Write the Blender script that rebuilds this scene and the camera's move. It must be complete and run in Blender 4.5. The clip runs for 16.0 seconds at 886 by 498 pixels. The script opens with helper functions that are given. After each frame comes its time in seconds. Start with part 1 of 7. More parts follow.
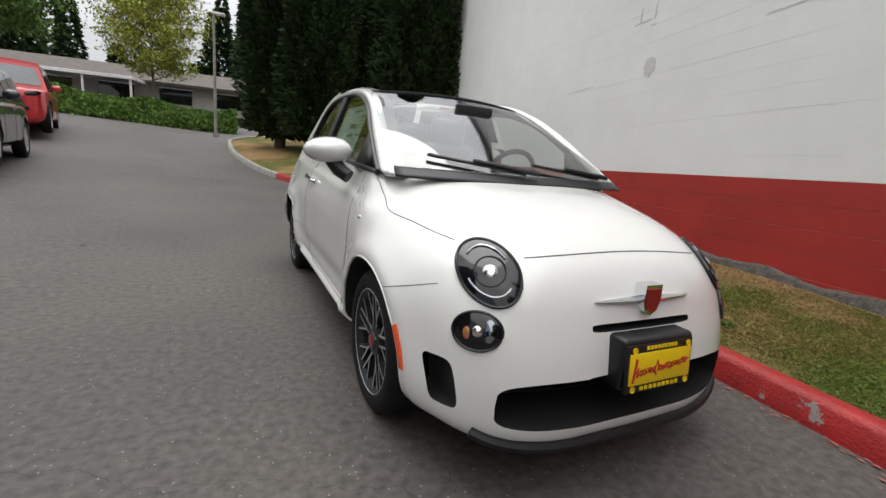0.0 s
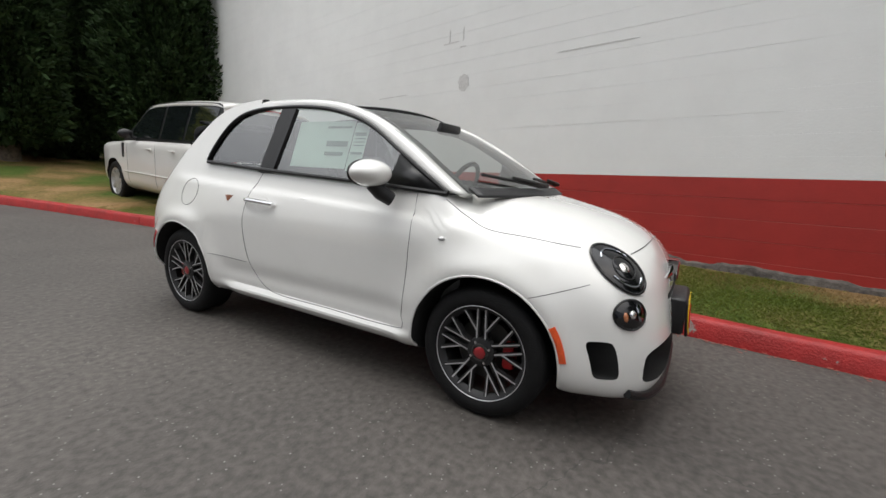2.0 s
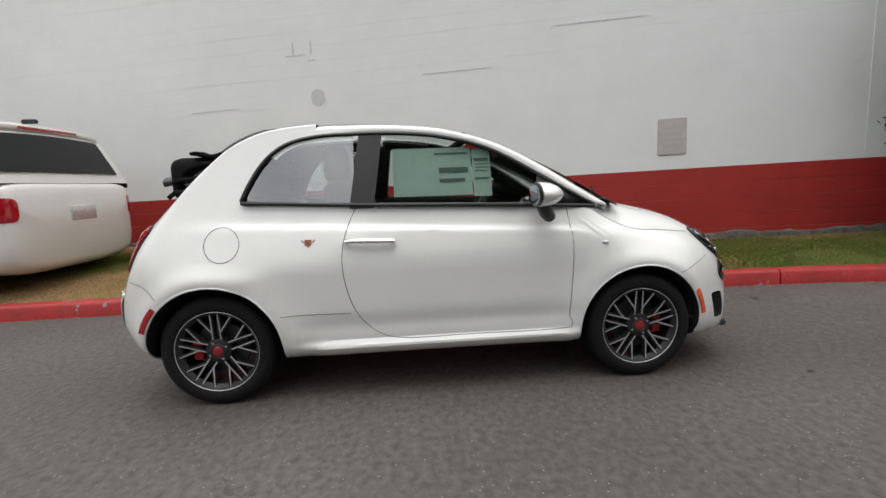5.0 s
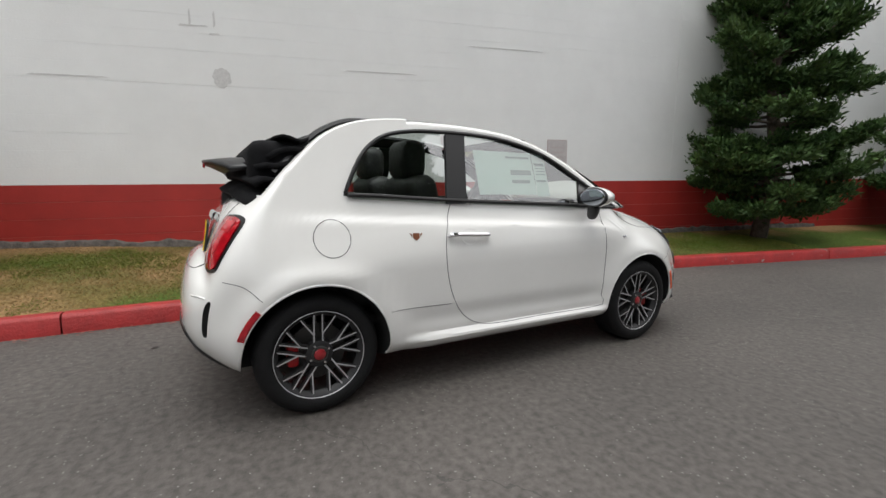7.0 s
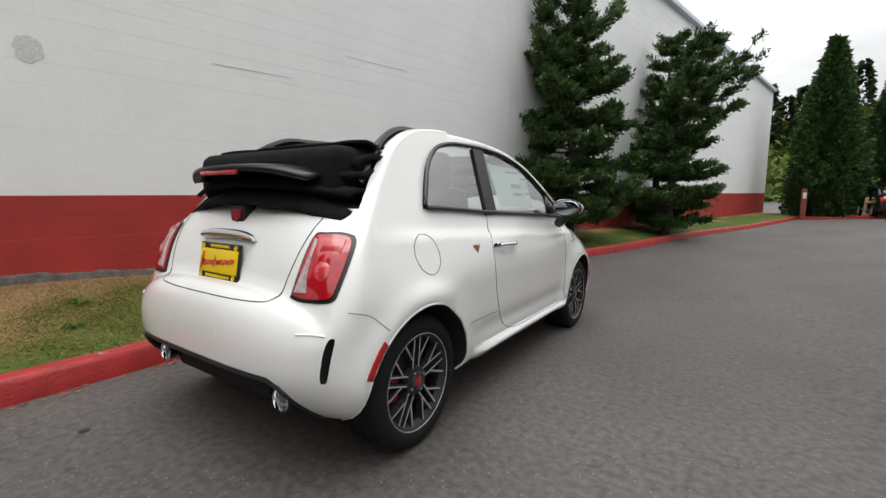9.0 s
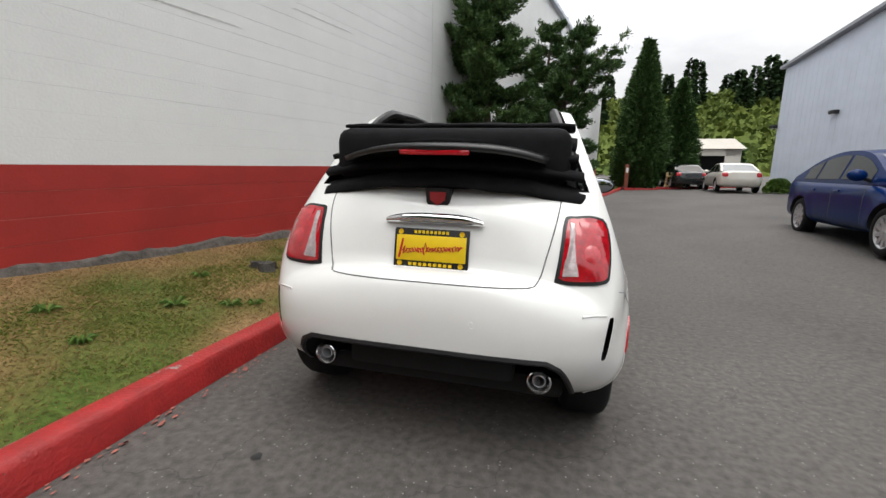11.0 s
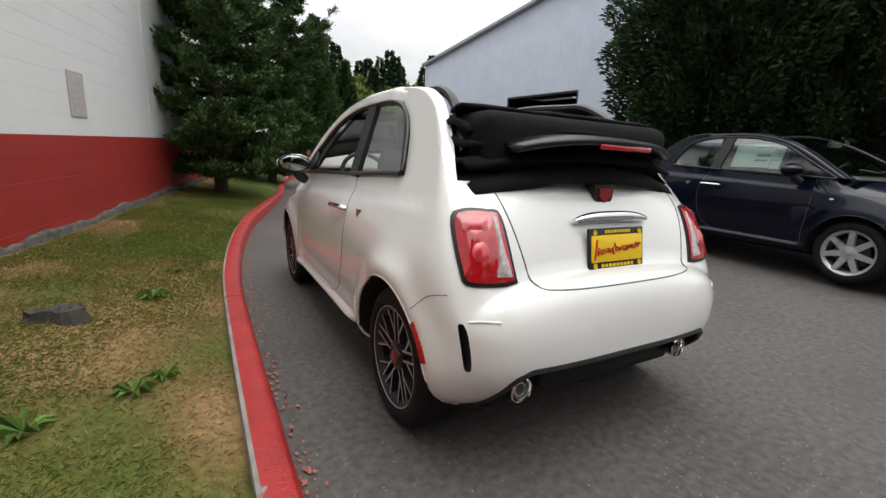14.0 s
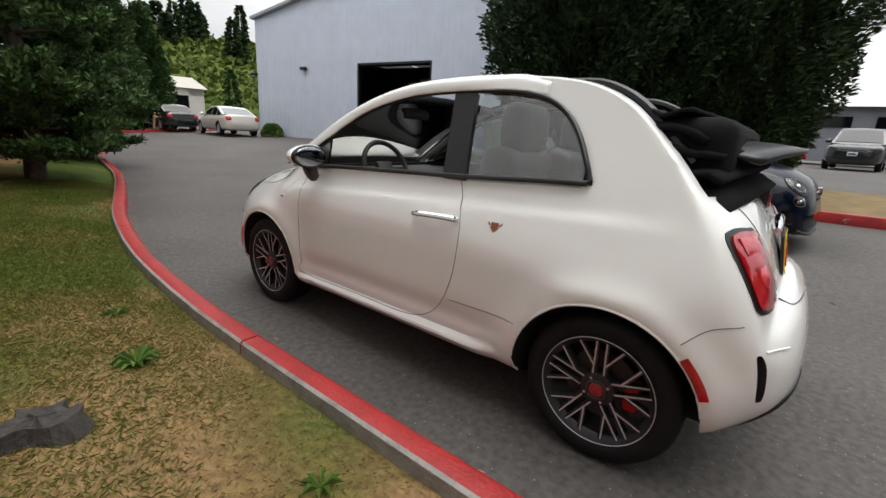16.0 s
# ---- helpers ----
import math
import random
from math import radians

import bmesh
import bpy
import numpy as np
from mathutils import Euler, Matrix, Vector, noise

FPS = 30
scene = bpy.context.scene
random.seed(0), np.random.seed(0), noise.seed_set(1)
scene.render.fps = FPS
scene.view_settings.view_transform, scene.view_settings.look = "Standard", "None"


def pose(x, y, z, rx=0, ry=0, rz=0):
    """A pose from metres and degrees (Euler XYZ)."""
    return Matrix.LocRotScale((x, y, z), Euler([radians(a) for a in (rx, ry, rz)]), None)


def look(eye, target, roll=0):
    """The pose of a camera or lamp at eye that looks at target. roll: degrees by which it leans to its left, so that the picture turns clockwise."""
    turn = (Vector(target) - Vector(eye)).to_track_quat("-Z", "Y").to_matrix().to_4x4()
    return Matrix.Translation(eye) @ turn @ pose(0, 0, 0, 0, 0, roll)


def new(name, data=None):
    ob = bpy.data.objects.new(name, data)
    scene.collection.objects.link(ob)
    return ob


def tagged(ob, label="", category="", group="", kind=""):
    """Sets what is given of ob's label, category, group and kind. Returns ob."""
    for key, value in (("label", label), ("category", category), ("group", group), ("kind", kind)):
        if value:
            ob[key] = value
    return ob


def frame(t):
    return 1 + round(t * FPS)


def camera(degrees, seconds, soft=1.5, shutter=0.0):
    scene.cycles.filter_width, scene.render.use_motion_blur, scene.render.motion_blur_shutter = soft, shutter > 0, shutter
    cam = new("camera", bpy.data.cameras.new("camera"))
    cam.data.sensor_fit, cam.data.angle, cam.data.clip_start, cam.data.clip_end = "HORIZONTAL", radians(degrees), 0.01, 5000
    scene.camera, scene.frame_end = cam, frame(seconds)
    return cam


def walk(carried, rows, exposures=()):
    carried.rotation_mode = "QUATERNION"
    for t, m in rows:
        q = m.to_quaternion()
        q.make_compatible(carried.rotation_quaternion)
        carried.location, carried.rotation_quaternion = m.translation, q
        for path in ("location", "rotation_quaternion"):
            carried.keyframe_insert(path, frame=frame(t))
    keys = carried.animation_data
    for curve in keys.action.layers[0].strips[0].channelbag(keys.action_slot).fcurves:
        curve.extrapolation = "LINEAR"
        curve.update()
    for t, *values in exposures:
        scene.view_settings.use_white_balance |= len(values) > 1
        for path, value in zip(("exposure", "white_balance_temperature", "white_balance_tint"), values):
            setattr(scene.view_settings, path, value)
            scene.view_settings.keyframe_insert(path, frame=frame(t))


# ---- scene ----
cam = camera(91.4, 16.0)
PATH = [
    (0, (-1.269, -2.768, 1.069), (-0.385, -1.023, 0.655), 5.1),
    (0.5, (-1.601, -2.618, 1.079), (-0.418, -1.05, 0.698), 4.9),
    (1, (-1.882, -2.408, 1.072), (-0.468, -1.043, 0.704), 3.7),
    (1.5, (-2.159, -2.169, 1.086), (-0.572, -0.998, 0.755), 3.3),
    (2, (-2.394, -1.904, 1.076), (-0.696, -0.906, 0.727), 3.1),
    (2.5, (-2.565, -1.594, 1.103), (-0.768, -0.789, 0.751), 2.6),
    (3, (-2.747, -1.266, 1.105), (-0.874, -0.673, 0.733), 0.9),
    (3.5, (-2.865, -0.923, 1.115), (-0.939, -0.517, 0.758), -1.4),
    (3.7, (-2.9, -0.784, 1.129), (-0.957, -0.446, 0.795), -0.5),
    (5.8, (-3.009, 0.713, 1.129), (-1.098, 0.225, 0.802), -2.3),
    (6, (-2.997, 0.882, 1.143), (-1.111, 0.299, 0.823), -1.4),
    (6.5, (-2.908, 1.235, 1.147), (-1.076, 0.479, 0.88), -0.6),
    (7, (-2.78, 1.582, 1.116), (-1.04, 0.64, 0.824), 0.8),
    (7.5, (-2.583, 1.892, 1.111), (-0.942, 0.784, 0.831), 1.2),
    (8, (-2.389, 2.154, 1.106), (-0.904, 0.85, 0.799), 0.7),
    (8.2, (-2.278, 2.235, 1.091), (-0.874, 0.843, 0.794), 0.9),
    (10.3, (-0.989, 3.212, 1.129), (-0.348, 1.332, 0.894), 0.7),
    (10.5, (-0.807, 3.256, 1.153), (-0.239, 1.361, 0.862), 1.2),
    (11, (-0.47, 3.272, 1.121), (0.011, 1.361, 0.777), 1.5),
    (11.5, (-0.066, 3.31, 1.127), (0.184, 1.345, 0.849), -0.1),
    (12, (0.304, 3.312, 1.103), (0.4, 1.338, 0.801), -0.1),
    (12.5, (0.657, 3.225, 1.115), (0.555, 1.257, 0.775), 1.2),
    (13, (0.969, 3.108, 1.157), (0.494, 1.205, 0.766), 1.6),
    (13.5, (1.194, 2.94, 1.14), (0.497, 1.1, 0.781), 3.8),
    (14, (1.435, 2.737, 1.134), (0.468, 1.034, 0.725), 2.6),
    (14.5, (1.715, 2.484, 1.16), (0.519, 0.926, 0.786), 0.1),
    (15, (1.946, 2.191, 1.176), (0.545, 0.821, 0.775), 1.3),
    (15.5, (2.133, 1.887, 1.2), (0.661, 0.588, 0.817), 0.4),
    (16, (2.283, 1.57, 1.214), (0.758, 0.381, 0.701), 3.1),
]
walk(cam, [(t, look(eye, target, roll)) for t, eye, target, roll in PATH],
     ((0, 1.05), (8.2, 1.06), (10.5, 1.13), (13, 1.17), (14.5, 1.10), (16, 1.10)))

# ---- world, sun, exposure ----
world = bpy.data.worlds.new("overcast")
scene.world = world
world.use_nodes = True
_n = world.node_tree.nodes
_l = world.node_tree.links
_bg = _n["Background"]
_sky = _n.new("ShaderNodeTexSky")
_sky.sky_type = "NISHITA"
_sky.sun_disc = False
_sky.sun_elevation = radians(48)
_sky.sun_rotation = radians(200)
_sky.dust_density = 4.0
_tc = _n.new("ShaderNodeTexCoord")
_map = _n.new("ShaderNodeMapping")
_map.inputs["Scale"].default_value = (1.0, 1.0, 2.6)
_cl = _n.new("ShaderNodeTexNoise")
_cl.inputs["Scale"].default_value = 2.2
_cl.inputs["Detail"].default_value = 7
_cl.inputs["Roughness"].default_value = 0.55
_ramp = _n.new("ShaderNodeValToRGB")
_ramp.color_ramp.elements[0].position = 0.36
_ramp.color_ramp.elements[0].color = (4.5, 4.6, 4.8, 1)
_ramp.color_ramp.elements[1].position = 0.66
_ramp.color_ramp.elements[1].color = (7.0, 7.05, 7.1, 1)
_mix = _n.new("ShaderNodeMixRGB")
_mix.inputs[0].default_value = 0.93
_l.new(_tc.outputs["Generated"], _map.inputs[0])
_l.new(_map.outputs[0], _cl.inputs["Vector"])
_l.new(_cl.outputs["Fac"], _ramp.inputs[0])
_l.new(_sky.outputs[0], _mix.inputs[1])
_l.new(_ramp.outputs[0], _mix.inputs[2])
# an overcast dome is brighter overhead than at the horizon
_sep = _n.new("ShaderNodeSeparateXYZ")
_l.new(_tc.outputs["Generated"], _sep.inputs[0])
_grad = _n.new("ShaderNodeMapRange")
_grad.inputs["From Min"].default_value, _grad.inputs["From Max"].default_value = 0.0, 1.0
_grad.inputs["To Min"].default_value, _grad.inputs["To Max"].default_value = 0.50, 2.1
_l.new(_sep.outputs["Z"], _grad.inputs["Value"])
_dome = _n.new("ShaderNodeMixRGB")
_dome.blend_type, _dome.inputs[0].default_value = "MULTIPLY", 1.0
_l.new(_mix.outputs[0], _dome.inputs[1])
_l.new(_grad.outputs[0], _dome.inputs[2])
_l.new(_dome.outputs[0], _bg.inputs[0])
_bg.inputs[1].default_value = 0.084
sun = new("sun", bpy.data.lights.new("sun", "SUN"))
sun.data.energy, sun.data.angle, sun.data.color = 0.85, radians(50), (1.0, 0.98, 0.93)
sun.matrix_world = look((-1.0, 2.8, 14), (0, 0, 0))


# ---- materials ----
def nodes_of(m):
    return m.node_tree.nodes, m.node_tree.links, m.node_tree.nodes["Principled BSDF"]


def mat(name, color, rough=0.5, metal=0.0, vary=0.0, scale=8.0, bump=0.0, bump_scale=60.0, coat=0.0, color2=None, spec=0.5, per_object=0.0, islands=0.0):
    """A plain procedural material: two scales of colour variation and a fine relief."""
    m = bpy.data.materials.new(name)
    m.use_nodes = True
    n, l, b = nodes_of(m)
    b.inputs["Base Color"].default_value = (*color, 1)
    b.inputs["Roughness"].default_value = rough
    b.inputs["Metallic"].default_value = metal
    b.inputs["Specular IOR Level"].default_value = spec
    b.inputs["Coat Weight"].default_value = coat
    b.inputs["Coat Roughness"].default_value = 0.03
    tc = n.new("ShaderNodeTexCoord")
    last = None
    if vary or color2:
        t1 = n.new("ShaderNodeTexNoise")
        t1.inputs["Scale"].default_value = scale
        t1.inputs["Detail"].default_value = 8
        t1.inputs["Roughness"].default_value = 0.65
        l.new(tc.outputs["Object"], t1.inputs["Vector"])
        r = n.new("ShaderNodeValToRGB")
        c2 = color2 or tuple(min(1, c * (1 + vary)) for c in color)
        c1 = color if color2 else tuple(c * (1 - vary) for c in color)
        r.color_ramp.elements[0].position, r.color_ramp.elements[1].position = 0.35, 0.65
        r.color_ramp.elements[0].color, r.color_ramp.elements[1].color = (*c1, 1), (*c2, 1)
        l.new(t1.outputs["Fac"], r.inputs[0])
        last = r.outputs[0]
    if (per_object or islands) and last is not None:
        h = n.new("ShaderNodeHueSaturation")
        src = n.new("ShaderNodeObjectInfo" if per_object else "ShaderNodeNewGeometry")
        mr = n.new("ShaderNodeMapRange")
        k = per_object or islands
        mr.inputs["To Min"].default_value, mr.inputs["To Max"].default_value = 1 - k, 1 + k
        l.new(src.outputs["Random" if per_object else "Random Per Island"], mr.inputs["Value"])
        l.new(mr.outputs[0], h.inputs["Value"])
        l.new(last, h.inputs["Color"])
        last = h.outputs[0]
    if last is not None:
        l.new(last, b.inputs["Base Color"])
    if bump:
        t2 = n.new("ShaderNodeTexNoise")
        t2.inputs["Scale"].default_value = bump_scale
        t2.inputs["Detail"].default_value = 6
        l.new(tc.outputs["Object"], t2.inputs["Vector"])
        bp = n.new("ShaderNodeBump")
        bp.inputs["Strength"].default_value = bump
        bp.inputs["Distance"].default_value = 0.02
        l.new(t2.outputs["Fac"], bp.inputs["Height"])
        l.new(bp.outputs[0], b.inputs["Normal"])
    return m


def glass_mat(name, color, alpha_mix=0.25):
    """Thin automotive glass: mostly clear, tinted, with a mirror-like gloss by Fresnel."""
    m = bpy.data.materials.new(name)
    m.use_nodes = True
    n, l = m.node_tree.nodes, m.node_tree.links
    n.clear()
    out = n.new("ShaderNodeOutputMaterial")
    tr = n.new("ShaderNodeBsdfTransparent")
    tr.inputs[0].default_value = (*color, 1)
    gl = n.new("ShaderNodeBsdfGlossy")
    gl.inputs["Roughness"].default_value = 0.01
    fr = n.new("ShaderNodeFresnel")
    fr.inputs[0].default_value = 1.52
    mx = n.new("ShaderNodeMixShader")
    ad = n.new("ShaderNodeMath")
    ad.operation = "MULTIPLY_ADD"
    ad.inputs[1].default_value, ad.inputs[2].default_value = 1.05, alpha_mix
    l.new(fr.outputs[0], ad.inputs[0])
    l.new(ad.outputs[0], mx.inputs[0])
    l.new(tr.outputs[0], mx.inputs[1])
    l.new(gl.outputs[0], mx.inputs[2])
    l.new(mx.outputs[0], out.inputs[0])
    return m


M_PAINT = mat("white_pearl_paint", (0.77, 0.765, 0.74), 0.25, 0.0, 0.015, 3.0, coat=1.0, spec=0.45)
M_NAVY = mat("navy_paint", (0.0015, 0.0035, 0.012), 0.3, 0.0, 0.1, 3.0, coat=0.5, spec=0.08)
M_BLUE = mat("blue_paint", (0.0015, 0.018, 0.095), 0.3, 0.0, 0.1, 3.0, coat=0.25, spec=0.05)
M_WHITE2 = mat("white_car_paint", (0.72, 0.71, 0.68), 0.3, 0.0, 0.02, 3.0, coat=0.9)
M_SILVER = mat("champagne_paint", (0.62, 0.59, 0.53), 0.3, 0.2, 0.03, 3.0, coat=0.9)
M_REDCAR = mat("red_car_paint", (0.50, 0.015, 0.02), 0.3, 0.0, 0.05, 3.0, coat=0.9)
M_BLACKCAR = mat("black_car_paint", (0.012, 0.015, 0.016), 0.25, 0.0, 0.1, 3.0, coat=0.9)
M_PLASTIC = mat("black_plastic", (0.008, 0.008, 0.009), 0.45, 0.0, 0.1, 20, 0.1, 300)
M_TRIM = mat("satin_black_trim", (0.006, 0.006, 0.0065), 0.35, 0.0, 0.1, 10)
M_GAP = mat("panel_gap", (0.10, 0.10, 0.10), 0.8, 0.0, 0.1, 10)
M_WELL = mat("wheel_well_liner", (0.008, 0.008, 0.008), 0.9, 0.0, 0.2, 20)
M_TYRE = mat("tyre_rubber", (0.008, 0.008, 0.0085), 0.7, 0.0, 0.15, 25, 0.2, 120, spec=0.25)
M_RIM = mat("gunmetal_rim", (0.028, 0.028, 0.029), 0.4, 0.2, 0.08, 15, spec=0.3)
M_RIMCUT = mat("machined_rim_face", (0.50, 0.50, 0.51), 0.4, 0.45, 0.05, 15)
M_CHROME = mat("chrome", (0.82, 0.82, 0.83), 0.06, 1.0)
M_MIRROR = mat("tinted_mirror", (0.35, 0.37, 0.40), 0.03, 1.0)
M_DISC = mat("brake_disc_steel", (0.06, 0.058, 0.055), 0.5, 0.5, 0.1, 20)
M_CALIPER = mat("red_caliper_paint", (0.42, 0.01, 0.012), 0.35, 0.0, 0.05, 20)
M_REDBADGE = mat("red_badge", (0.28, 0.015, 0.02), 0.3, 0.0, 0.1, 40, coat=0.5)
M_ORANGE = mat("amber_marker", (0.80, 0.10, 0.02), 0.2, 0.0, 0.1, 60, coat=1.0)
M_AMBER = mat("dull_amber_bulb", (0.42, 0.16, 0.07), 0.2, 0.3, 0.2, 60, coat=1.0)
M_TAILCLEAR = mat("rosy_clear_lens", (0.46, 0.38, 0.38), 0.1, 0.2, 0.25, 50, coat=1.0)
M_ALLOY = mat("silver_alloy", (0.50, 0.50, 0.51), 0.35, 0.6, 0.08, 20)
M_REDLENS = mat("red_lamp_lens", (0.40, 0.008, 0.015), 0.10, 0.0, 0.25, 40, coat=1.0)
M_PINKLENS = mat("inner_red_lens", (0.50, 0.035, 0.045), 0.15, 0.0, 0.2, 40, coat=1.0)
M_CLEARLENS = mat("clear_lamp_lens", (0.62, 0.62, 0.62), 0.1, 0.3, 0.2, 60, coat=1.0)
M_LAMPDARK = mat("smoked_lamp_housing", (0.006, 0.006, 0.007), 0.10, 0.0, 0.2, 40, coat=0.5, spec=0.4)
M_PROJ = mat("projector_lens", (0.75, 0.72, 0.68), 0.05, 0.85, 0.1, 40, coat=1.0)
M_FABRIC = mat("black_roof_fabric", (0.006, 0.006, 0.007), 0.9, 0.0, 0.35, 14, 0.25, 260, spec=0.2)
M_LEATHER = mat("black_leather", (0.016, 0.015, 0.015), 0.5, 0.0, 0.2, 15, 0.1, 200)
M_DASH = mat("grey_dashboard", (0.05, 0.05, 0.052), 0.6, 0.0, 0.1, 20, 0.1, 200)
M_GLASS = glass_mat("clear_window_glass", (0.66, 0.73, 0.70), 0.20)
M_SCREEN = glass_mat("windscreen_glass", (0.62, 0.67, 0.65), 0.16)
M_DARKGLASS = mat("tinted_window_glass", (0.006, 0.008, 0.008), 0.03, 0.0, 0.1, 3, spec=0.45)
M_GOLD = mat("gold_badge", (0.26, 0.10, 0.05), 0.35, 0.5, 0.2, 80)
M_YELLOW = mat("yellow_plate", (0.80, 0.55, 0.01), 0.4, 0.0, 0.04, 20)
M_REDINK = mat("red_ink", (0.50, 0.02, 0.02), 0.5)
M_BLACKINK = mat("black_ink", (0.015, 0.015, 0.015), 0.5)
M_PAPER = mat("pale_green_paper", (0.62, 0.76, 0.70), 0.7, 0.0, 0.03, 20)
M_GREYINK = mat("grey_green_print", (0.18, 0.26, 0.23), 0.7)


# ---- mesh helpers ----
def link(name, bm, material, parent=None, label="", smooth=True, angle=40.0):
    me = bpy.data.meshes.new(name)
    bmesh.ops.recalc_face_normals(bm, faces=bm.faces)
    bm.to_mesh(me)
    bm.free()
    return link_mesh(name, me, material, parent, label, smooth, angle)


def link_mesh(name, me, material, parent=None, label="", smooth=True, angle=40.0):
    for m in material if isinstance(material, (list, tuple)) else [material]:
        me.materials.append(m)
    if smooth:
        me.shade_smooth()
        me.set_sharp_from_angle(angle=radians(angle))
    ob = new(name, me)
    if parent:
        ob.parent = parent
    if label:
        tagged(ob, label)
    return ob


part = link


def thing(name, m, label, category, group=""):
    ob = new(name)
    ob.matrix_world = m
    return tagged(ob, label, category, group)


def raw(verts, faces):
    me = bpy.data.meshes.new("m")
    me.from_pydata([tuple(map(float, v)) for v in verts], [], [tuple(f) for f in faces])
    me.update()
    return me


def grid_faces(nu, nv, wrap=False, off=0):
    out = []
    for i in range(nu - 1):
        for j in range(nv - (0 if wrap else 1)):
            k = (j + 1) % nv
            out.append((off + i * nv + j, off + i * nv + k, off + (i + 1) * nv + k, off + (i + 1) * nv + j))
    return out


def box(bm, cx, cy, cz, sx, sy, sz, bevel=0.0, m=None, seg=2):
    r = bmesh.ops.create_cube(bm, size=1.0)
    mm = Matrix.Translation((cx, cy, cz)) @ Matrix.Diagonal((sx, sy, sz, 1))
    if m is not None:
        mm = m @ mm
    bmesh.ops.transform(bm, matrix=mm, verts=r["verts"])
    if bevel:
        es = list({e for v in r["verts"] for e in v.link_edges})
        bmesh.ops.bevel(bm, geom=es, offset=bevel, segments=seg, affect="EDGES", profile=0.5)


def cyl(bm, m, r1, r2, depth, seg=24):
    bmesh.ops.create_cone(bm, cap_ends=True, segments=seg, radius1=r1, radius2=r2, depth=depth, matrix=m)


def lathe(bm, profile, m=None, seg=40):
    """Revolve (r, h) pairs round the local z axis."""
    rows = []
    for r, h in profile:
        rows.append([bm.verts.new((r * math.cos(a), r * math.sin(a), h)) for a in (2 * math.pi * k / seg for k in range(seg))])
    for a, b in zip(rows, rows[1:]):
        for k in range(seg):
            bm.faces.new((a[k], a[(k + 1) % seg], b[(k + 1) % seg], b[k]))
    if m is not None:
        bmesh.ops.transform(bm, matrix=m, verts=[v for row in rows for v in row])


def tube(bm, pts, r, seg=6, closed=False):
    """A round tube along points; r may be a list."""
    pts = [Vector(p) for p in pts]
    n = len(pts)
    rings = []
    for i, p in enumerate(pts):
        a = pts[(i - 1) % n] if closed or i else pts[0]
        b = pts[(i + 1) % n] if closed or i < n - 1 else pts[-1]
        d = (b - a).normalized() if (b - a).length > 1e-9 else Vector((0, 0, 1))
        u = d.cross(Vector((0.13, 0.21, 1.0)) if abs(d.z) < 0.9 else Vector((1, 0.1, 0))).normalized()
        v = d.cross(u)
        rr = float(r[i] if isinstance(r, (list, tuple)) else r)
        rings.append([bm.verts.new(p + rr * (u * math.cos(2 * math.pi * k / seg) + v * math.sin(2 * math.pi * k / seg))) for k in range(seg)])
    for i in range(n if closed else n - 1):
        a, b = rings[i], rings[(i + 1) % n]
        for k in range(seg):
            bm.faces.new((a[k], a[(k + 1) % seg], b[(k + 1) % seg], b[k]))
    if not closed:
        bm.faces.new(rings[0])
        bm.faces.new(rings[-1][::-1])


def carve(me, cutters):
    """Boolean-subtract meshes (slot 1 for the cut faces) from a mesh; returns the new mesh."""
    ob = new("carving", me)
    tools = []
    for c in cutters:
        k = new("cutter", c)
        tools.append(k)
        md = ob.modifiers.new("cut", "BOOLEAN")
        md.operation, md.solver, md.object = "DIFFERENCE", "EXACT", k
        md.material_mode = "TRANSFER"
    dg = bpy.context.evaluated_depsgraph_get()
    dg.update()
    res = bpy.data.meshes.new_from_object(ob.evaluated_get(dg))
    for o in (ob, *tools):
        bpy.data.objects.remove(o)
    return res


def cutter(fill):
    bm = bmesh.new()
    fill(bm)
    bmesh.ops.recalc_face_normals(bm, faces=bm.faces)
    me = bpy.data.meshes.new("cutter")
    bm.to_mesh(me)
    bm.free()
    me.materials.append(M_WELL)
    return me


def lerp(x, xs, ys):
    return float(np.interp(x, xs, ys))


def curve_at(pairs):
    """A smooth curve through (x, y) pairs (monotone cubic)."""
    xs, ys = np.array([p[0] for p in pairs], float), np.array([p[1] for p in pairs], float)
    h, d = np.diff(xs), np.diff(ys) / np.diff(xs)
    m = np.zeros(len(xs))
    m[0], m[-1] = d[0], d[-1]
    for i in range(1, len(xs) - 1):
        if d[i - 1] * d[i] > 0:
            a, b = 2 * h[i] + h[i - 1], h[i] + 2 * h[i - 1]
            m[i] = (a + b) / (a / d[i - 1] + b / d[i])

    def f(x):
        x = min(max(x, xs[0]), xs[-1])
        i = min(int(np.searchsorted(xs, x, "right")) - 1, len(h) - 1)
        t = (x - xs[i]) / h[i]
        return ((1 + 2 * t) * (1 - t) ** 2 * ys[i] + t * (1 - t) ** 2 * h[i] * m[i] + t * t * (3 - 2 * t) * ys[i + 1] + t * t * (t - 1) * h[i] * m[i + 1])

    return f


def smooth01(a, b, x):
    t = min(max((x - a) / (b - a), 0), 1)
    return t * t * (3 - 2 * t)


# ---- the lie of the land ----
LIE = curve_at([(-400, 8), (-60, 1.1), (-30, 0.35), (-22, 0.25), (-14, 0.20), (-7.5, 0.13), (-4, 0.05), (-2.2, 0.0), (4.5, 0.0), (9, 0.14), (14, 0.62), (19, 1.05), (26, 1.55), (60, 2.6), (400, 12)])


def lie(x, y):
    """Height of the road surface."""
    return LIE(y) + 0.045 * min(max(-x - 2.2, 0), 14)


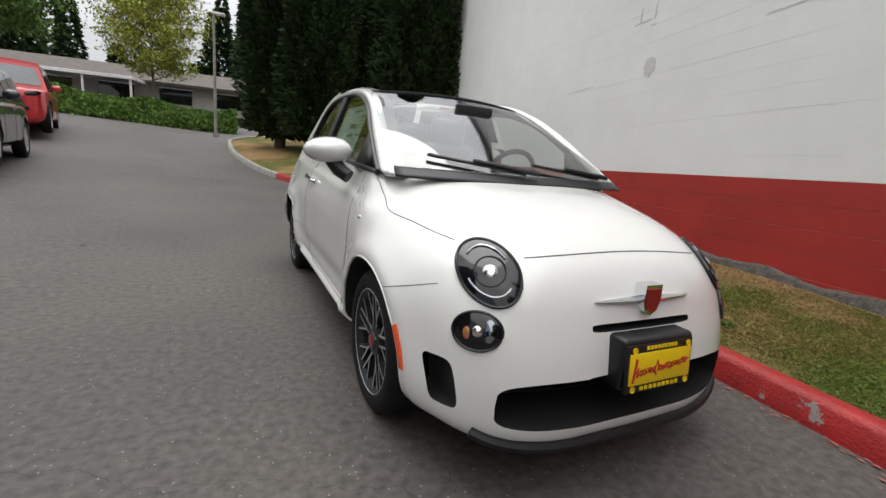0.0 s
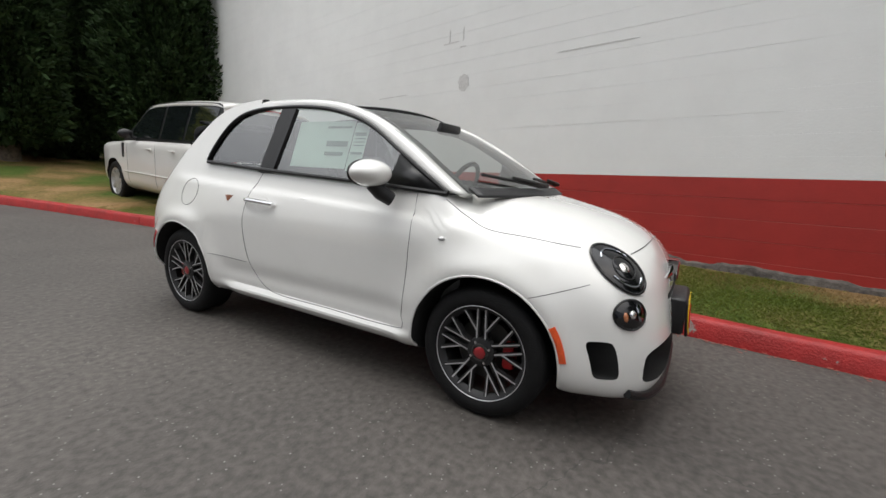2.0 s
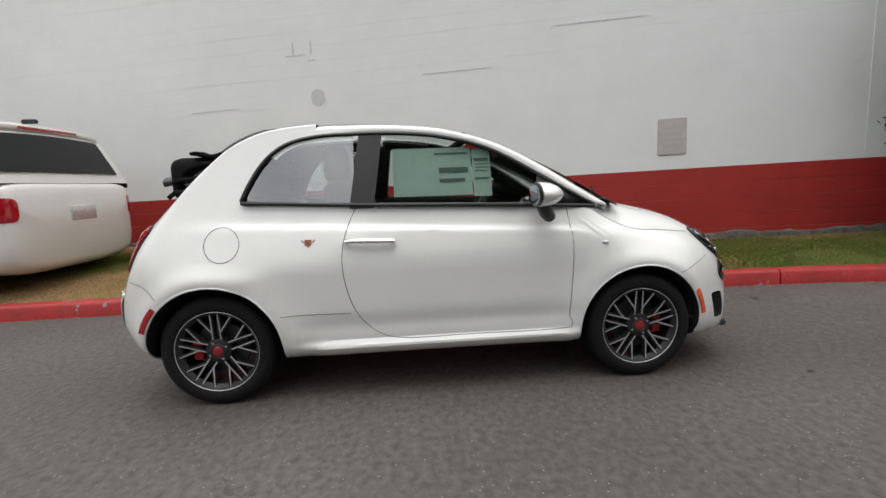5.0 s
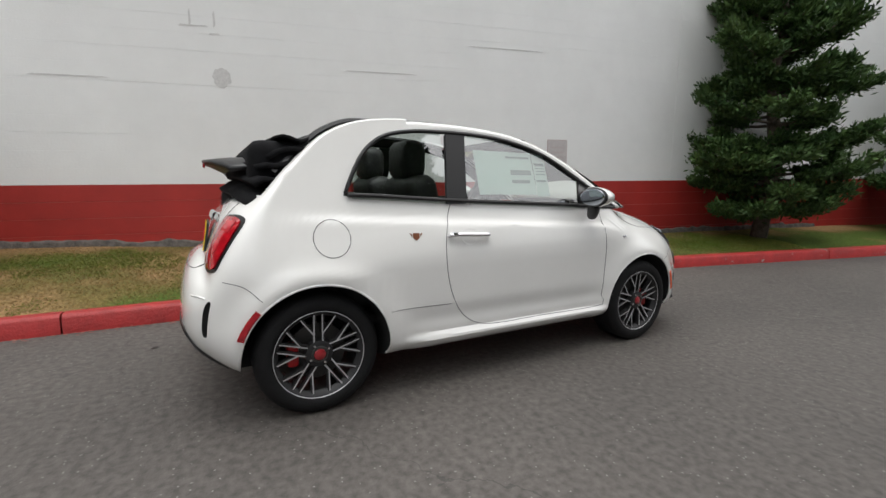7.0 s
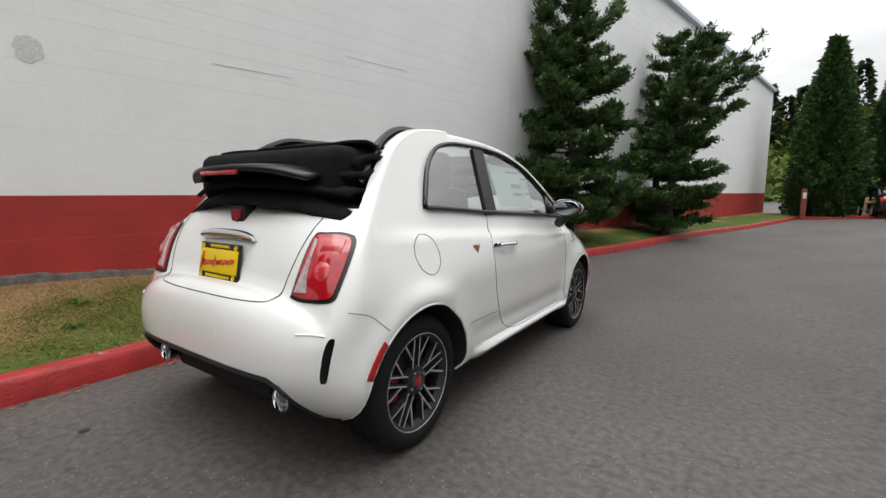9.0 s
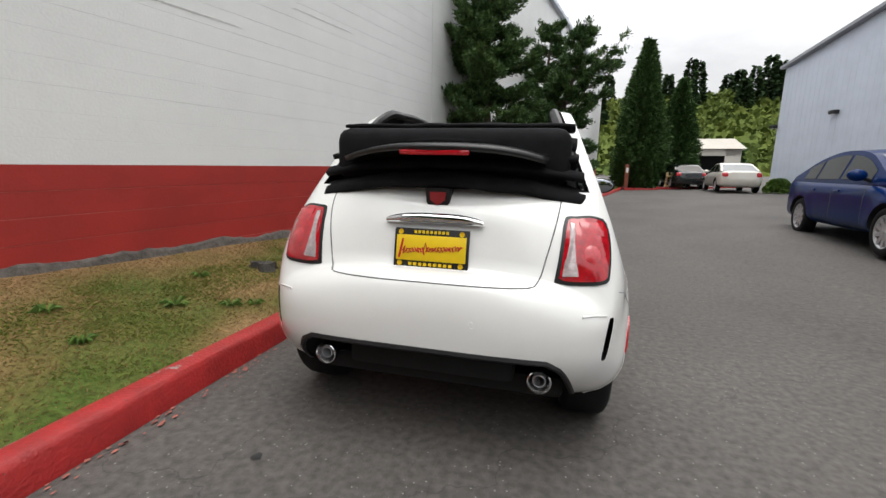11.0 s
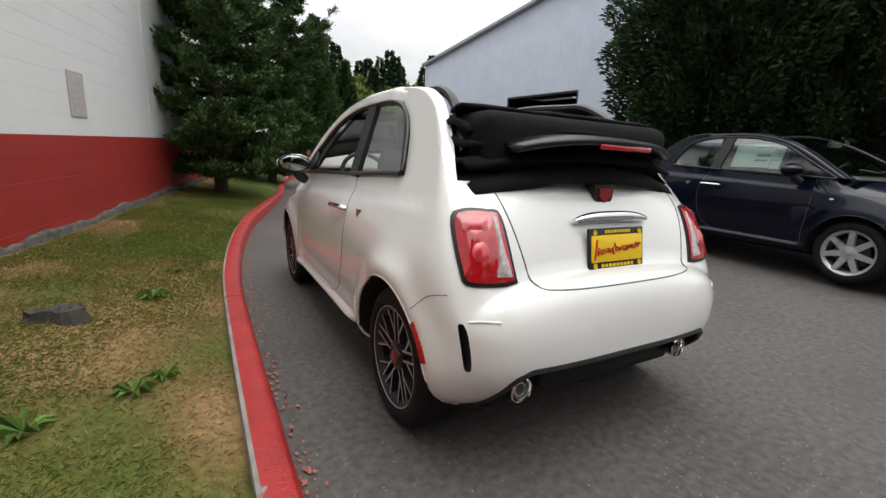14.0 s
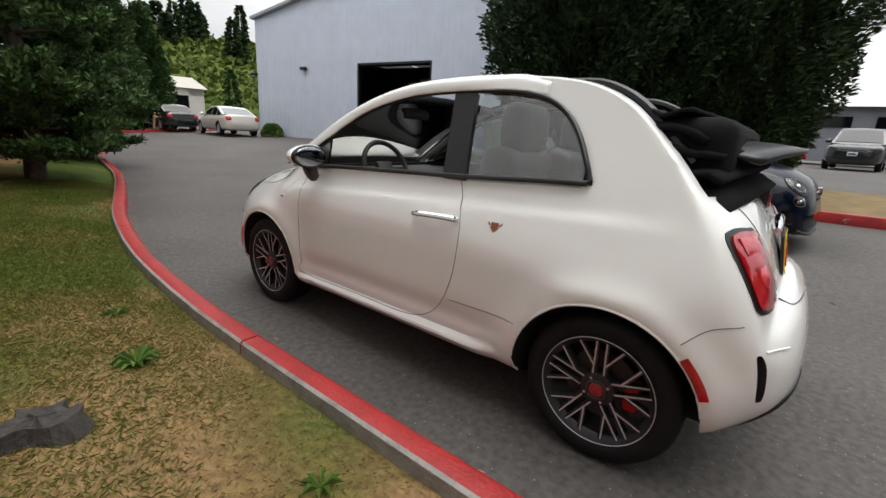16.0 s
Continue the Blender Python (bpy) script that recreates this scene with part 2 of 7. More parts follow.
# road-side foot of the kerb under the wall: x for y
KERB = curve_at([(-28, -5.0), (-22, -3.6), (-15, -1.9), (-10.5, -0.75), (-7.5, -0.20), (-5.5, 0.34), (-3.9, 0.79), (-2.0, 1.10), (-0.5, 1.195), (1.3, 1.205), (2.6, 1.195), (3.8, 1.18), (5.3, 1.0), (6.8, 0.68), (8.2, 0.25), (9.3, -0.2), (11.5, -0.85), (14, -1.25), (16.5, -1.3), (19, -0.6), (21, 0.8), (22, 2.0)])


def verge(x, y):
    """Height of the grass strip: the kerb's top by the road, climbing to the wall's foot."""
    d = max(x - KERB(y) - 0.14, 0.0)
    return lie(min(x, 0), y) + 0.085 + 0.05 * smooth01(0.0, 0.45, d) + 0.075 * min(d, 2.4) + 0.03 * noise.noise((x * 0.9, y * 0.9, 0)) * smooth01(0.05, 0.5, d)


WALL_SLOPE = 0.2116
WALL_X0 = 3.194


def wall_x(y):
    return WALL_X0 + WALL_SLOPE * y


# ---- ground ----
def asphalt_mat():
    m = bpy.data.materials.new("worn_asphalt")
    m.use_nodes = True
    n, l, b = nodes_of(m)
    tc = n.new("ShaderNodeTexCoord")
    big = n.new("ShaderNodeTexNoise")
    big.inputs["Scale"].default_value, big.inputs["Detail"].default_value = 0.55, 8
    mid = n.new("ShaderNodeTexNoise")
    mid.inputs["Scale"].default_value, mid.inputs["Detail"].default_value = 26, 6
    st = n.new("ShaderNodeTexVoronoi")
    st.inputs["Scale"].default_value = 48
    crk = n.new("ShaderNodeTexVoronoi")
    crk.feature = "DISTANCE_TO_EDGE"
    crk.inputs["Scale"].default_value = 0.33
    wob = n.new("ShaderNodeTexNoise")
    wob.inputs["Scale"].default_value, wob.inputs["Detail"].default_value = 2.2, 5
    addv = n.new("ShaderNodeMixRGB")
    addv.blend_type = "LINEAR_LIGHT"
    addv.inputs[0].default_value = 0.35
    for t in (big, mid, st, wob):
        l.new(tc.outputs["Object"], t.inputs["Vector"])
    l.new(tc.outputs["Object"], addv.inputs[1])
    l.new(wob.outputs["Color"], addv.inputs[2])
    l.new(addv.outputs[0], crk.inputs["Vector"])
    r1 = n.new("ShaderNodeValToRGB")
    r1.color_ramp.elements[0].position, r1.color_ramp.elements[0].color = 0.3, (0.060, 0.054, 0.049, 1)
    r1.color_ramp.elements[1].position, r1.color_ramp.elements[1].color = 0.7, (0.094, 0.084, 0.076, 1)
    l.new(big.outputs["Fac"], r1.inputs[0])
    r2 = n.new("ShaderNodeValToRGB")
    r2.color_ramp.elements[0].position, r2.color_ramp.elements[0].color = 0.3, (0.58, 0.58, 0.58, 1)
    r2.color_ramp.elements[1].position, r2.color_ramp.elements[1].color = 0.72, (1.3, 1.3, 1.3, 1)
    l.new(mid.outputs["Fac"], r2.inputs[0])
    mul = n.new("ShaderNodeMixRGB")
    mul.blend_type, mul.inputs[0].default_value = "MULTIPLY", 1
    l.new(r1.outputs[0], mul.inputs[1])
    l.new(r2.outputs[0], mul.inputs[2])
    # pale chips of stone
    sel = n.new("ShaderNodeMath")
    sel.operation, sel.inputs[1].default_value = "LESS_THAN", 0.20
    l.new(st.outputs["Distance"], sel.inputs[0])
    sepc = n.new("ShaderNodeSeparateColor")
    l.new(st.outputs["Color"], sepc.inputs[0])
    rare = n.new("ShaderNodeMath")
    rare.operation, rare.inputs[1].default_value = "GREATER_THAN", 0.86
    l.new(sepc.outputs[0], rare.inputs[0])
    both = n.new("ShaderNodeMath")
    both.operation = "MULTIPLY"
    l.new(sel.outputs[0], both.inputs[0])
    l.new(rare.outputs[0], both.inputs[1])
    chip = n.new("ShaderNodeMixRGB")
    chip.inputs[2].default_value = (0.19, 0.182, 0.172, 1)
    l.new(both.outputs[0], chip.inputs[0])
    l.new(mul.outputs[0], chip.inputs[1])
    dark = n.new("ShaderNodeMath")
    dark.operation, dark.inputs[1].default_value = "LESS_THAN", 0.0012
    l.new(crk.outputs["Distance"], dark.inputs[0])
    half = n.new("ShaderNodeMath")
    half.operation, half.inputs[1].default_value = "MULTIPLY", 0.45
    l.new(dark.outputs[0], half.inputs[0])
    fin = n.new("ShaderNodeMixRGB")
    fin.inputs[2].default_value = (0.02, 0.02, 0.02, 1)
    l.new(half.outputs[0], fin.inputs[0])
    l.new(chip.outputs[0], fin.inputs[1])
    l.new(fin.outputs[0], b.inputs["Base Color"])
    b.inputs["Roughness"].default_value = 0.72
    bp = n.new("ShaderNodeBump")
    bp.inputs["Strength"].default_value, bp.inputs["Distance"].default_value = 0.32, 0.01
    fine = n.new("ShaderNodeTexNoise")
    fine.inputs["Scale"].default_value, fine.inputs["Detail"].default_value = 90, 8
    l.new(tc.outputs["Object"], fine.inputs["Vector"])
    l.new(fine.outputs["Fac"], bp.inputs["Height"])
    l.new(bp.outputs[0], b.inputs["Normal"])
    return m


def grass_mat():
    """Patchy lawn soil: green, straw and bare earth."""
    m = bpy.data.materials.new("patchy_lawn")
    m.use_nodes = True
    n, l, b = nodes_of(m)
    tc = n.new("ShaderNodeTexCoord")
    a = n.new("ShaderNodeTexNoise")
    a.inputs["Scale"].default_value, a.inputs["Detail"].default_value = 0.8, 7
    f = n.new("ShaderNodeTexNoise")
    f.inputs["Scale"].default_value, f.inputs["Detail"].default_value = 30, 8
    l.new(tc.outputs["Object"], a.inputs["Vector"])
    l.new(tc.outputs["Object"], f.inputs["Vector"])
    r = n.new("ShaderNodeValToRGB")
    r.color_ramp.elements[0].position, r.color_ramp.elements[0].color = 0.40, (0.070, 0.105, 0.020, 1)
    r.color_ramp.elements[1].position, r.color_ramp.elements[1].color = 0.62, (0.26, 0.165, 0.078, 1)
    e = r.color_ramp.elements.new(0.52)
    e.color = (0.15, 0.115, 0.040, 1)
    # drier along the wall's foot and towards the upper end of the strip
    sep = n.new("ShaderNodeSeparateXYZ")
    l.new(tc.outputs["Object"], sep.inputs[0])
    off = n.new("ShaderNodeMath")
    off.operation, off.inputs[1].default_value = "MULTIPLY_ADD", -WALL_SLOPE
    l.new(sep.outputs["Y"], off.inputs[0])
    l.new(sep.outputs["X"], off.inputs[2])
    foot = n.new("ShaderNodeMapRange")
    foot.inputs["From Min"].default_value, foot.inputs["From Max"].default_value = WALL_X0 - 0.8, WALL_X0 - 0.25
    foot.inputs["To Min"].default_value, foot.inputs["To Max"].default_value = 0.0, 0.14
    l.new(off.outputs[0], foot.inputs["Value"])
    upper = n.new("ShaderNodeMapRange")
    upper.inputs["From Min"].default_value, upper.inputs["From Max"].default_value = -2.5, 1.2
    upper.inputs["To Min"].default_value, upper.inputs["To Max"].default_value = -0.12, 0.03
    l.new(sep.outputs["Y"], upper.inputs["Value"])
    sum1, sum2 = n.new("ShaderNodeMath"), n.new("ShaderNodeMath")
    l.new(a.outputs["Fac"], sum1.inputs[0])
    l.new(foot.outputs[0], sum1.inputs[1])
    l.new(sum1.outputs[0], sum2.inputs[0])
    l.new(upper.outputs[0], sum2.inputs[1])
    l.new(sum2.outputs[0], r.inputs[0])
    r2 = n.new("ShaderNodeValToRGB")
    r2.color_ramp.elements[0].position, r2.color_ramp.elements[0].color = 0.3, (0.6, 0.6, 0.6, 1)
    r2.color_ramp.elements[1].position, r2.color_ramp.elements[1].color = 0.7, (1.25, 1.25, 1.25, 1)
    l.new(f.outputs["Fac"], r2.inputs[0])
    mul = n.new("ShaderNodeMixRGB")
    mul.blend_type, mul.inputs[0].default_value = "MULTIPLY", 1
    l.new(r.outputs[0], mul.inputs[1])
    l.new(r2.outputs[0], mul.inputs[2])
    l.new(mul.outputs[0], b.inputs["Base Color"])
    b.inputs["Roughness"].default_value = 0.95
    b.inputs["Specular IOR Level"].default_value = 0.15
    bp = n.new("ShaderNodeBump")
    bp.inputs["Strength"].default_value, bp.inputs["Distance"].default_value = 0.8, 0.03
    l.new(f.outputs["Fac"], bp.inputs["Height"])
    l.new(bp.outputs[0], b.inputs["Normal"])
    return m


M_ASPHALT = asphalt_mat()
M_LAWN = grass_mat()
M_KERBRED = mat("red_kerb_paint", (0.31, 0.015, 0.014), 0.55, 0, 0.2, 6, 0.35, 60)


def worn(m, under, scale, cut):
    """Chips through the paint to what lies under it."""
    n, l, b = nodes_of(m)
    src = b.inputs["Base Color"].links[0].from_socket
    tc = n.new("ShaderNodeTexCoord")
    t = n.new("ShaderNodeTexNoise")
    t.inputs["Scale"].default_value, t.inputs["Detail"].default_value, t.inputs["Roughness"].default_value = scale, 9, 0.7
    l.new(tc.outputs["Object"], t.inputs["Vector"])
    r = n.new("ShaderNodeValToRGB")
    r.color_ramp.elements[0].position, r.color_ramp.elements[1].position = cut, cut + 0.015
    l.new(t.outputs["Fac"], r.inputs[0])
    mx = n.new("ShaderNodeMixRGB")
    l.new(r.outputs[0], mx.inputs[0])
    l.new(src, mx.inputs[1])
    mx.inputs[2].default_value = (*under, 1)
    l.new(mx.outputs[0], b.inputs["Base Color"])


worn(M_KERBRED, (0.26, 0.23, 0.21), 3.2, 0.625)
worn(M_KERBRED, (0.10, 0.03, 0.03), 14, 0.66)
M_CONCRETE = mat("grey_concrete", (0.26, 0.25, 0.23), 0.85, 0, 0.25, 9, 0.4, 60)
M_HEDGE = mat("hedge_leaf", (0.06, 0.12, 0.025), 0.6, 0, 0, 6, color2=(0.14, 0.22, 0.045), islands=0.4, spec=0.2)
M_CEDAR = mat("cedar_foliage", (0.016, 0.034, 0.012), 0.65, 0, 0, 4, color2=(0.035, 0.062, 0.02), islands=0.45, spec=0.2)
M_PINE = mat("pine_foliage", (0.032, 0.072, 0.024), 0.6, 0, 0, 4, color2=(0.085, 0.145, 0.042), islands=0.45, spec=0.2)
M_CYPRESS = mat("cypress_foliage", (0.03, 0.065, 0.018), 0.65, 0, 0, 4, color2=(0.06, 0.11, 0.03), islands=0.35, spec=0.2)
M_MAPLE = mat("yellow_green_leaf", (0.20, 0.25, 0.035), 0.55, 0, 0, 2, color2=(0.34, 0.34, 0.05), islands=0.4, spec=0.25)
M_GREENLEAF = mat("green_leaf", (0.07, 0.14, 0.03), 0.55, 0, 0, 2, color2=(0.14, 0.22, 0.045), islands=0.4, spec=0.25)
M_FARTREE = mat("far_forest", (0.02, 0.04, 0.018), 0.8, 0, 0, 0.4, color2=(0.045, 0.075, 0.028), islands=0.4, spec=0.1)
M_HILL = mat("sunlit_brush", (0.055, 0.085, 0.022), 0.9, 0, 0, 0.12, color2=(0.13, 0.16, 0.035), islands=0.15, spec=0.1)
M_BARK = mat("grey_bark", (0.10, 0.08, 0.06), 0.9, 0, 0.4, 12, 0.6, 30)
M_STONE = mat("grey_stump", (0.05, 0.045, 0.04), 0.9, 0, 0.4, 14, 0.6, 40)


def heights(xs, ys, fn, drop=0.0):
    return [(x, y, fn(x, y) - drop) for x in xs for y in ys]


gx = np.unique(np.concatenate([np.linspace(-400, -40, 12), np.linspace(-40, -14, 14), np.linspace(-14, 9, 70), np.linspace(9, 40, 10), np.linspace(40, 400, 10)]))
gy = np.unique(np.concatenate([np.linspace(-400, -60, 12), np.linspace(-60, -16, 24), np.linspace(-16, 30, 140), np.linspace(30, 80, 14), np.linspace(80, 400, 10)]))
link_mesh("ground", raw(heights(gx, gy, lie), grid_faces(len(gx), len(gy))), M_ASPHALT)
tagged(bpy.data.objects["ground"], "worn grey asphalt with pale stone chips", "road", kind="structure")

# grass strip between kerb and wall
vy = np.linspace(-30, 22, 260)
rows = []
for y in vy:
    k = KERB(y) + 0.12
    w = max(wall_x(y) + 0.25, k + 0.3)
    for s in np.linspace(0, 1, 26):
        x = k + (w - k) * s
        rows.append((x, y, verge(x, y) - (0.02 if s == 0 else 0)))
lawn = link_mesh("lawn", raw(rows, grid_faces(len(vy), 26)), M_LAWN)
tagged(lawn, "patchy green and straw-brown grass strip", "grass", kind="structure")


# ---- kerb: red-painted lengths with joints ----
def kerb_piece(y0, y1, material, parent, name="kerb_stone"):
    ys = np.linspace(y0 + 0.006, y1 - 0.006, 7)
    prof = [(0.0, -0.05), (0.012, 0.115), (0.03, 0.138), (0.05, 0.145), (0.125, 0.145), (0.14, 0.135), (0.145, -0.05)]
    vs = []
    for y in ys:
        d = (KERB(y + 0.05) - KERB(y - 0.05)) / 0.1
        nx, ny = 1 / math.hypot(1, d), -d / math.hypot(1, d)
        for a, z in prof:
            wob_ = 0.004 * noise.noise((y * 3, a * 40, z * 30))
            vs.append((KERB(y) + nx * (a + wob_), y + ny * a, lie(KERB(y), y) + z + wob_))
    fs = grid_faces(len(ys), len(prof))
    n = len(prof)
    fs += [tuple(range(n))[::-1], tuple(range((len(ys) - 1) * n, len(ys) * n))]
    me = raw(vs, fs)
    for f in me.polygons:
        if f.index < len(fs) - 2 and f.index % (n - 1) >= 4:
            f.material_index = 1
    return link_mesh(name, me, [material, M_CONCRETE], parent, angle=35)


kerb = tagged(new("kerb"), "red-painted concrete kerb with worn chips", "kerb", kind="structure")
yk = -27.5
while yk < 9.1:
    ln = 3.02 if yk > -12 else 3.6
    kerb_piece(yk, min(yk + ln, 9.25), M_KERBRED, kerb)
    yk += ln
grey_kerb = tagged(new("kerb"), "bare grey concrete kerb along the grass island", "kerb", kind="structure")
yk = 9.27
while yk < 21:
    kerb_piece(yk, min(yk + 2.4, 21.6), M_CONCRETE, grey_kerb)
    yk += 2.4

# ---- the painted block wall ----
def wall_mat(name, color, vary):
    return mat(name, color, 0.62, 0, vary, 1.3, 0.12, 45)


M_WALLWHITE = wall_mat("white_wall_paint", (0.79, 0.795, 0.78), 0.03)
M_WALLRED = wall_mat("red_wall_paint", (0.36, 0.024, 0.018), 0.14)
M_PATCH = mat("repaired_plaster", (0.62, 0.615, 0.60), 0.8, 0, 0.1, 30, 0.5, 80)
ang = math.atan(WALL_SLOPE)
# local x runs along the wall towards -y, local y into the wall, z up and tilted with the courses
WALL = Matrix.Translation((wall_x(22.0), 22.0, 0.0)) @ Matrix.Rotation(-math.pi / 2 - ang, 4, "Z") @ Matrix.Rotation(-0.0225, 4, "Y")
LENGTH = 54.0
RED_TOP = 0.62
M_SIGN = mat("faded_sign", (0.50, 0.47, 0.46), 0.6, 0, 0.08, 12)
M_SIGNEDGE = mat("faded_sign_edge", (0.47, 0.39, 0.38), 0.6, 0, 0.2, 20)
M_RUBBLE = mat("exposed_footing", (0.10, 0.088, 0.078), 0.9, 0, 0.45, 12, 0.7, 30)
M_METAL = mat("blue_grey_metal_siding", (0.56, 0.60, 0.68), 0.45, 0.1, 0.05, 1.2, spec=0.4)
M_FARWALL = mat("far_stucco", (0.55, 0.52, 0.46), 0.8, 0, 0.06, 1)
# near-black that puts the shade of open rooms into the colour
M_ROOMSHADE = mat("painted_room_shade", (0.010, 0.010, 0.011), 0.9, 0, 0.3, 1)
M_ROOFBROWN = mat("brown_shingle_roof", (0.10, 0.085, 0.075), 0.85, 0, 0.2, 2)


def wall_courses(name, z0, z1, step, material, backing, label, j=0.0008, uneven=0.0005):
    """One long block course above another, each with eased edges."""
    w = tagged(new(name), label, "wall", kind="structure")
    w.matrix_world = WALL
    bm = bmesh.new()
    box(bm, LENGTH / 2, 0.1533, (z0 + z1) / 2, LENGTH, 0.30, z1 - z0)
    ob = link("backing", bm, backing, w, smooth=False)
    n = int(round((z1 - z0) / step))
    rng = random.Random(7)
    h = (z1 - z0) / n
    for i in range(n):
        za, zb = z0 + i * h, z0 + (i + 1) * h
        e = 0.0018
        p = rng.uniform(-uneven, uneven)
        prof = [(0.0035, za + j), (p + e * 0.4, za + j), (p, za + j + e), (p, zb - j - e), (p + e * 0.4, zb - j), (0.0035, zb - j)]
        xs = np.linspace(0, LENGTH, 60)
        vs = [(x, y + uneven * noise.noise((x * 0.8, z * 3, i)), z + 0.0018 * noise.noise((x * 1.7, 0, i * 3.1))) for x in xs for y, z in prof]
        link_mesh("course", raw(vs, grid_faces(60, 6)), material, w, smooth=False)
    return w


# backing shows as paler red lines between the courses
wall_courses("wall_red_base", -1.58, RED_TOP, 0.2, M_WALLRED, mat("pale_red_joint", (0.48, 0.16, 0.13), 0.8, 0, 0.1, 5), "deep red painted block base of the wall", 0.0022, 0.0012)
wall_courses("wall_white", RED_TOP, 6.62, 0.2, M_WALLWHITE, M_WALLWHITE, "tall white painted block wall with faint courses")
bm = bmesh.new()
box(bm, LENGTH / 2, 0.1, 6.70, LENGTH, 0.5, 0.16, 0.02)
ob = link("trim", bm, M_METAL, None, smooth=False)
ob.matrix_world = WALL
tagged(ob, "metal coping along the top of the wall", "coping", kind="structure")


def wall_place(y, z):
    """A point of the wall's face at a world y and z, and the face's turn."""
    return Matrix.Translation((wall_x(y), y, z)) @ Matrix.Rotation(-math.pi / 2 - ang, 4, "Z") @ Matrix.Rotation(-0.0225, 4, "Y")


def on_wall(name, y, z, outline, depth, material, label, category):
    bm = bmesh.new()
    a = [bm.verts.new((x, -depth, zz)) for x, zz in outline]
    b = [bm.verts.new((x, 0.006, zz)) for x, zz in outline]
    bm.faces.new(a)
    for i in range(len(a)):
        bm.faces.new((a[i], b[i], b[(i + 1) % len(a)], a[(i + 1) % len(a)]))
    ob = link(name, bm, material, None, smooth=False)
    ob.matrix_world = wall_place(y, z)
    return tagged(ob, label, category)


rng = random.Random(3)
on_wall("plaster_patch", 1.345, 2.40, [((0.105 + rng.uniform(-0.02, 0.015)) * math.cos(a), (0.115 + rng.uniform(-0.02, 0.02)) * math.sin(a)) for a in np.linspace(0, 2 * math.pi, 22, endpoint=False)], 0.004, M_PATCH, "round rough plaster patch on the white wall", "patch")
for y, z, w, h in ((1.62, 2.98, 0.16, 0.01), (1.40, 2.90, 0.06, 0.012), (1.66, 3.07, 0.012, 0.10), (1.40, 3.07, 0.012, 0.10), (-0.6, 2.62, 0.5, 0.008), (-2.4, 3.1, 0.6, 0.008), (2.9, 2.3, 0.4, 0.008)):
    on_wall("paint_scar", y, z, [(-w, -h), (w, -h * 0.6), (w * 0.8, h), (-w * 0.9, h * 0.7)], 0.0035, M_PATCH, "grey scar in the white wall paint", "paint scar", )
sgn = on_wall("wall_sign", -3.29, 1.615, [(-0.165, -0.23), (0.165, -0.23), (0.175, -0.21), (0.175, 0.21), (0.165, 0.23), (-0.165, 0.23), (-0.175, 0.21), (-0.175, -0.21)], 0.006, M_SIGNEDGE, "faded blank notice panel on the white wall", "sign")
bm = bmesh.new()
box(bm, 0, -0.008, 0, 0.325, 0.004, 0.435, 0.001)
link("face", bm, M_SIGN, sgn, smooth=False)
for i in range(4):
    bm = bmesh.new()
    box(bm, 0, -0.0108, 0.11 - 0.075 * i, 0.24 - 0.03 * (i % 2), 0.002, 0.028)
    link("print_bar", bm, mat("faded_print", (0.49, 0.44, 0.43), 0.7) if i == 0 else bpy.data.materials["faded_print"], sgn, smooth=False)
bm = bmesh.new()
box(bm, 0, -0.003, 0, 0.012, 0.006, 5.6)
ob = link("trim", bm, M_WALLWHITE, None, smooth=False)
ob.matrix_world = wall_place(-5.42, 4.15)
tagged(ob, "vertical movement joint in the white wall", "joint", kind="structure")

# chipped footing along the wall's foot
vs, fs = [], []
fy = np.linspace(8.0, -9.0, 500)
for i, y in enumerate(fy):
    top = verge(wall_x(y) - 0.05, y) + 0.075 + 0.05 * noise.noise((y * 2.3, 3.0, 0)) + 0.025 * noise.noise((y * 9, 1.0, 0))
    d = 0.03 + 0.02 * noise.noise((y * 5, 8.0, 0))
    n0 = Vector((1, -WALL_SLOPE, 0)).normalized()
    for a, z in ((-d - 0.03, top - 0.15), (-d, top - 0.02), (-d * 0.5, top), (0.02, top + 0.004)):
        vs.append((wall_x(y) + n0.x * a, y + n0.y * a, z))
ft = link_mesh("footing", raw(vs, grid_faces(len(fy), 4)), M_RUBBLE, None, angle=20)
tagged(ft, "crumbling grey footing under the red wall", "footing", kind="structure")
from mathutils.bvhtree import BVHTree

# ---- the small hatchback: local frame, nose towards -y, ground at z = 0 ----
C_TOP = curve_at([(-1.84, 0.50), (-1.835, 0.56), (-1.82, 0.635), (-1.79, 0.705), (-1.74, 0.775), (-1.66, 0.835), (-1.5, 0.905), (-1.25, 0.965), (-1.05, 1.0), (-0.93, 1.02), (-0.78, 1.14), (0.4, 1.36), (0.52, 1.480), (0.6, 1.486), (0.7, 1.480), (0.8, 1.468), (0.88, 1.452), (0.975, 1.418), (1.07, 1.366), (1.16, 1.292), (1.25, 1.208), (1.33, 1.132), (1.42, 1.072), (1.48, 1.03), (1.535, 0.96), (1.575, 0.87), (1.60, 0.79), (1.615, 0.745), (1.655, 0.735), (1.70, 0.70), (1.73, 0.62), (1.742, 0.53), (1.745, 0.50)])
C_BOT = curve_at([(-1.84, 0.43), (-1.838, 0.35), (-1.83, 0.24), (-1.80, 0.182), (-1.72, 0.163), (-1.45, 0.16), (-0.8, 0.175), (0.8, 0.175), (1.45, 0.19), (1.58, 0.235), (1.66, 0.28), (1.71, 0.345), (1.738, 0.42), (1.745, 0.48)])
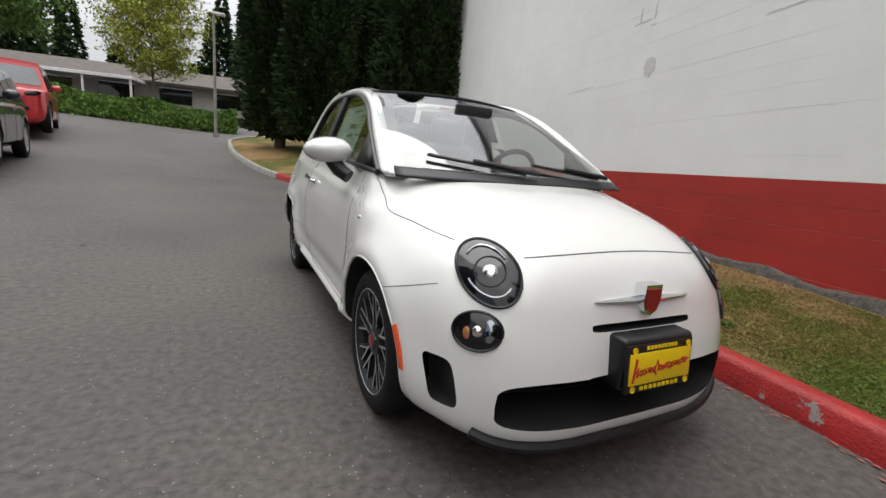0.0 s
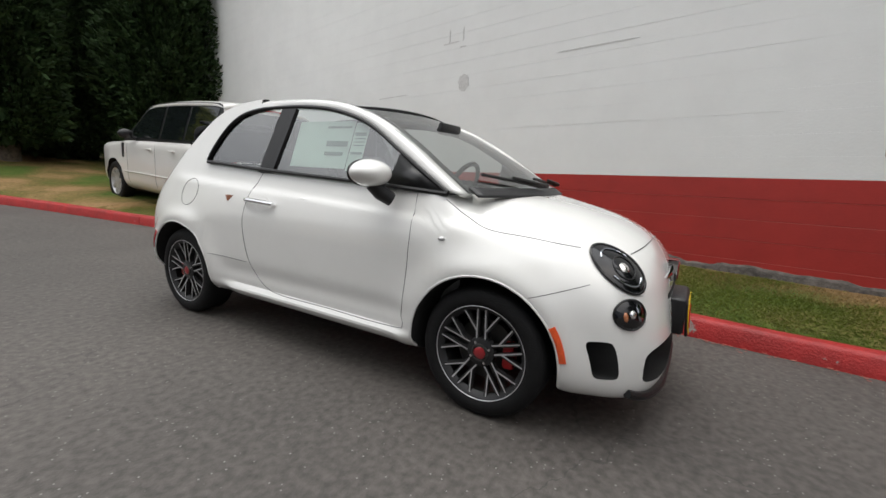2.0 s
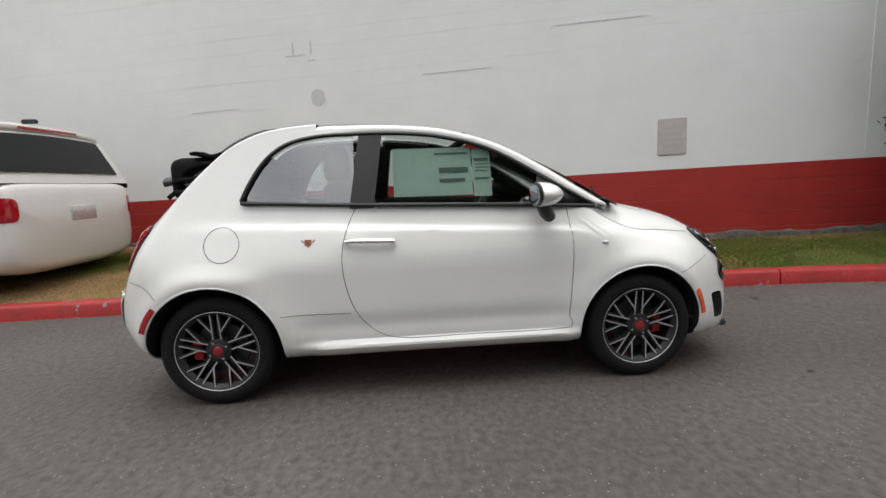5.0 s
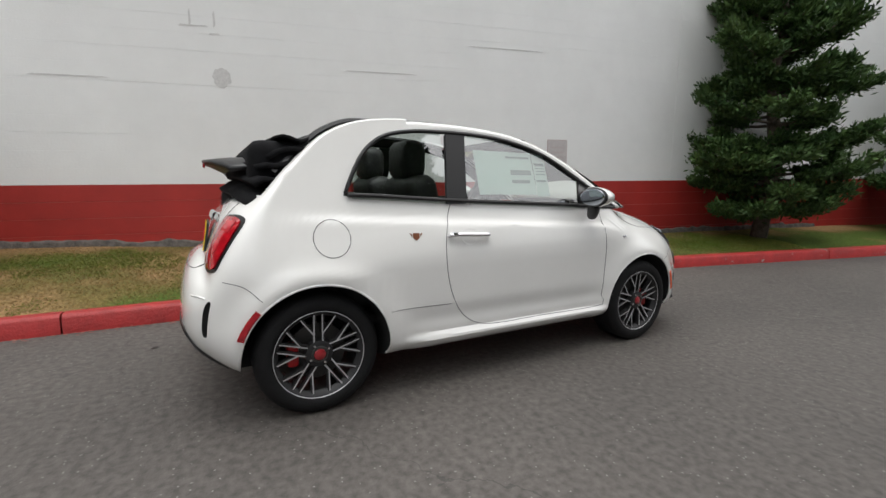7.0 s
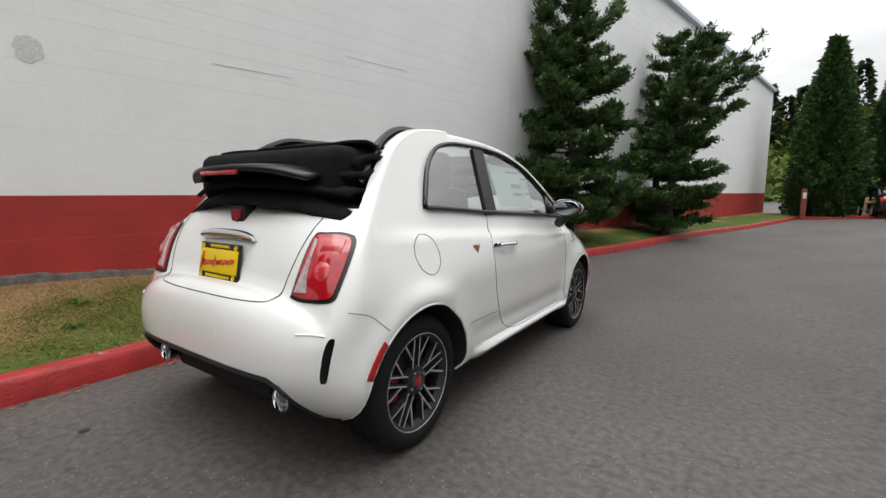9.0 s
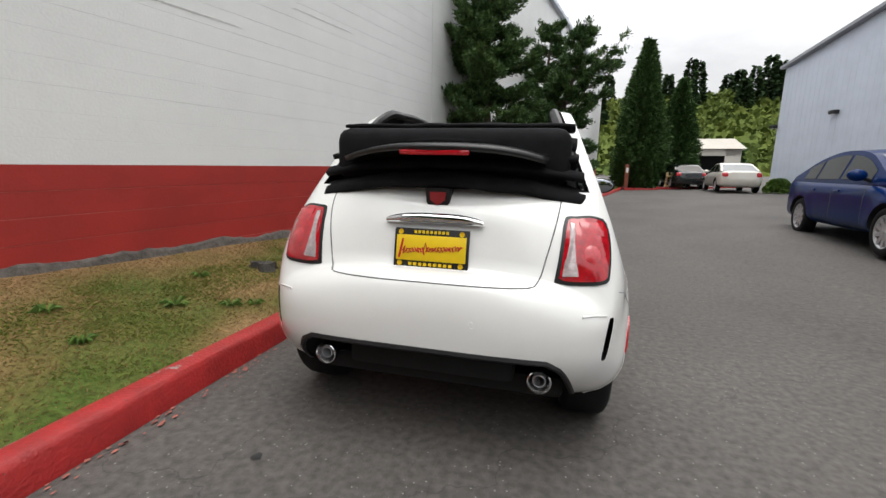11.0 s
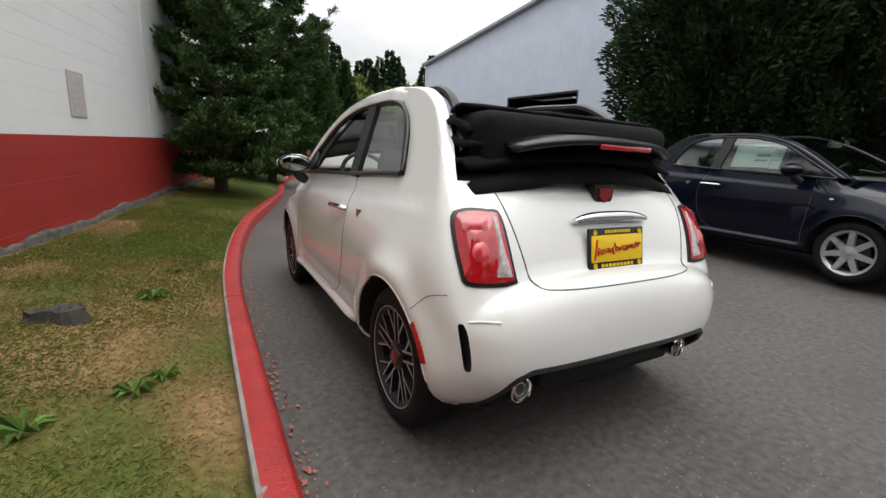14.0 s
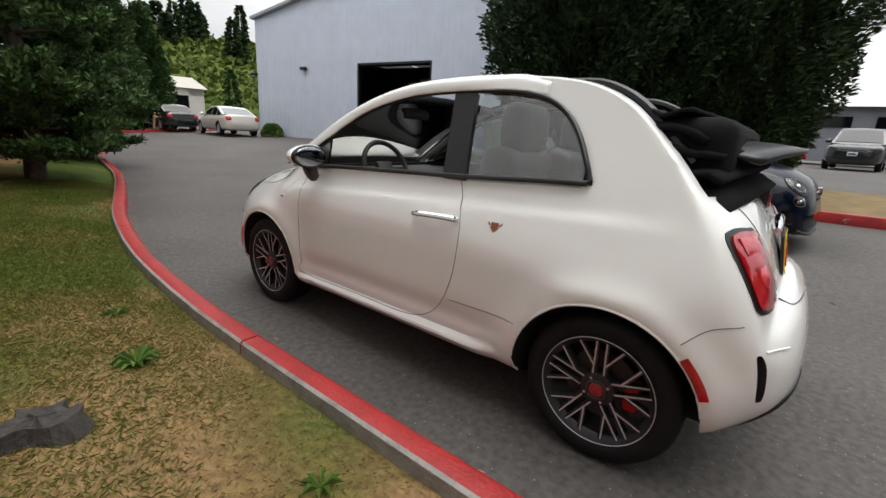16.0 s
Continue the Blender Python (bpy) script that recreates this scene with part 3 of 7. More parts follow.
C_WID = curve_at([(-1.84, 0.01), (-1.836, 0.20), (-1.82, 0.36), (-1.78, 0.505), (-1.72, 0.605), (-1.64, 0.675), (-1.54, 0.722), (-1.4, 0.757), (-1.15, 0.775), (-0.8, 0.762), (0.0, 0.765), (0.7, 0.775), (1.15, 0.795), (1.38, 0.785), (1.5, 0.765), (1.58, 0.735), (1.65, 0.675), (1.70, 0.58), (1.73, 0.42), (1.742, 0.2), (1.745, 0.01)])
C_MID = curve_at([(-1.84, 0.47), (-1.7, 0.47), (-1.4, 0.52), (-0.5, 0.55), (1.3, 0.56), (1.6, 0.54), (1.745, 0.49)])
C_EXP = curve_at([(-1.84, 2.3), (-1.7, 2.5), (-1.4, 2.7), (-1.05, 3.4), (-0.8, 6.0), (0.9, 6.5), (1.25, 6.0), (1.42, 3.8), (1.6, 2.8), (1.745, 2.2)])
C_EXPB = curve_at([(-1.84, 4.5), (-1.7, 6.5), (-1.4, 5.0), (1.4, 5.0), (1.65, 3.0), (1.745, 2.4)])
HUB_Z, HUB_Y = 0.30, 1.15


WAIST = lambda z: 0.795 - 0.355 * max(z - 0.69, 0)


def body_half(y, th):
    """Half section of the lower body; th runs 0 (bottom centre) to pi (top centre)."""
    zt, zb, zm, w = C_TOP(y), C_BOT(y), C_MID(y), C_WID(y)
    s, c = math.sin(th), -math.cos(th)
    if c < 0:
        n = C_EXPB(y)
        x, z = w * abs(s) ** (2 / n), zm - (zm - zb) * abs(c) ** (2 / n)
    else:
        n = C_EXP(y)
        x, z = w * abs(s) ** (2 / n), zm + (zt - zm) * abs(c) ** (2 / n)
    # flanks lean in above the waist
    lean = smooth01(-1.15, -0.75, y)
    over = max(0.055 - abs(x - WAIST(z)), 0) / 0.055
    x = x + (min(x, WAIST(z)) - over * over * 0.055 / 4 + 0.006 * over - x) * lean
    if x > 0.3:
        k = smooth01(0.45, 0.65, x)
        for hy in (-HUB_Y, HUB_Y):
            r = math.hypot(y - hy, z - HUB_Z)
            x += 0.024 * k * math.exp(-(((r - 0.375) / 0.065) ** 2))
        mid = smooth01(-1.3, -0.9, y) * (1 - smooth01(1.0, 1.45, y))
        zc = 0.895 + 0.045 * y
        x += k * mid * (0.017 * smooth01(zc + 0.018, zc - 0.004, z) - 0.010)
        door = smooth01(-0.85, -0.70, y) * (1 - smooth01(0.55, 0.8, y))
        x += k * door * (0.040 * (1 - smooth01(0.285, 0.33, z)) - 0.012 * math.exp(-(((z - 0.40) / 0.055) ** 2)))
    return x, z


def body_mesh(cabriolet):
    u = np.linspace(0, 1, 120)
    ys = -1.84 + 3.585 * (u - 0.78 * np.sin(2 * np.pi * u) / (2 * np.pi))
    ths = [math.pi / 2 - math.asin(k * k) for k in np.linspace(1, 0.03, 26)] + [math.pi / 2 + math.asin(k ** 3) for k in np.linspace(0.1, 0.96, 40)]
    ths += list(np.linspace(ths[-1], math.pi, 15)[1:])
    ths[0], ths[-1] = 0.0, math.pi
    vs, n = [], 2 * len(ths) - 2
    for y in ys[1:-1]:
        half = [body_half(y, t) for t in ths]
        chin = lambda z: y - 0.035 * smooth01(-1.45, -1.80, y) * smooth01(0.62, 0.36, z)
        ring = [(x, chin(z), z) for x, z in half] + [(-x, chin(z), z) for x, z in half[-2:0:-1]]
        vs += ring
    fs = grid_faces(len(ys) - 2, n, True)
    fs += [tuple(range(n)), tuple(range((len(ys) - 3) * n, (len(ys) - 2) * n))[::-1]]
    bm = bmesh.new()
    me = raw(vs, fs)
    bm.from_mesh(me)
    bmesh.ops.recalc_face_normals(bm, faces=bm.faces)
    bm.to_mesh(me)
    bm.free()
    return me


def side_rot(side):
    """Turns local z to point out of the car's side."""
    return Matrix.Rotation(math.pi / 2 * side, 4, "Y")


def rounded(bm, pts, y0, y1):
    """A prism along y over an (x, z) outline."""
    a = [bm.verts.new((x, y0, z)) for x, z in pts]
    b = [bm.verts.new((x, y1, z)) for x, z in pts]
    n = len(pts)
    bm.faces.new(a)
    bm.faces.new(b[::-1])
    for i in range(n):
        bm.faces.new((a[i], b[i], b[(i + 1) % n], a[(i + 1) % n]))


def blob(cx, cz, rx, rz, n=4.0, k=36, shear=0.0):
    out = []
    for i in range(k):
        t = 2 * math.pi * i / k
        c, s = math.cos(t), math.sin(t)
        x = cx + rx * math.copysign(abs(c) ** (2 / n), c)
        z = cz + rz * math.copysign(abs(s) ** (2 / n), s)
        out.append((x + shear * (z - cz), z))
    return out


WELL = []
for _s in (-1, 1):
    for _h in (-HUB_Y, HUB_Y):
        WELL.append(cutter(lambda bm, s=_s, h=_h: cyl(bm, Matrix.Translation((s * 0.73, h, HUB_Z)) @ side_rot(s), 0.352, 0.352, 0.5, 56)))
CABIN = cutter(lambda bm: box(bm, 0, 0.08, 0.83, 1.22, 1.94, 0.84, 0.10))
def _above_belt(bm):
    pts = [(-0.955, 0.974), (-0.4, 0.998), (0.42, 1.028), (0.995, 1.056), (0.99, 1.08), (0.955, 1.15), (0.90, 1.245), (0.835, 1.318), (0.75, 1.372), (0.66, 1.396), (0.60, 1.405), (0.60, 1.6), (-0.955, 1.6)]
    a = [bm.verts.new((-1.2, y, z)) for y, z in pts]
    b = [bm.verts.new((1.2, y, z)) for y, z in pts]
    bm.faces.new(a)
    bm.faces.new(b[::-1])
    for q in range(len(pts)):
        bm.faces.new((a[q], b[q], b[(q + 1) % len(pts)], a[(q + 1) % len(pts)]))


BELT_CUT = cutter(_above_belt)


DECK_CUT = cutter(lambda bm: rounded(bm, [(-0.612, 1.058), (0.612, 1.058), (0.42, 1.6), (-0.42, 1.6)], -0.70, 1.62))


def front_openings():
    cuts = [cutter(lambda bm: rounded(bm, blob(0, 0.335, 0.55, 0.085, 5), -2.0, -1.54))]
    cuts.append(cutter(lambda bm: rounded(bm, blob(0, 0.575, 0.235, 0.013, 6), -2.0, -1.76)))
    for s in (-1, 1):
        cuts.append(cutter(lambda bm, s=s: rounded(bm, blob(s * 0.676, 0.377, 0.030, 0.078, 5, shear=s * 0.14), -2.0, -1.46)))
    return cuts


def rear_openings():
    cuts = [cutter(lambda bm: rounded(bm, [(-0.60, 0.20), (-0.545, 0.38), (-0.50, 0.425), (-0.4, 0.435), (0.4, 0.435), (0.50, 0.425), (0.545, 0.38), (0.60, 0.20)], 1.45, 2.0))]
    for s in (-1, 1):
        cuts.append(cutter(lambda bm, s=s: rounded(bm, blob(s * 0.701, 0.522, 0.011, 0.082, 4, shear=s * 0.13), 1.52, 2.0)))
    return cuts


def surface(me):
    bm = bmesh.new()
    bm.from_mesh(me)
    t = BVHTree.FromBMesh(bm)
    bm.free()
    return t


def on_side(tree, side, y, z, lift=0.0):
    hit = tree.ray_cast(Vector((side * 2, y, z)), Vector((-side, 0, 0)))
    return (hit[0] + hit[1] * lift) if hit[0] else Vector((side * 0.76, y, z))


def on_end(tree, x, z, end, lift=0.0):
    hit = tree.ray_cast(Vector((x, end * 3, z)), Vector((0, -end, 0)))
    return (hit[0] + hit[1] * lift) if hit[0] else Vector((x, end * 1.7, z))


def on_top(tree, x, y, lift=0.0):
    hit = tree.ray_cast(Vector((x, y, 3)), Vector((0, 0, -1)))
    return (hit[0] + hit[1] * lift) if hit[0] else Vector((x, y, 1.0))


def patch(project, outline, lift, inner=6, dome=0.0):
    """A skin over a closed outline, laid on the body by project(a, b, lift)."""
    cx = sum(p[0] for p in outline) / len(outline)
    cz = sum(p[1] for p in outline) / len(outline)
    n = len(outline)
    vs, fs = [], []
    for i in range(inner, 0, -1):
        k = i / inner
        h = lift + dome * (1 - k * k)
        if i == inner:
            vs += [tuple(project(x, z, -0.012)) for x, z in outline]
        vs += [tuple(project(cx + (x - cx) * k, cz + (z - cz) * k, h)) for x, z in outline]
    vs.append(tuple(project(cx, cz, lift + dome)))
    fs = grid_faces(inner + 1, n, True)
    b = inner * n
    fs += [(b + j, b + (j + 1) % n, len(vs) - 1) for j in range(n)]
    return raw(vs, fs)


def rib(name, pts, r, material, parent, label="", closed=False, seg=6):
    bm = bmesh.new()
    tube(bm, pts, r, seg, closed)
    return part(name, bm, material, parent, label)


def wheel(parent, x, y, side, front, spokes=15, radius=0.299, rim_r=0.216, hero=True, rim_mat=None, name="wheel", z=None):
    """Tyre, rim with paired spokes, hub, disc and caliper."""
    w = new(name)
    w.parent = parent
    w.matrix_local = Matrix.Translation((x, y, radius if z is None else z)) @ side_rot(side)
    k = radius / 0.299
    hw = 0.10
    bm = bmesh.new()
    lathe(bm, [(rim_r - 0.004, -hw), (rim_r + 0.02, -hw - 0.006), (radius - 0.035, -hw - 0.006), (radius - 0.012, -hw + 0.008), (radius, -hw + 0.03), (radius, hw - 0.03), (radius - 0.012, hw - 0.008), (radius - 0.035, hw + 0.006), (rim_r + 0.022, hw + 0.008), (rim_r + 0.004, hw + 0.001), (rim_r - 0.004, hw - 0.01)], None, 64)
    part("tyre", bm, M_TYRE, w)
    rm = rim_mat or M_RIM
    bm = bmesh.new()
    lathe(bm, [(rim_r - 0.004, -hw), (rim_r - 0.02, -hw + 0.03), (rim_r - 0.028, hw - 0.03), (rim_r - 0.012, hw - 0.006), (rim_r - 0.002, hw - 0.001), (rim_r + 0.003, hw - 0.006)], None, 64)
    def bar(p0, p1, wd0, wd1, zt0, zt1, deep):
        t = (p1 - p0).normalized()
        nrm = Vector((-t.y, t.x, 0))
        q = [p0 - nrm * wd0, p0 + nrm * wd0, p1 + nrm * wd1, p1 - nrm * wd1]
        top = [bm.verts.new((v.x, v.y, zz)) for v, zz in zip(q, (zt0, zt0, zt1, zt1))]
        bm.faces.new(top)
        if deep:
            low = [bm.verts.new((v.x, v.y, zz - deep)) for v, zz in zip(q, (zt0, zt0, zt1, zt1))]
            for e in range(4):
                bm.faces.new((top[e], low[e], low[(e + 1) % 4], top[(e + 1) % 4]))

    up0 = 0.0 if side < 0 else math.pi
    lattice = []
    if hero:
        # five twin spokes, each throwing a branch to either side
        for i in range(5):
            b = up0 + 2 * math.pi * i / 5
            d, nr = Vector((math.cos(b), math.sin(b), 0)), Vector((-math.sin(b), math.cos(b), 0))
            for q in (-1, 1):
                lattice.append((d * 0.05 + nr * q * 0.021, d * (rim_r - 0.012) + nr * q * 0.019))
                e = Vector((math.cos(b + q * 0.43), math.sin(b + q * 0.43), 0)) * (rim_r - 0.012)
                lattice.append((d * 0.098 + nr * q * 0.021, e))
        for p0, p1 in lattice:
            k0, k1 = p0.length / rim_r, p1.length / rim_r
            bar(p0, p1, 0.0068, 0.0062, hw - 0.028 + 0.016 * k0, hw - 0.028 + 0.016 * k1, 0.03)
    else:
        for i in range(spokes):
            a = up0 + 2 * math.pi * i / spokes
            d = Vector((math.cos(a), math.sin(a), 0))
            bar(d * 0.04 * k, d * (rim_r - 0.012), 0.03 * k, 0.022 * k, hw - 0.020, hw - 0.010, 0.035)
    rim = part("rim", bm, rm, w, smooth=True, angle=30)
    if hero:
        # bright machined lip and spoke faces
        bm = bmesh.new()
        lathe(bm, [(rim_r - 0.003, hw - 0.001), (rim_r - 0.001, hw + 0.0012), (rim_r + 0.001, hw + 0.0002)], None, 64)
        for p0, p1 in lattice[::1]:
            k0, k1 = p0.length / rim_r, p1.length / rim_r
            t = (p1 - p0).normalized()
            o = Vector((-t.y, t.x, 0)) * 0.0035
            bar(p0 + o, p1 + o, 0.0034, 0.0031, hw - 0.0268 + 0.016 * k0, hw - 0.0268 + 0.016 * k1, 0)
        part("rim_face", bm, M_RIMCUT, w, "bright machined spoke faces")
    bm = bmesh.new()
    lathe(bm, [(0.0, hw - 0.012), (0.05 * k, hw - 0.014), (0.065 * k, hw - 0.02), (0.07 * k, hw - 0.05)], None, 32)
    part("hub", bm, rm, w)
    if hero:
        bm = bmesh.new()
        lathe(bm, [(0.030, hw - 0.012), (0.033, hw - 0.006), (0.040, hw - 0.008), (0.042, hw - 0.014)], None, 32)
        part("hub_ring", bm, M_DISC, w, "steel hub ring")
    bm = bmesh.new()
    lathe(bm, [(0.0, hw - 0.004), (0.022 * k, hw - 0.005), (0.028 * k, hw - 0.009), (0.029 * k, hw - 0.02)], None, 24)
    part("centre_cap", bm, M_REDBADGE if hero else rm, w, "red centre cap" if hero else "")
    if hero:
        for i in range(4):
            a = 2 * math.pi * i / 4 + 0.5
            bm = bmesh.new()
            lathe(bm, [(0.0, hw - 0.009), (0.006, hw - 0.010), (0.007, hw - 0.022)], Matrix.Translation((0.049 * math.cos(a), 0.049 * math.sin(a), 0)), 10)
            part("wheel_bolt", bm, M_CHROME, w)
    bm = bmesh.new()
    lathe(bm, [(0.05 * k, hw - 0.075), (0.14 * k, hw - 0.075), (0.14 * k, hw - 0.10), (0.05 * k, hw - 0.10)], None, 40)
    part("brake_disc", bm, M_DISC, w)
    if hero:
        bm = bmesh.new()
        sgn = -1 if front else 1
        # sits on the axle's outer side, turned with the wheel's own frame
        box(bm, 0, 0.118 * (1 if front else -1) * -1, hw - 0.075, 0.12, 0.055, 0.06, 0.014)
        part("brake_caliper", bm, M_CALIPER, w, "red brake caliper")
    return w


def slanted(tree, centre, out):
    """Lays (a, b) offsets, a sideways and b upwards, on the body along a slanting way."""
    o = out.normalized()
    a_ax = Vector((0, 0, 1)).cross(o).normalized()
    a_ax = a_ax if a_ax.x > 0 else -a_ax
    b_ax = o.cross(a_ax)
    b_ax = b_ax if b_ax.z > 0 else -b_ax

    def put(a, b, lift):
        hit = tree.ray_cast(centre + o * 1.0 + a_ax * a + b_ax * b, -o)
        return (hit[0] + hit[1] * lift) if hit[0] else centre + a_ax * a + b_ax * b

    return put


# ---- greenhouse curves (y, z) ----
RAIL_OUT = [(-0.99, 0.985), (-0.82, 1.095), (-0.60, 1.235), (-0.36, 1.355), (-0.10, 1.432), (0.20, 1.464), (0.50, 1.468), (0.60, 1.463), (0.72, 1.438)]
TRACK = [(-0.05, 1.42), (0.2, 1.452), (0.5, 1.460), (0.78, 1.448), (0.9, 1.442), (1.0, 1.408), (1.09, 1.354), (1.2, 1.256), (1.30, 1.160)]
DLO = [(-0.905, 0.985), (-0.76, 1.068), (-0.60, 1.165), (-0.34, 1.31), (-0.08, 1.385), (0.18, 1.412), (0.46, 1.413), (0.61, 1.403), (0.74, 1.373), (0.83, 1.318), (0.895, 1.245), (0.95, 1.15), (0.985, 1.075)]
RAIL_IN = DLO[:8] + [(0.72, 1.385)]
BELT = curve_at([(-0.95, 0.978), (-0.4, 1.005), (0.42, 1.035), (0.97, 1.062), (1.5, 1.07)])


def cabin_x(y, z):
    """Half-width of the greenhouse skin at a height: the flank's lean carried upwards."""
    return WAIST(z) - 0.02 * smooth01(-0.55, -1.0, y) - 0.007 * smooth01(0.94, 1.02, y) - 0.03 * smooth01(1.02, 1.5, y)


def resample(pts, n):
    p = np.array(pts, float)
    # Catmull-Rom through the points, then even steps
    dense = []
    q = np.vstack([2 * p[0] - p[1], p, 2 * p[-1] - p[-2]])
    for i in range(1, len(q) - 2):
        for t in np.linspace(0, 1, 12, endpoint=False):
            a, b, c, d = q[i - 1], q[i], q[i + 1], q[i + 2]
            dense.append(0.5 * (2 * b + (c - a) * t + (2 * a - 5 * b + 4 * c - d) * t * t + (3 * b - a - 3 * c + d) * t ** 3))
    dense.append(p[-1])
    dense = np.array(dense)
    s = np.r_[0, np.cumsum(np.linalg.norm(np.diff(dense, axis=0), axis=1))]
    return np.stack([np.interp(np.linspace(0, s[-1], n), s, dense[:, k]) for k in range(p.shape[1])], 1)


def write_script(parent, text, size, m, material, name="lettering"):
    """Words as thin solid letters in the built-in font."""
    cu = bpy.data.curves.new(name, "FONT")
    cu.body, cu.size, cu.align_x, cu.align_y, cu.extrude, cu.shear = text, size, "CENTER", "CENTER", 0.0012, 0.3 if name == "lettering" else 0.0
    tmp = new("tmp", cu)
    dg = bpy.context.evaluated_depsgraph_get()
    dg.update()
    me = bpy.data.meshes.new_from_object(tmp.evaluated_get(dg))
    bpy.data.objects.remove(tmp)
    me.transform(m)
    me.materials.clear()
    return link_mesh(name, me, material, parent, smooth=False)


def dealer_plate(parent, m):
    """Yellow dealer plate in a black frame; local x right, z up, facing -y."""
    pl = new("dealer_plate")
    pl.parent = parent
    pl.matrix_local = m
    tagged(pl, "yellow dealer plate in a black frame")
    bm = bmesh.new()
    box(bm, 0, 0, 0, 0.315, 0.012, 0.160, 0.005)
    part("frame", bm, M_PLASTIC, pl)
    bm = bmesh.new()
    box(bm, 0, -0.007, 0.0, 0.292, 0.006, 0.104, 0.002)
    part("panel", bm, M_YELLOW, pl)
    t = Matrix.Translation((0, -0.0115, 0.002)) @ Matrix.Rotation(math.pi / 2, 4, "X")
    bm = bmesh.new()
    # brand name: a slanting scribble of plain strokes
    xs = np.linspace(-0.125, 0.125, 44)
    rs = random.Random(4)
    px_, pz_, k_ = [], [], 0
    for x in np.linspace(-0.118, 0.128, 62):
        amp = 0.026 if k_ in (0, 1, 2, 22, 23, 24, 25) else 0.0125
        px_.append(x + 0.006 * math.sin(2.1 * k_))
        pz_.append(-0.004 + 0.075 * x + amp * math.sin(1.9 * k_) * rs.uniform(0.7, 1.1))
        k_ += 1
    tube(bm, [(a, -0.011, b) for a, b in zip(px_, pz_)], 0.0032, 5)
    tube(bm, [(-0.118, -0.011, 0.036), (-0.124, -0.011, 0.0), (-0.132, -0.011, -0.042)], 0.0045, 5)
    part("brand_stroke", bm, M_REDINK, pl)
    for z, wdt in ((0.066, 0.15), (-0.066, 0.19)):
        bm = bmesh.new()
        for i in range(9):
            box(bm, -wdt / 2 + wdt * (i + 0.5) / 9, -0.0075, z, wdt / 9 * 0.62, 0.004, 0.012)
        part("print_bar", bm, M_YELLOW, pl)
    for x in (-0.128, 0.128):
        for z in (-0.064, 0.064):
            bm = bmesh.new()
            lathe(bm, [(0, -0.009), (0.010, -0.009), (0.011, -0.005)], Matrix.Translation((x, 0, z)) @ Matrix.Rotation(math.pi / 2, 4, "X") @ Matrix.Translation((0, 0, 0.017)), 14)
            part("frame_stud", bm, M_YELLOW, pl)
    return pl


def seat(parent, x, y, material):
    s = new("seat")
    s.parent = parent
    s.matrix_local = Matrix.Translation((x, y, 0.42))
    bm = bmesh.new()
    box(bm, 0, -0.02, 0.08, 0.48, 0.50, 0.16, 0.06, seg=3)
    part("cushion", bm, material, s)
    bm = bmesh.new()
    box(bm, 0, 0.30, 0.44, 0.48, 0.19, 0.66, 0.075, m=Matrix.Translation((0, 0.30, 0.1)) @ Matrix.Rotation(radians(-14), 4, "X") @ Matrix.Translation((0, -0.30, -0.1)), seg=3)
    part("backrest", bm, material, s)
    bm = bmesh.new()
    box(bm, 0, 0.46, 0.84, 0.29, 0.15, 0.23, 0.06, seg=3)
    part("headrest", bm, material, s)
    return s


def sheet_part(car):
    """The printed price sheet behind the right door glass."""
    sheet = new("price_sheet")
    sheet.parent = car
    tagged(sheet, "pale green printed price sheet")
    px = lambda y, z: -(cabin_x(y, z) - 0.012)
    def card(nm, y0, y1, z0, z1, lift, material):
        vs = [(px(y, z) - lift, y, z) for y in np.linspace(y0, y1, 8) for z in np.linspace(z0, z1, 5)]
        link_mesh(nm, raw(vs, grid_faces(8, 5)), material, sheet)
    card("sheet", -0.24, 0.19, 1.065, 1.325, 0, M_PAPER)
    card("side_sheet", -0.345, -0.245, 1.055, 1.315, 0, M_PAPER)
    card("print_bar", -0.22, -0.04, 1.285, 1.297, 0.0015, M_GREYINK)
    card("print_bar", -0.22, -0.06, 1.185, 1.215, 0.0015, M_GREYINK)
    card("print_bar", -0.20, -0.06, 1.135, 1.155, 0.0015, M_GREYINK)
    card("print_bar", -0.335, -0.255, 1.25, 1.262, 0.0015, M_GREYINK)
    card("print_bar", -0.335, -0.255, 1.145, 1.157, 0.0015, M_GREYINK)
    for i in range(4):
        card("print_bar", -0.335, -0.26, 1.19 + 0.018 * i, 1.195 + 0.018 * i, 0.0015, M_GREYINK)


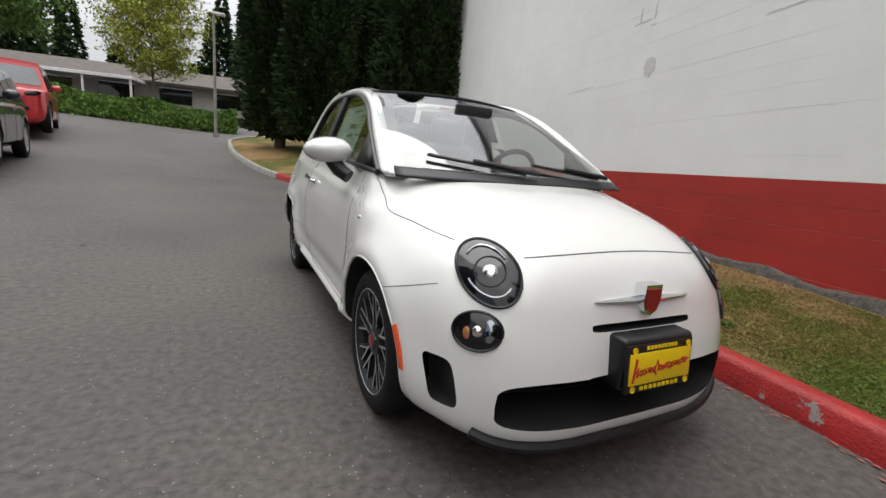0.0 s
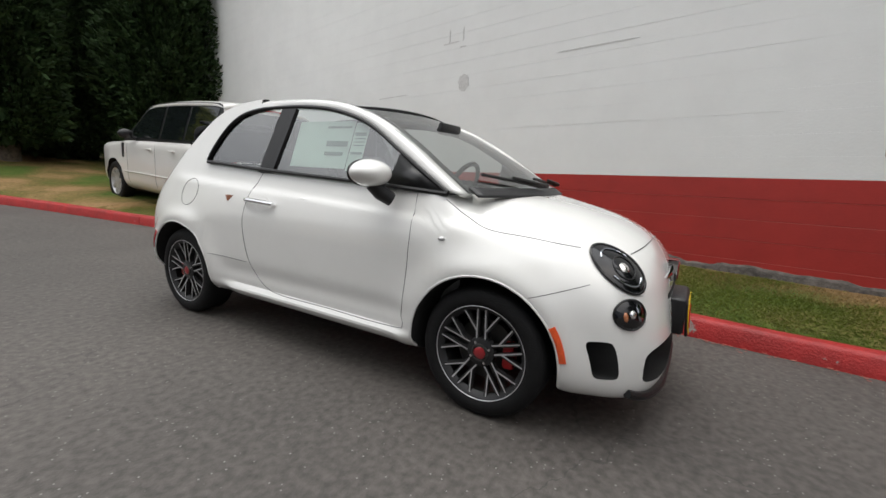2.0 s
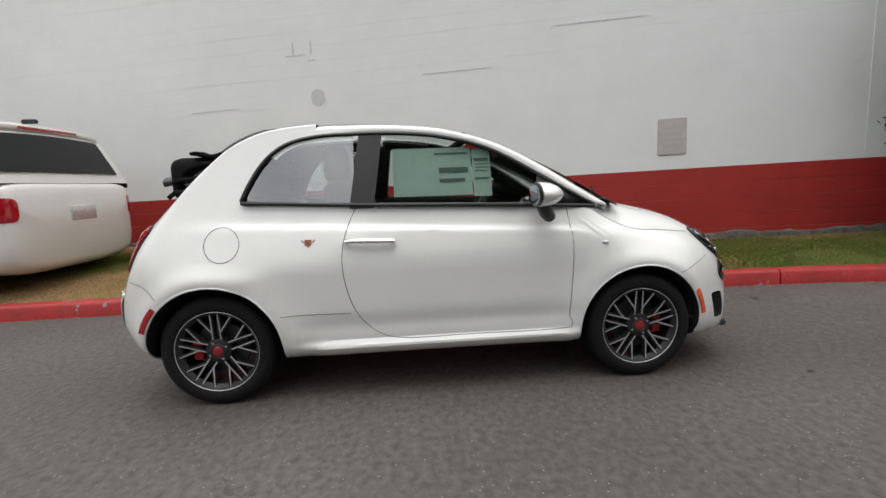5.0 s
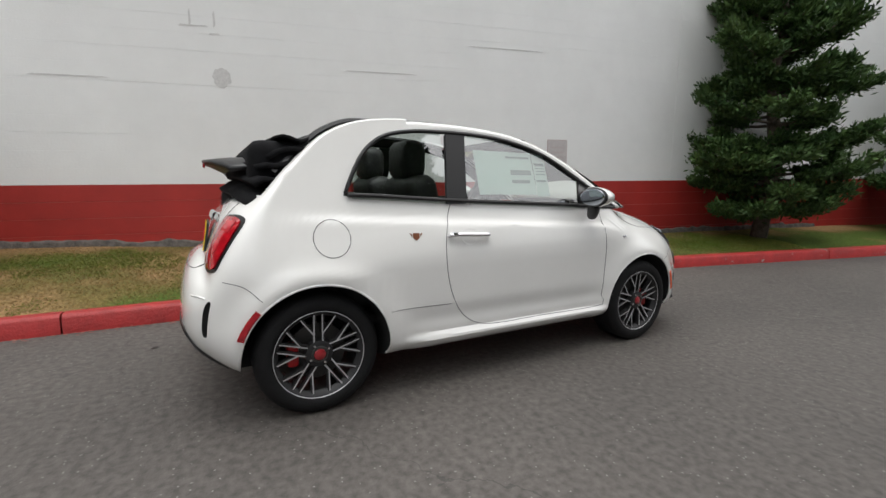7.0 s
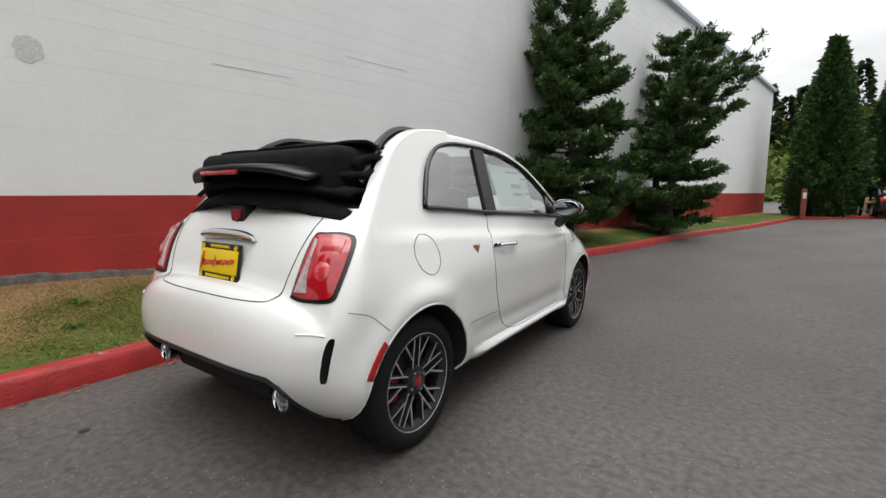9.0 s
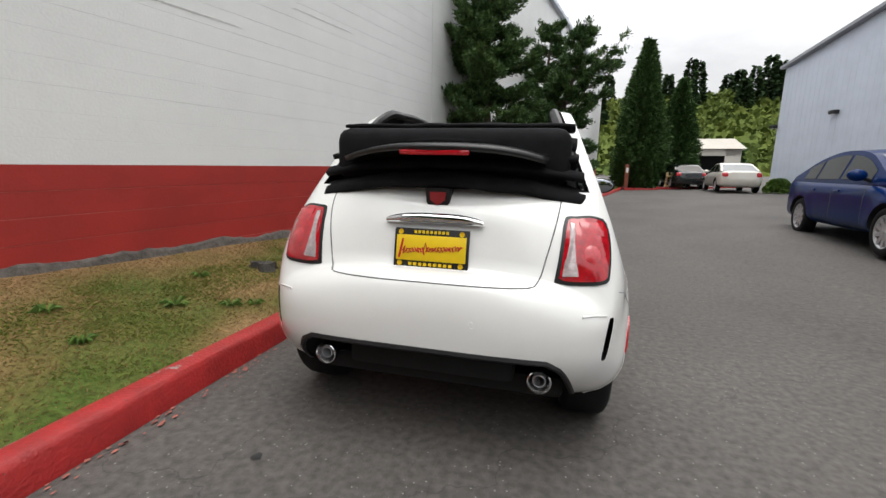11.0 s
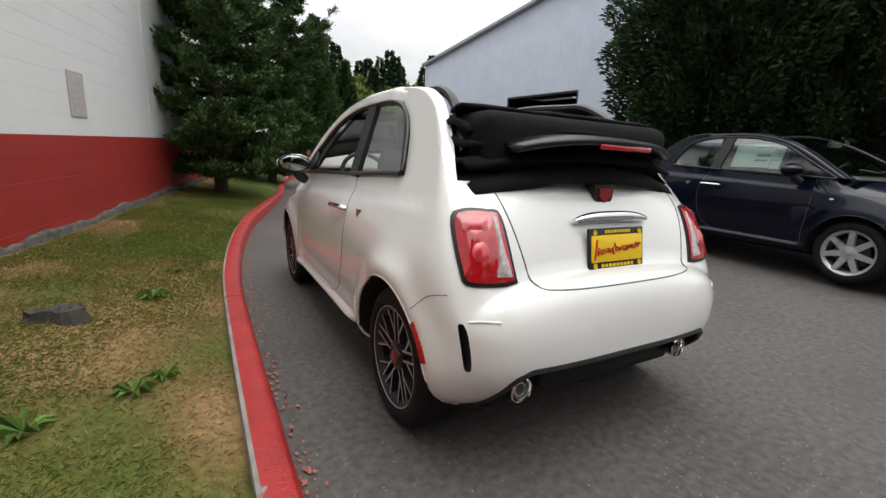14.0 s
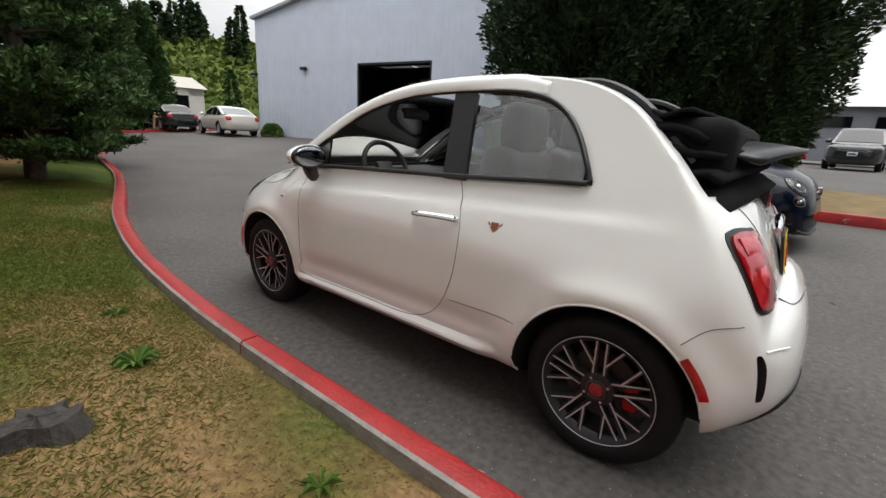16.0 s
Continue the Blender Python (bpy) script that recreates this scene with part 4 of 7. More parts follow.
def hatchback(name, m, paint, label, hero=True):
    """The small rounded hatchback; hero: roof rolled back, dealer plates and full trim."""
    car = thing(name, m, label, "car")
    me = body_mesh(True)
    tree = surface(me)
    cuts = list(WELL) + [BELT_CUT, CABIN, DECK_CUT]
    cuts += front_openings() + rear_openings()
    me.materials.append(paint)
    body = link_mesh("body", carve(me, cuts), [], car, angle=32)
    side = lambda s: (lambda y, z, lift: on_side(tree, s, y, z, lift))
    end = lambda e: (lambda x, z, lift: on_end(tree, x, z, e, lift))
    # underbody and wells
    bm = bmesh.new()
    box(bm, 0, 0, 0.26, 1.12, 3.1, 0.10, 0.03)
    part("underbody", bm, M_WELL, car)
    for s in (-1, 1):
        for hy in (-HUB_Y, HUB_Y):
            pts = [on_side(tree, s, hy + 0.353 * math.cos(a), HUB_Z + 0.353 * math.sin(a), -0.002) for a in np.linspace(-0.18, math.pi + 0.18, 40)]
            pts = [p for p in pts if p.z > 0.2]
            rib("arch_lip", pts, 0.006, paint, car)
    # ---- side frames and glass ----
    out, inn, under = resample(RAIL_OUT, 60), resample(DLO, 60), resample(RAIL_IN, 60)
    for s in (-1, 1):
        vs = []
        n = 9
        for (yo, zo), (yi, zi) in zip(out, under):
            for j in range(n):
                k = j / (n - 2)
                if j < n - 1:
                    y, z = yi + (yo - yi) * k, zi + (zo - zi) * k
                    x = cabin_x(y, z) + 0.008 * math.sin(math.pi * min(k, 1)) * (1 - smooth01(0.3, 0.56, y)) - 0.003 * smooth01(0.3, 0.56, y) - 0.012 * smooth01(0.59, 0.67, y) - 0.02 * max(k - 0.7, 0) ** 2 / 0.09
                else:
                    y, z, x = yo, zo - 0.004, cabin_x(yo, zo) - 0.075
                vs.append((s * x, y, z))
        frame_me = raw(vs, grid_faces(60, n))
        ob = link_mesh("roof_rail", frame_me, paint, car, angle=50)
        md = ob.modifiers.new("thick", "SOLIDIFY")
        md.thickness, md.offset = 0.02, -1
        # dark trim on the cabin side of the frame
        inner = [(v[0] - s * 0.026, v[1], v[2] + 0.002) for v in vs]
        link_mesh("rail_liner", raw(inner, grid_faces(60, n)), M_DASH, car, "dark grey inner trim", angle=50)
        # black window surround
        ring = [(s * (cabin_x(y, z) + 0.006), y, z) for y, z in inn]
        foot = [(s * (cabin_x(y, BELT(y)) + 0.008), y, BELT(y)) for y in np.linspace(0.975, -0.905, 30)]
        rib("window_surround", ring + foot, 0.0115, M_TRIM, car, closed=True, seg=8)
        bm = bmesh.new()
        rows = [[(s * (cabin_x(y, z) + 0.010), y, z) for y, z in ((ya + (yb - ya) * k, 1.02 + 0.385 * k) for k in np.linspace(0, 1, 8))] for ya, yb in ((0.30, 0.245), (0.355, 0.30), (0.425, 0.37))]
        grid = [[bm.verts.new(v) for v in r] for r in rows]
        for a, b in zip(grid, grid[1:]):
            for j in range(7):
                bm.faces.new((a[j], b[j], b[j + 1], a[j + 1]))
        ob = part("door_pillar", bm, M_PLASTIC, car, smooth=False)
        ob.modifiers.new("thick", "SOLIDIFY").thickness = 0.025
        bm = bmesh.new()
        tri = [(-0.90, 0.985), (-0.60, 1.16), (-0.565, 1.00)]
        rows = [bm.verts.new((s * (cabin_x(y, z) + 0.010), y, z)) for y, z in tri]
        bm.faces.new(rows)
        ob = part("mirror_sail", bm, M_TRIM, car)
        ob.modifiers.new("thick", "SOLIDIFY").thickness = 0.02
        # glass: door and quarter panes
        top = lambda y: lerp(y, [p[0] for p in inn], [p[1] for p in inn])
        down = hero and s > 0
        for nm, ya, yb in (("door_window", -0.62, 0.28), ("quarter_window", 0.40, 0.955)):
            if down and nm == "door_window":
                continue
            vs = []
            for y in np.linspace(ya, yb, 22):
                for k in np.linspace(0, 1, 8):
                    z = BELT(y) - 0.02 + (top(y) - BELT(y) + 0.02) * k
                    vs.append((s * (cabin_x(y, z) - 0.004), y, z))
            pane_me = raw(vs, grid_faces(22, 8))
            if s > 0:
                pane_me.flip_normals()
            ob = link_mesh(nm, pane_me, M_GLASS, car)
            ob.visible_shadow = False
        # door shut lines
        shut = [(0.395, 1.02), (0.435, 0.93), (0.468, 0.80), (0.465, 0.66), (0.43, 0.52), (0.37, 0.415), (0.28, 0.345), (0.15, 0.318), (-0.2, 0.318), (-0.72, 0.322), (-0.735, 0.40), (-0.755, 0.62), (-0.76, 0.80), (-0.745, 0.97)]
        rib("door_gap", [on_side(tree, s, y, z, 0.0) for y, z in resample(shut, 60)], 0.0020, M_GAP, car)
        rib("door_gap", [on_side(tree, s, y, 0.472 + 0.02 * (y - 0.43), 0.0) for y in np.linspace(0.44, 0.80, 10)], 0.0018, M_GAP, car)
        rib("bonnet_gap", [on_side(tree, s, y, z, 0.0) for y, z in resample([(-0.90, 0.955), (-1.0, 0.895), (-1.12, 0.845), (-1.3, 0.825), (-1.5, 0.80)], 30)], 0.0020, M_GAP, car)
        rib("bumper_gap", [on_side(tree, s, y, z, 0.0) for y, z in resample([(-1.36, 0.60), (-1.48, 0.64), (-1.57, 0.672)], 12)], 0.0016, M_GAP, car)
        rib("bumper_gap", [on_side(tree, s, y, z, 0.0) for y, z in resample([(1.40, 0.60), (1.47, 0.665), (1.55, 0.69)], 12)], 0.0016, M_GAP, car)
        # handle
        bm = bmesh.new()
        pts = [on_side(tree, s, y, z, 0.028) for y, z in ((0.43, 0.845), (0.33, 0.843), (0.215, 0.838))]
        pts = [on_side(tree, s, 0.445, 0.845, 0.004), *pts, on_side(tree, s, 0.205, 0.838, 0.006)]
        tube(bm, resample([tuple(p) for p in pts], 16).tolist(), 0.0135, 8)
        part("door_handle", bm, M_CHROME, car, "chrome door handle")
        link_mesh("handle_recess", patch(side(s), [(0.31 + 0.062 * math.cos(a), 0.835 + 0.045 * math.sin(a)) for a in np.linspace(0, 2 * math.pi, 28, endpoint=False)], 0.0012, 4, -0.004), paint, car)
        # repeater and badge
        link_mesh("side_repeater", patch(side(s), [(-0.935 + 0.018 * math.cos(a), 0.785 + 0.009 * math.sin(a)) for a in np.linspace(0, 2 * math.pi, 18, endpoint=False)], 0.004, 3, 0.004), M_CLEARLENS, car)
        link_mesh("side_badge", patch(side(s), [(0.64, 0.828), (0.658, 0.842), (0.658, 0.866), (0.622, 0.866), (0.622, 0.842)], 0.003, 2), M_GOLD, car, "small red and gold shield badge")
        for q in (-1, 1):
            link_mesh("badge_wing", patch(side(s), [(0.64 + q * 0.022, 0.858), (0.64 + q * 0.036, 0.868), (0.64 + q * 0.033, 0.858), (0.64 + q * 0.024, 0.850)], 0.0025, 2), M_GOLD, car)
        # markers
        arc = lambda hy, q, a0, a1, r0, r1: [(hy + q * r0 * math.cos(a), HUB_Z + r0 * math.sin(a)) for a in np.linspace(a0, a1, 8)] + [(hy + q * r1 * math.cos(a), HUB_Z + r1 * math.sin(a)) for a in np.linspace(a1, a0, 8)]
        link_mesh("front_marker", patch(side(s), arc(-HUB_Y, -1, 0.15, 0.56, 0.357, 0.383), 0.005, 3, 0.003), M_ORANGE, car, "amber side marker lamp")
        link_mesh("rear_marker", patch(side(s), arc(HUB_Y, 1, 0.36, 0.76, 0.356, 0.384), 0.005, 3, 0.003), M_REDLENS, car, "red side marker lamp")
        # mirror
        mir = new("door_mirror")
        mir.parent = car
        mir.matrix_local = Matrix.Translation((s * 0.83, -0.555, 1.055))
        bm = bmesh.new()
        bmesh.ops.create_uvsphere(bm, u_segments=28, v_segments=18, radius=1.0)
        for v in bm.verts:
            v.co = Vector((v.co.x * 0.118, (v.co.y if v.co.y < 0 else v.co.y * 0.30) * 0.115, v.co.z * 0.064 * (1 - 0.15 * v.co.x * s)))
        part("mirror_shell", bm, paint, mir)
        bm = bmesh.new()
        bmesh.ops.create_uvsphere(bm, u_segments=24, v_segments=12, radius=1.0)
        for v in bm.verts:
            v.co = Vector((v.co.x * 0.101, 0.029 + v.co.y * 0.008, v.co.z * 0.053))
        part("mirror_glass", bm, M_MIRROR, mir)
        bm = bmesh.new()
        bmesh.ops.create_uvsphere(bm, u_segments=24, v_segments=12, radius=1.0)
        for v in bm.verts:
            v.co = Vector((v.co.x * 0.116, 0.018 + v.co.y * 0.0165, v.co.z * 0.063))
        part("mirror_rim", bm, M_PLASTIC, mir)
        bm = bmesh.new()
        tube(bm, [(-s * 0.02, -0.02, -0.045), (-s * 0.05, -0.045, -0.09), (-s * 0.09, -0.08, -0.12)], [0.040, 0.038, 0.034], 10)
        part("mirror_arm", bm, M_PLASTIC, mir)
        # headlamps and lower lamps
        e = slanted(tree, Vector((s * 0.52, -1.62, 0.715)), Vector((s * 0.50, -1.0, 0.42)))
        lamp = new("headlamp")
        lamp.parent = car
        oval = [(0.098 * math.cos(a) + 0.03 * s * math.sin(a), 0.112 * math.sin(a)) for a in np.linspace(0, 2 * math.pi, 44, endpoint=False)]
        link_mesh("lamp_bowl", patch(e, oval, 0.006, 6, 0.010), M_LAMPDARK, lamp)
        rib("lamp_rim", [e(x, z, 0.006) for x, z in oval], 0.0055, M_TRIM, lamp, closed=True)
        c = e(-s * 0.005, -0.005, -0.020)
        bm = bmesh.new()
        bmesh.ops.create_uvsphere(bm, u_segments=24, v_segments=14, radius=0.042, matrix=Matrix.Translation(c))
        part("projector", bm, M_PROJ, lamp)
        for q, (a0, a1, r0) in enumerate(((0.5, 2.5, 0.078), (3.5, 5.6, 0.080))):
            rib("reflector_arc", [e(r0 * 0.9 * math.cos(a) + 0.02 * s * math.sin(a), r0 * 1.05 * math.sin(a), 0.013) for a in np.linspace(a0, a1, 14)], 0.0042, M_MIRROR, lamp)
        rib("projector_ring", [e(-s * 0.005 + 0.048 * math.cos(a), -0.005 + 0.048 * math.sin(a), 0.015) for a in np.linspace(0, 2 * math.pi, 24, endpoint=False)], 0.003, M_RIM, lamp, closed=True)
        e = slanted(tree, Vector((s * 0.573, -1.68, 0.557)), Vector((s * 0.55, -1.0, 0.12)))
        low = new("fog_lamp")
        low.parent = car
        oval = [(0.076 * math.cos(a), 0.058 * math.sin(a)) for a in np.linspace(0, 2 * math.pi, 36, endpoint=False)]
        link_mesh("lamp_bowl", patch(e, oval, 0.005, 5, 0.010), M_LAMPDARK, low)
        rib("lamp_rim", [e(x, z, 0.005) for x, z in oval], 0.0045, M_TRIM, low, closed=True)
        c = e(0, 0, -0.006)
        bm = bmesh.new()
        bmesh.ops.create_uvsphere(bm, u_segments=16, v_segments=10, radius=0.026, matrix=Matrix.Translation(c))
        part("bulb_reflector", bm, M_PROJ, low)
        link_mesh("turn_bulb", patch(e, [(s * 0.030 + 0.012 * math.cos(a), -0.006 + 0.020 * math.sin(a)) for a in np.linspace(0, 2 * math.pi, 16, endpoint=False)], 0.012, 3, 0.004), M_AMBER, low, "dull amber turn bulb")
        link_mesh("reflector_shell", patch(e, [(-s * 0.036 + 0.018 * math.cos(a), 0.004 + 0.034 * math.sin(a)) for a in np.linspace(0, 2 * math.pi, 16, endpoint=False)], 0.012, 3, 0.004), M_MIRROR, low)
        # tail lamps
        e = slanted(tree, Vector((s * 0.60, 1.50, 0.84)), Vector((s * 0.62, 1.0, 0.12)))
        tail = new("tail_lamp")
        tail.parent = car
        f = s
        outline = resample([(-f * 0.150, -0.120), (-f * 0.082, 0.105), (-f * 0.03, 0.128), (f * 0.062, 0.125), (f * 0.095, 0.085), (f * 0.052, -0.09), (f * 0.02, -0.128), (-f * 0.10, -0.132), (-f * 0.148, -0.122)], 44)[:-1]
        cx, cz = -f * 0.028, 0.0
        link_mesh("lamp_frame", patch(e, [tuple(p) for p in outline], 0.004, 4, 0.005), M_TRIM, tail)
        sc = lambda kx, kz: [(cx + (x - cx) * kx, cz + (z - cz) * kz) for x, z in outline]
        link_mesh("red_lens", patch(e, sc(0.86, 0.90), 0.011, 5, 0.010), M_REDLENS, tail)
        link_mesh("clear_lens", patch(e, [(-f * 0.122, -0.10), (-f * 0.068, -0.10), (-f * 0.048, 0.095), (-f * 0.062, 0.10)], 0.0175, 4, 0.003), M_TAILCLEAR, tail, "clear reversing lens")
        link_mesh("round_lens", patch(e, [(-f * 0.012 + 0.030 * math.cos(a), -0.02 + 0.034 * math.sin(a)) for a in np.linspace(0, 2 * math.pi, 24, endpoint=False)], 0.020, 3, 0.005), M_PINKLENS, tail)
        link_mesh("upper_lens", patch(e, [(-f * 0.03, 0.045), (f * 0.05, 0.045), (f * 0.06, 0.095), (-f * 0.03, 0.10)], 0.019, 3, 0.004), M_PINKLENS, tail)
        # exhaust
        bm = bmesh.new()
        mm = Matrix.Translation((s * 0.462, 1.575, 0.325)) @ Matrix.Rotation(-math.pi / 2, 4, "X")
        lathe(bm, [(0.030, -0.12), (0.044, -0.10), (0.045, 0.065), (0.048, 0.072), (0.044, 0.075), (0.038, 0.065), (0.036, -0.06)], mm, 28)
        part("exhaust_tip", bm, M_CHROME, car, "chrome exhaust tip")
        bm = bmesh.new()
        lathe(bm, [(0.026, -0.10), (0.027, 0.060), (0.022, 0.062), (0.021, -0.05), (0.0, -0.05)], mm, 20)
        part("exhaust_core", bm, M_RIMCUT, car)
        rib("bumper_sensor", [on_end(tree, s * 0.20 + 0.012 * math.cos(a), 0.56 + 0.012 * math.sin(a), 1, 0.0) for a in np.linspace(0, 2 * math.pi, 16, endpoint=False)], 0.0008, paint, car, closed=True)
        rib("bumper_blade", [on_end(tree, s * x, z, 1, 0.002) for x, z in ((0.60, 0.615), (0.65, 0.617), (0.69, 0.612))], 0.004, paint, car)
        wheel(car, s * 0.655, -HUB_Y, s, True, hero=hero, spokes=15 if hero else 7, rim_mat=None if hero else M_ALLOY)
        wheel(car, s * 0.66, HUB_Y, s, False, hero=hero, spokes=15 if hero else 7, rim_mat=None if hero else M_ALLOY)
    # fuel flap on the right flank
    rib("fuel_flap", [on_side(tree, -1, 1.075 + 0.088 * math.cos(a), 0.858 + 0.088 * math.sin(a), 0.0) for a in np.linspace(0, 2 * math.pi, 36, endpoint=False)], 0.0020, M_GAP, car, closed=True)
    # bonnet leading edge, hatch edges, bumper joint
    rib("bonnet_gap", [on_end(tree, x, 0.775 + 0.025 * (1 - (x / 0.42) ** 2), -1, 0.0) for x in np.linspace(-0.42, 0.42, 30)], 0.0026, M_GAP, car)
    rib("hatch_gap", [on_end(tree, x, z, 1, 0.0) for x, z in resample([(-0.50, 1.02), (-0.485, 0.93), (-0.455, 0.80), (-0.43, 0.72), (-0.36, 0.702), (0, 0.70), (0.36, 0.702), (0.43, 0.72), (0.455, 0.80), (0.485, 0.93), (0.50, 1.02)], 70)], 0.0028, M_GAP, car)
    # nose emblem and whiskers
    em = on_end(tree, 0, 0.64, -1, 0.012)
    bm = bmesh.new()
    rounded(bm, [(-0.038, 0.715), (0.038, 0.715), (0.042, 0.66), (0.03, 0.625), (0, 0.607), (-0.03, 0.625), (-0.042, 0.66)], em.y - 0.016, em.y + 0.03)
    part("nose_badge", bm, M_CHROME, car)
    bm = bmesh.new()
    rounded(bm, [(-0.030, 0.702), (0.030, 0.702), (0.033, 0.66), (0.024, 0.632), (0, 0.618), (-0.024, 0.632), (-0.033, 0.66)], em.y - 0.021, em.y - 0.01)
    part("nose_shield", bm, M_REDBADGE, car, "red and black nose shield")
    for s in (-1, 1):
        bm = bmesh.new()
        pts = [on_end(tree, s * x, 0.655, -1, 0.006) for x in np.linspace(0.03, 0.225, 10)]
        tube(bm, pts, list(np.linspace(0.016, 0.004, 10)), 8)
        part("whisker", bm, M_CHROME, car, "chrome nose bar")
    bm = bmesh.new()
    pts = [on_end(tree, x, 0.205 + 0.05 * (x / 0.6) ** 6, -1, 0.004) - Vector((0, 0, 0.018)) for x in np.linspace(-0.60, 0.60, 40)]
    tube(bm, pts, 0.019, 8)
    part("front_splitter", bm, M_PLASTIC, car, "black front lip")
    # front plate holder
    if hero:
        bm = bmesh.new()
        box(bm, 0, -1.865, 0.472, 0.330, 0.085, 0.175, 0.016, seg=3)
        part("plate_holder", bm, M_PLASTIC, car)
        dealer_plate(car, Matrix.Translation((0, -1.913, 0.462)) @ Matrix.Rotation(radians(-6), 4, "X"))
        p = on_end(tree, 0, 0.815, 1, 0.012)
        dealer_plate(car, Matrix.Translation(p) @ Matrix.Rotation(math.pi, 4, "Z") @ Matrix.Rotation(radians(-9), 4, "X"))
    # grille mesh bars in the lower mouth
    for i in range(3):
        rib("grille_bar", [(x, -1.735 + 0.25 * x * x, 0.31 + 0.035 * i) for x in np.linspace(-0.48, 0.48, 20)], 0.004, M_PLASTIC, car)
    # rear handle bar, hatch badge
    bm = bmesh.new()
    pts = [on_end(tree, x, 0.932 - 0.012 * (abs(x) / 0.2) ** 3, 1, 0.016) for x in np.linspace(-0.205, 0.205, 24)]
    tube(bm, pts, [0.010 + 0.013 * (1 - (abs(x) / 0.205) ** 4) for x in np.linspace(-0.205, 0.205, 24)], 10)
    part("hatch_handle", bm, M_CHROME, car, "chrome hatch handle bar")
    p = on_end(tree, 0, 1.02, 1, 0.012)
    bm = bmesh.new()
    rounded(bm, [(-0.055, 1.06), (0.055, 1.06), (0.05, 1.00), (0.03, 0.98), (-0.03, 0.98), (-0.05, 1.00)], p.y - 0.04, p.y + 0.016)
    part("hatch_badge_mount", bm, M_PLASTIC, car)
    bm = bmesh.new()
    rounded(bm, [(-0.035, 1.045), (0.035, 1.045), (0.032, 1.012), (0.0, 0.988), (-0.032, 1.012)], p.y + 0.01, p.y + 0.024)
    part("hatch_badge", bm, M_REDBADGE, car)
    # diffuser
    bm = bmesh.new()
    box(bm, 0, 1.575, 0.345, 0.72, 0.10, 0.12, 0.03)
    part("diffuser", bm, M_WELL, car)
    rib("diffuser_edge", [on_end(tree, x, z, 1, -0.004) for x, z in resample([(-0.595, 0.25), (-0.555, 0.375), (-0.50, 0.425), (-0.4, 0.436), (0.4, 0.436), (0.50, 0.425), (0.555, 0.375), (0.595, 0.25)], 50)], 0.013, M_PLASTIC, car)
    # ---- windscreen and header ----
    vs = []
    for k in np.linspace(0, 1, 14):
        y0, z0 = -1.02 + 0.76 * k, 0.985 + 0.405 * k + 0.026 * math.sin(math.pi * k)
        w = 0.665 - 0.125 * k
        for x in np.linspace(-1, 1, 21):
            vs.append((w * x, y0 - 0.13 * (1 - x * x) * (1 - 0.45 * k), z0 + 0.02 * (1 - x * x) * k))
    ob = link_mesh("windscreen", raw(vs, grid_faces(14, 21)), M_SCREEN, car)
    ob.visible_shadow = False
    bm = bmesh.new()
    tube(bm, [(x, -0.20 - 0.07 * (1 - (x / 0.54) ** 2), 1.382 + 0.030 * (1 - (x / 0.54) ** 2)) for x in np.linspace(-0.52, 0.52, 22)], 0.026, 10)
    part("windscreen_header", bm, M_FABRIC, car)
    glass_at = lambda x, k: Vector(((0.665 - 0.125 * k) * x, -1.02 + 0.76 * k - 0.13 * (1 - x * x) * (1 - 0.45 * k), 0.985 + 0.405 * k + 0.026 * math.sin(math.pi * k) + 0.02 * (1 - x * x) * k))
    vs = [tuple(glass_at(x, k) + Vector((0, -0.003, 0.006))) for k in np.linspace(-0.025, 0.05, 5) for x in np.linspace(-0.97, 0.97, 25)]
    ob = link_mesh("scuttle", raw(vs, grid_faces(5, 25)), M_PLASTIC, car, "black cowl under the windscreen")
    ob.modifiers.new("thick", "SOLIDIFY").thickness = 0.008
    for x0, k0, x1, k1 in ((0.02, 0.03, -0.74, 0.15), (0.80, 0.04, 0.06, 0.13)):
        blade_at = lambda f: glass_at(x0 + (x1 - x0) * f, k0 + (k1 - k0) * f) + Vector((0, -0.012, 0.016))
        bm = bmesh.new()
        tube(bm, [blade_at(f) for f in np.linspace(0.12, 1, 12)], 0.008, 6)
        tube(bm, [blade_at(f) + Vector((0, -0.008, 0.014)) for f in np.linspace(0.0, 0.62, 9)], list(np.linspace(0.013, 0.007, 9)), 6)
        part("wiper", bm, M_PLASTIC, car)
    # ---- interior ----
    bm = bmesh.new()
    box(bm, 0, -0.72, 0.86, 1.24, 0.42, 0.20, 0.08, seg=3)
    part("dashboard", bm, M_DASH, car)
    bm = bmesh.new()
    box(bm, 0, 0.1, 0.40, 1.25, 1.9, 0.05)
    part("cabin_floor", bm, M_WELL, car)
    wl = new("steering_wheel")
    wl.parent = car
    wl.matrix_local = Matrix.Translation((0.34, -0.43, 0.985)) @ Matrix.Rotation(radians(-65), 4, "X")
    rib("steering_rim", [(0.175 * math.cos(a), 0.175 * math.sin(a), 0) for a in np.linspace(0, 2 * math.pi, 40, endpoint=False)], 0.016, M_LEATHER, wl, closed=True, seg=8)
    bm = bmesh.new()
    box(bm, 0, 0, -0.02, 0.13, 0.11, 0.05, 0.02)
    box(bm, 0, 0, -0.02, 0.33, 0.03, 0.02, 0.006)
    part("steering_boss", bm, M_LEATHER, wl)
    for x in (-0.34, 0.34):
        seat(car, x, 0.06, M_LEATHER)
    bm = bmesh.new()
    box(bm, 0, 0.85, 0.62, 1.12, 0.30, 0.42, 0.08, seg=3)
    part("rear_bench", bm, M_LEATHER, car)
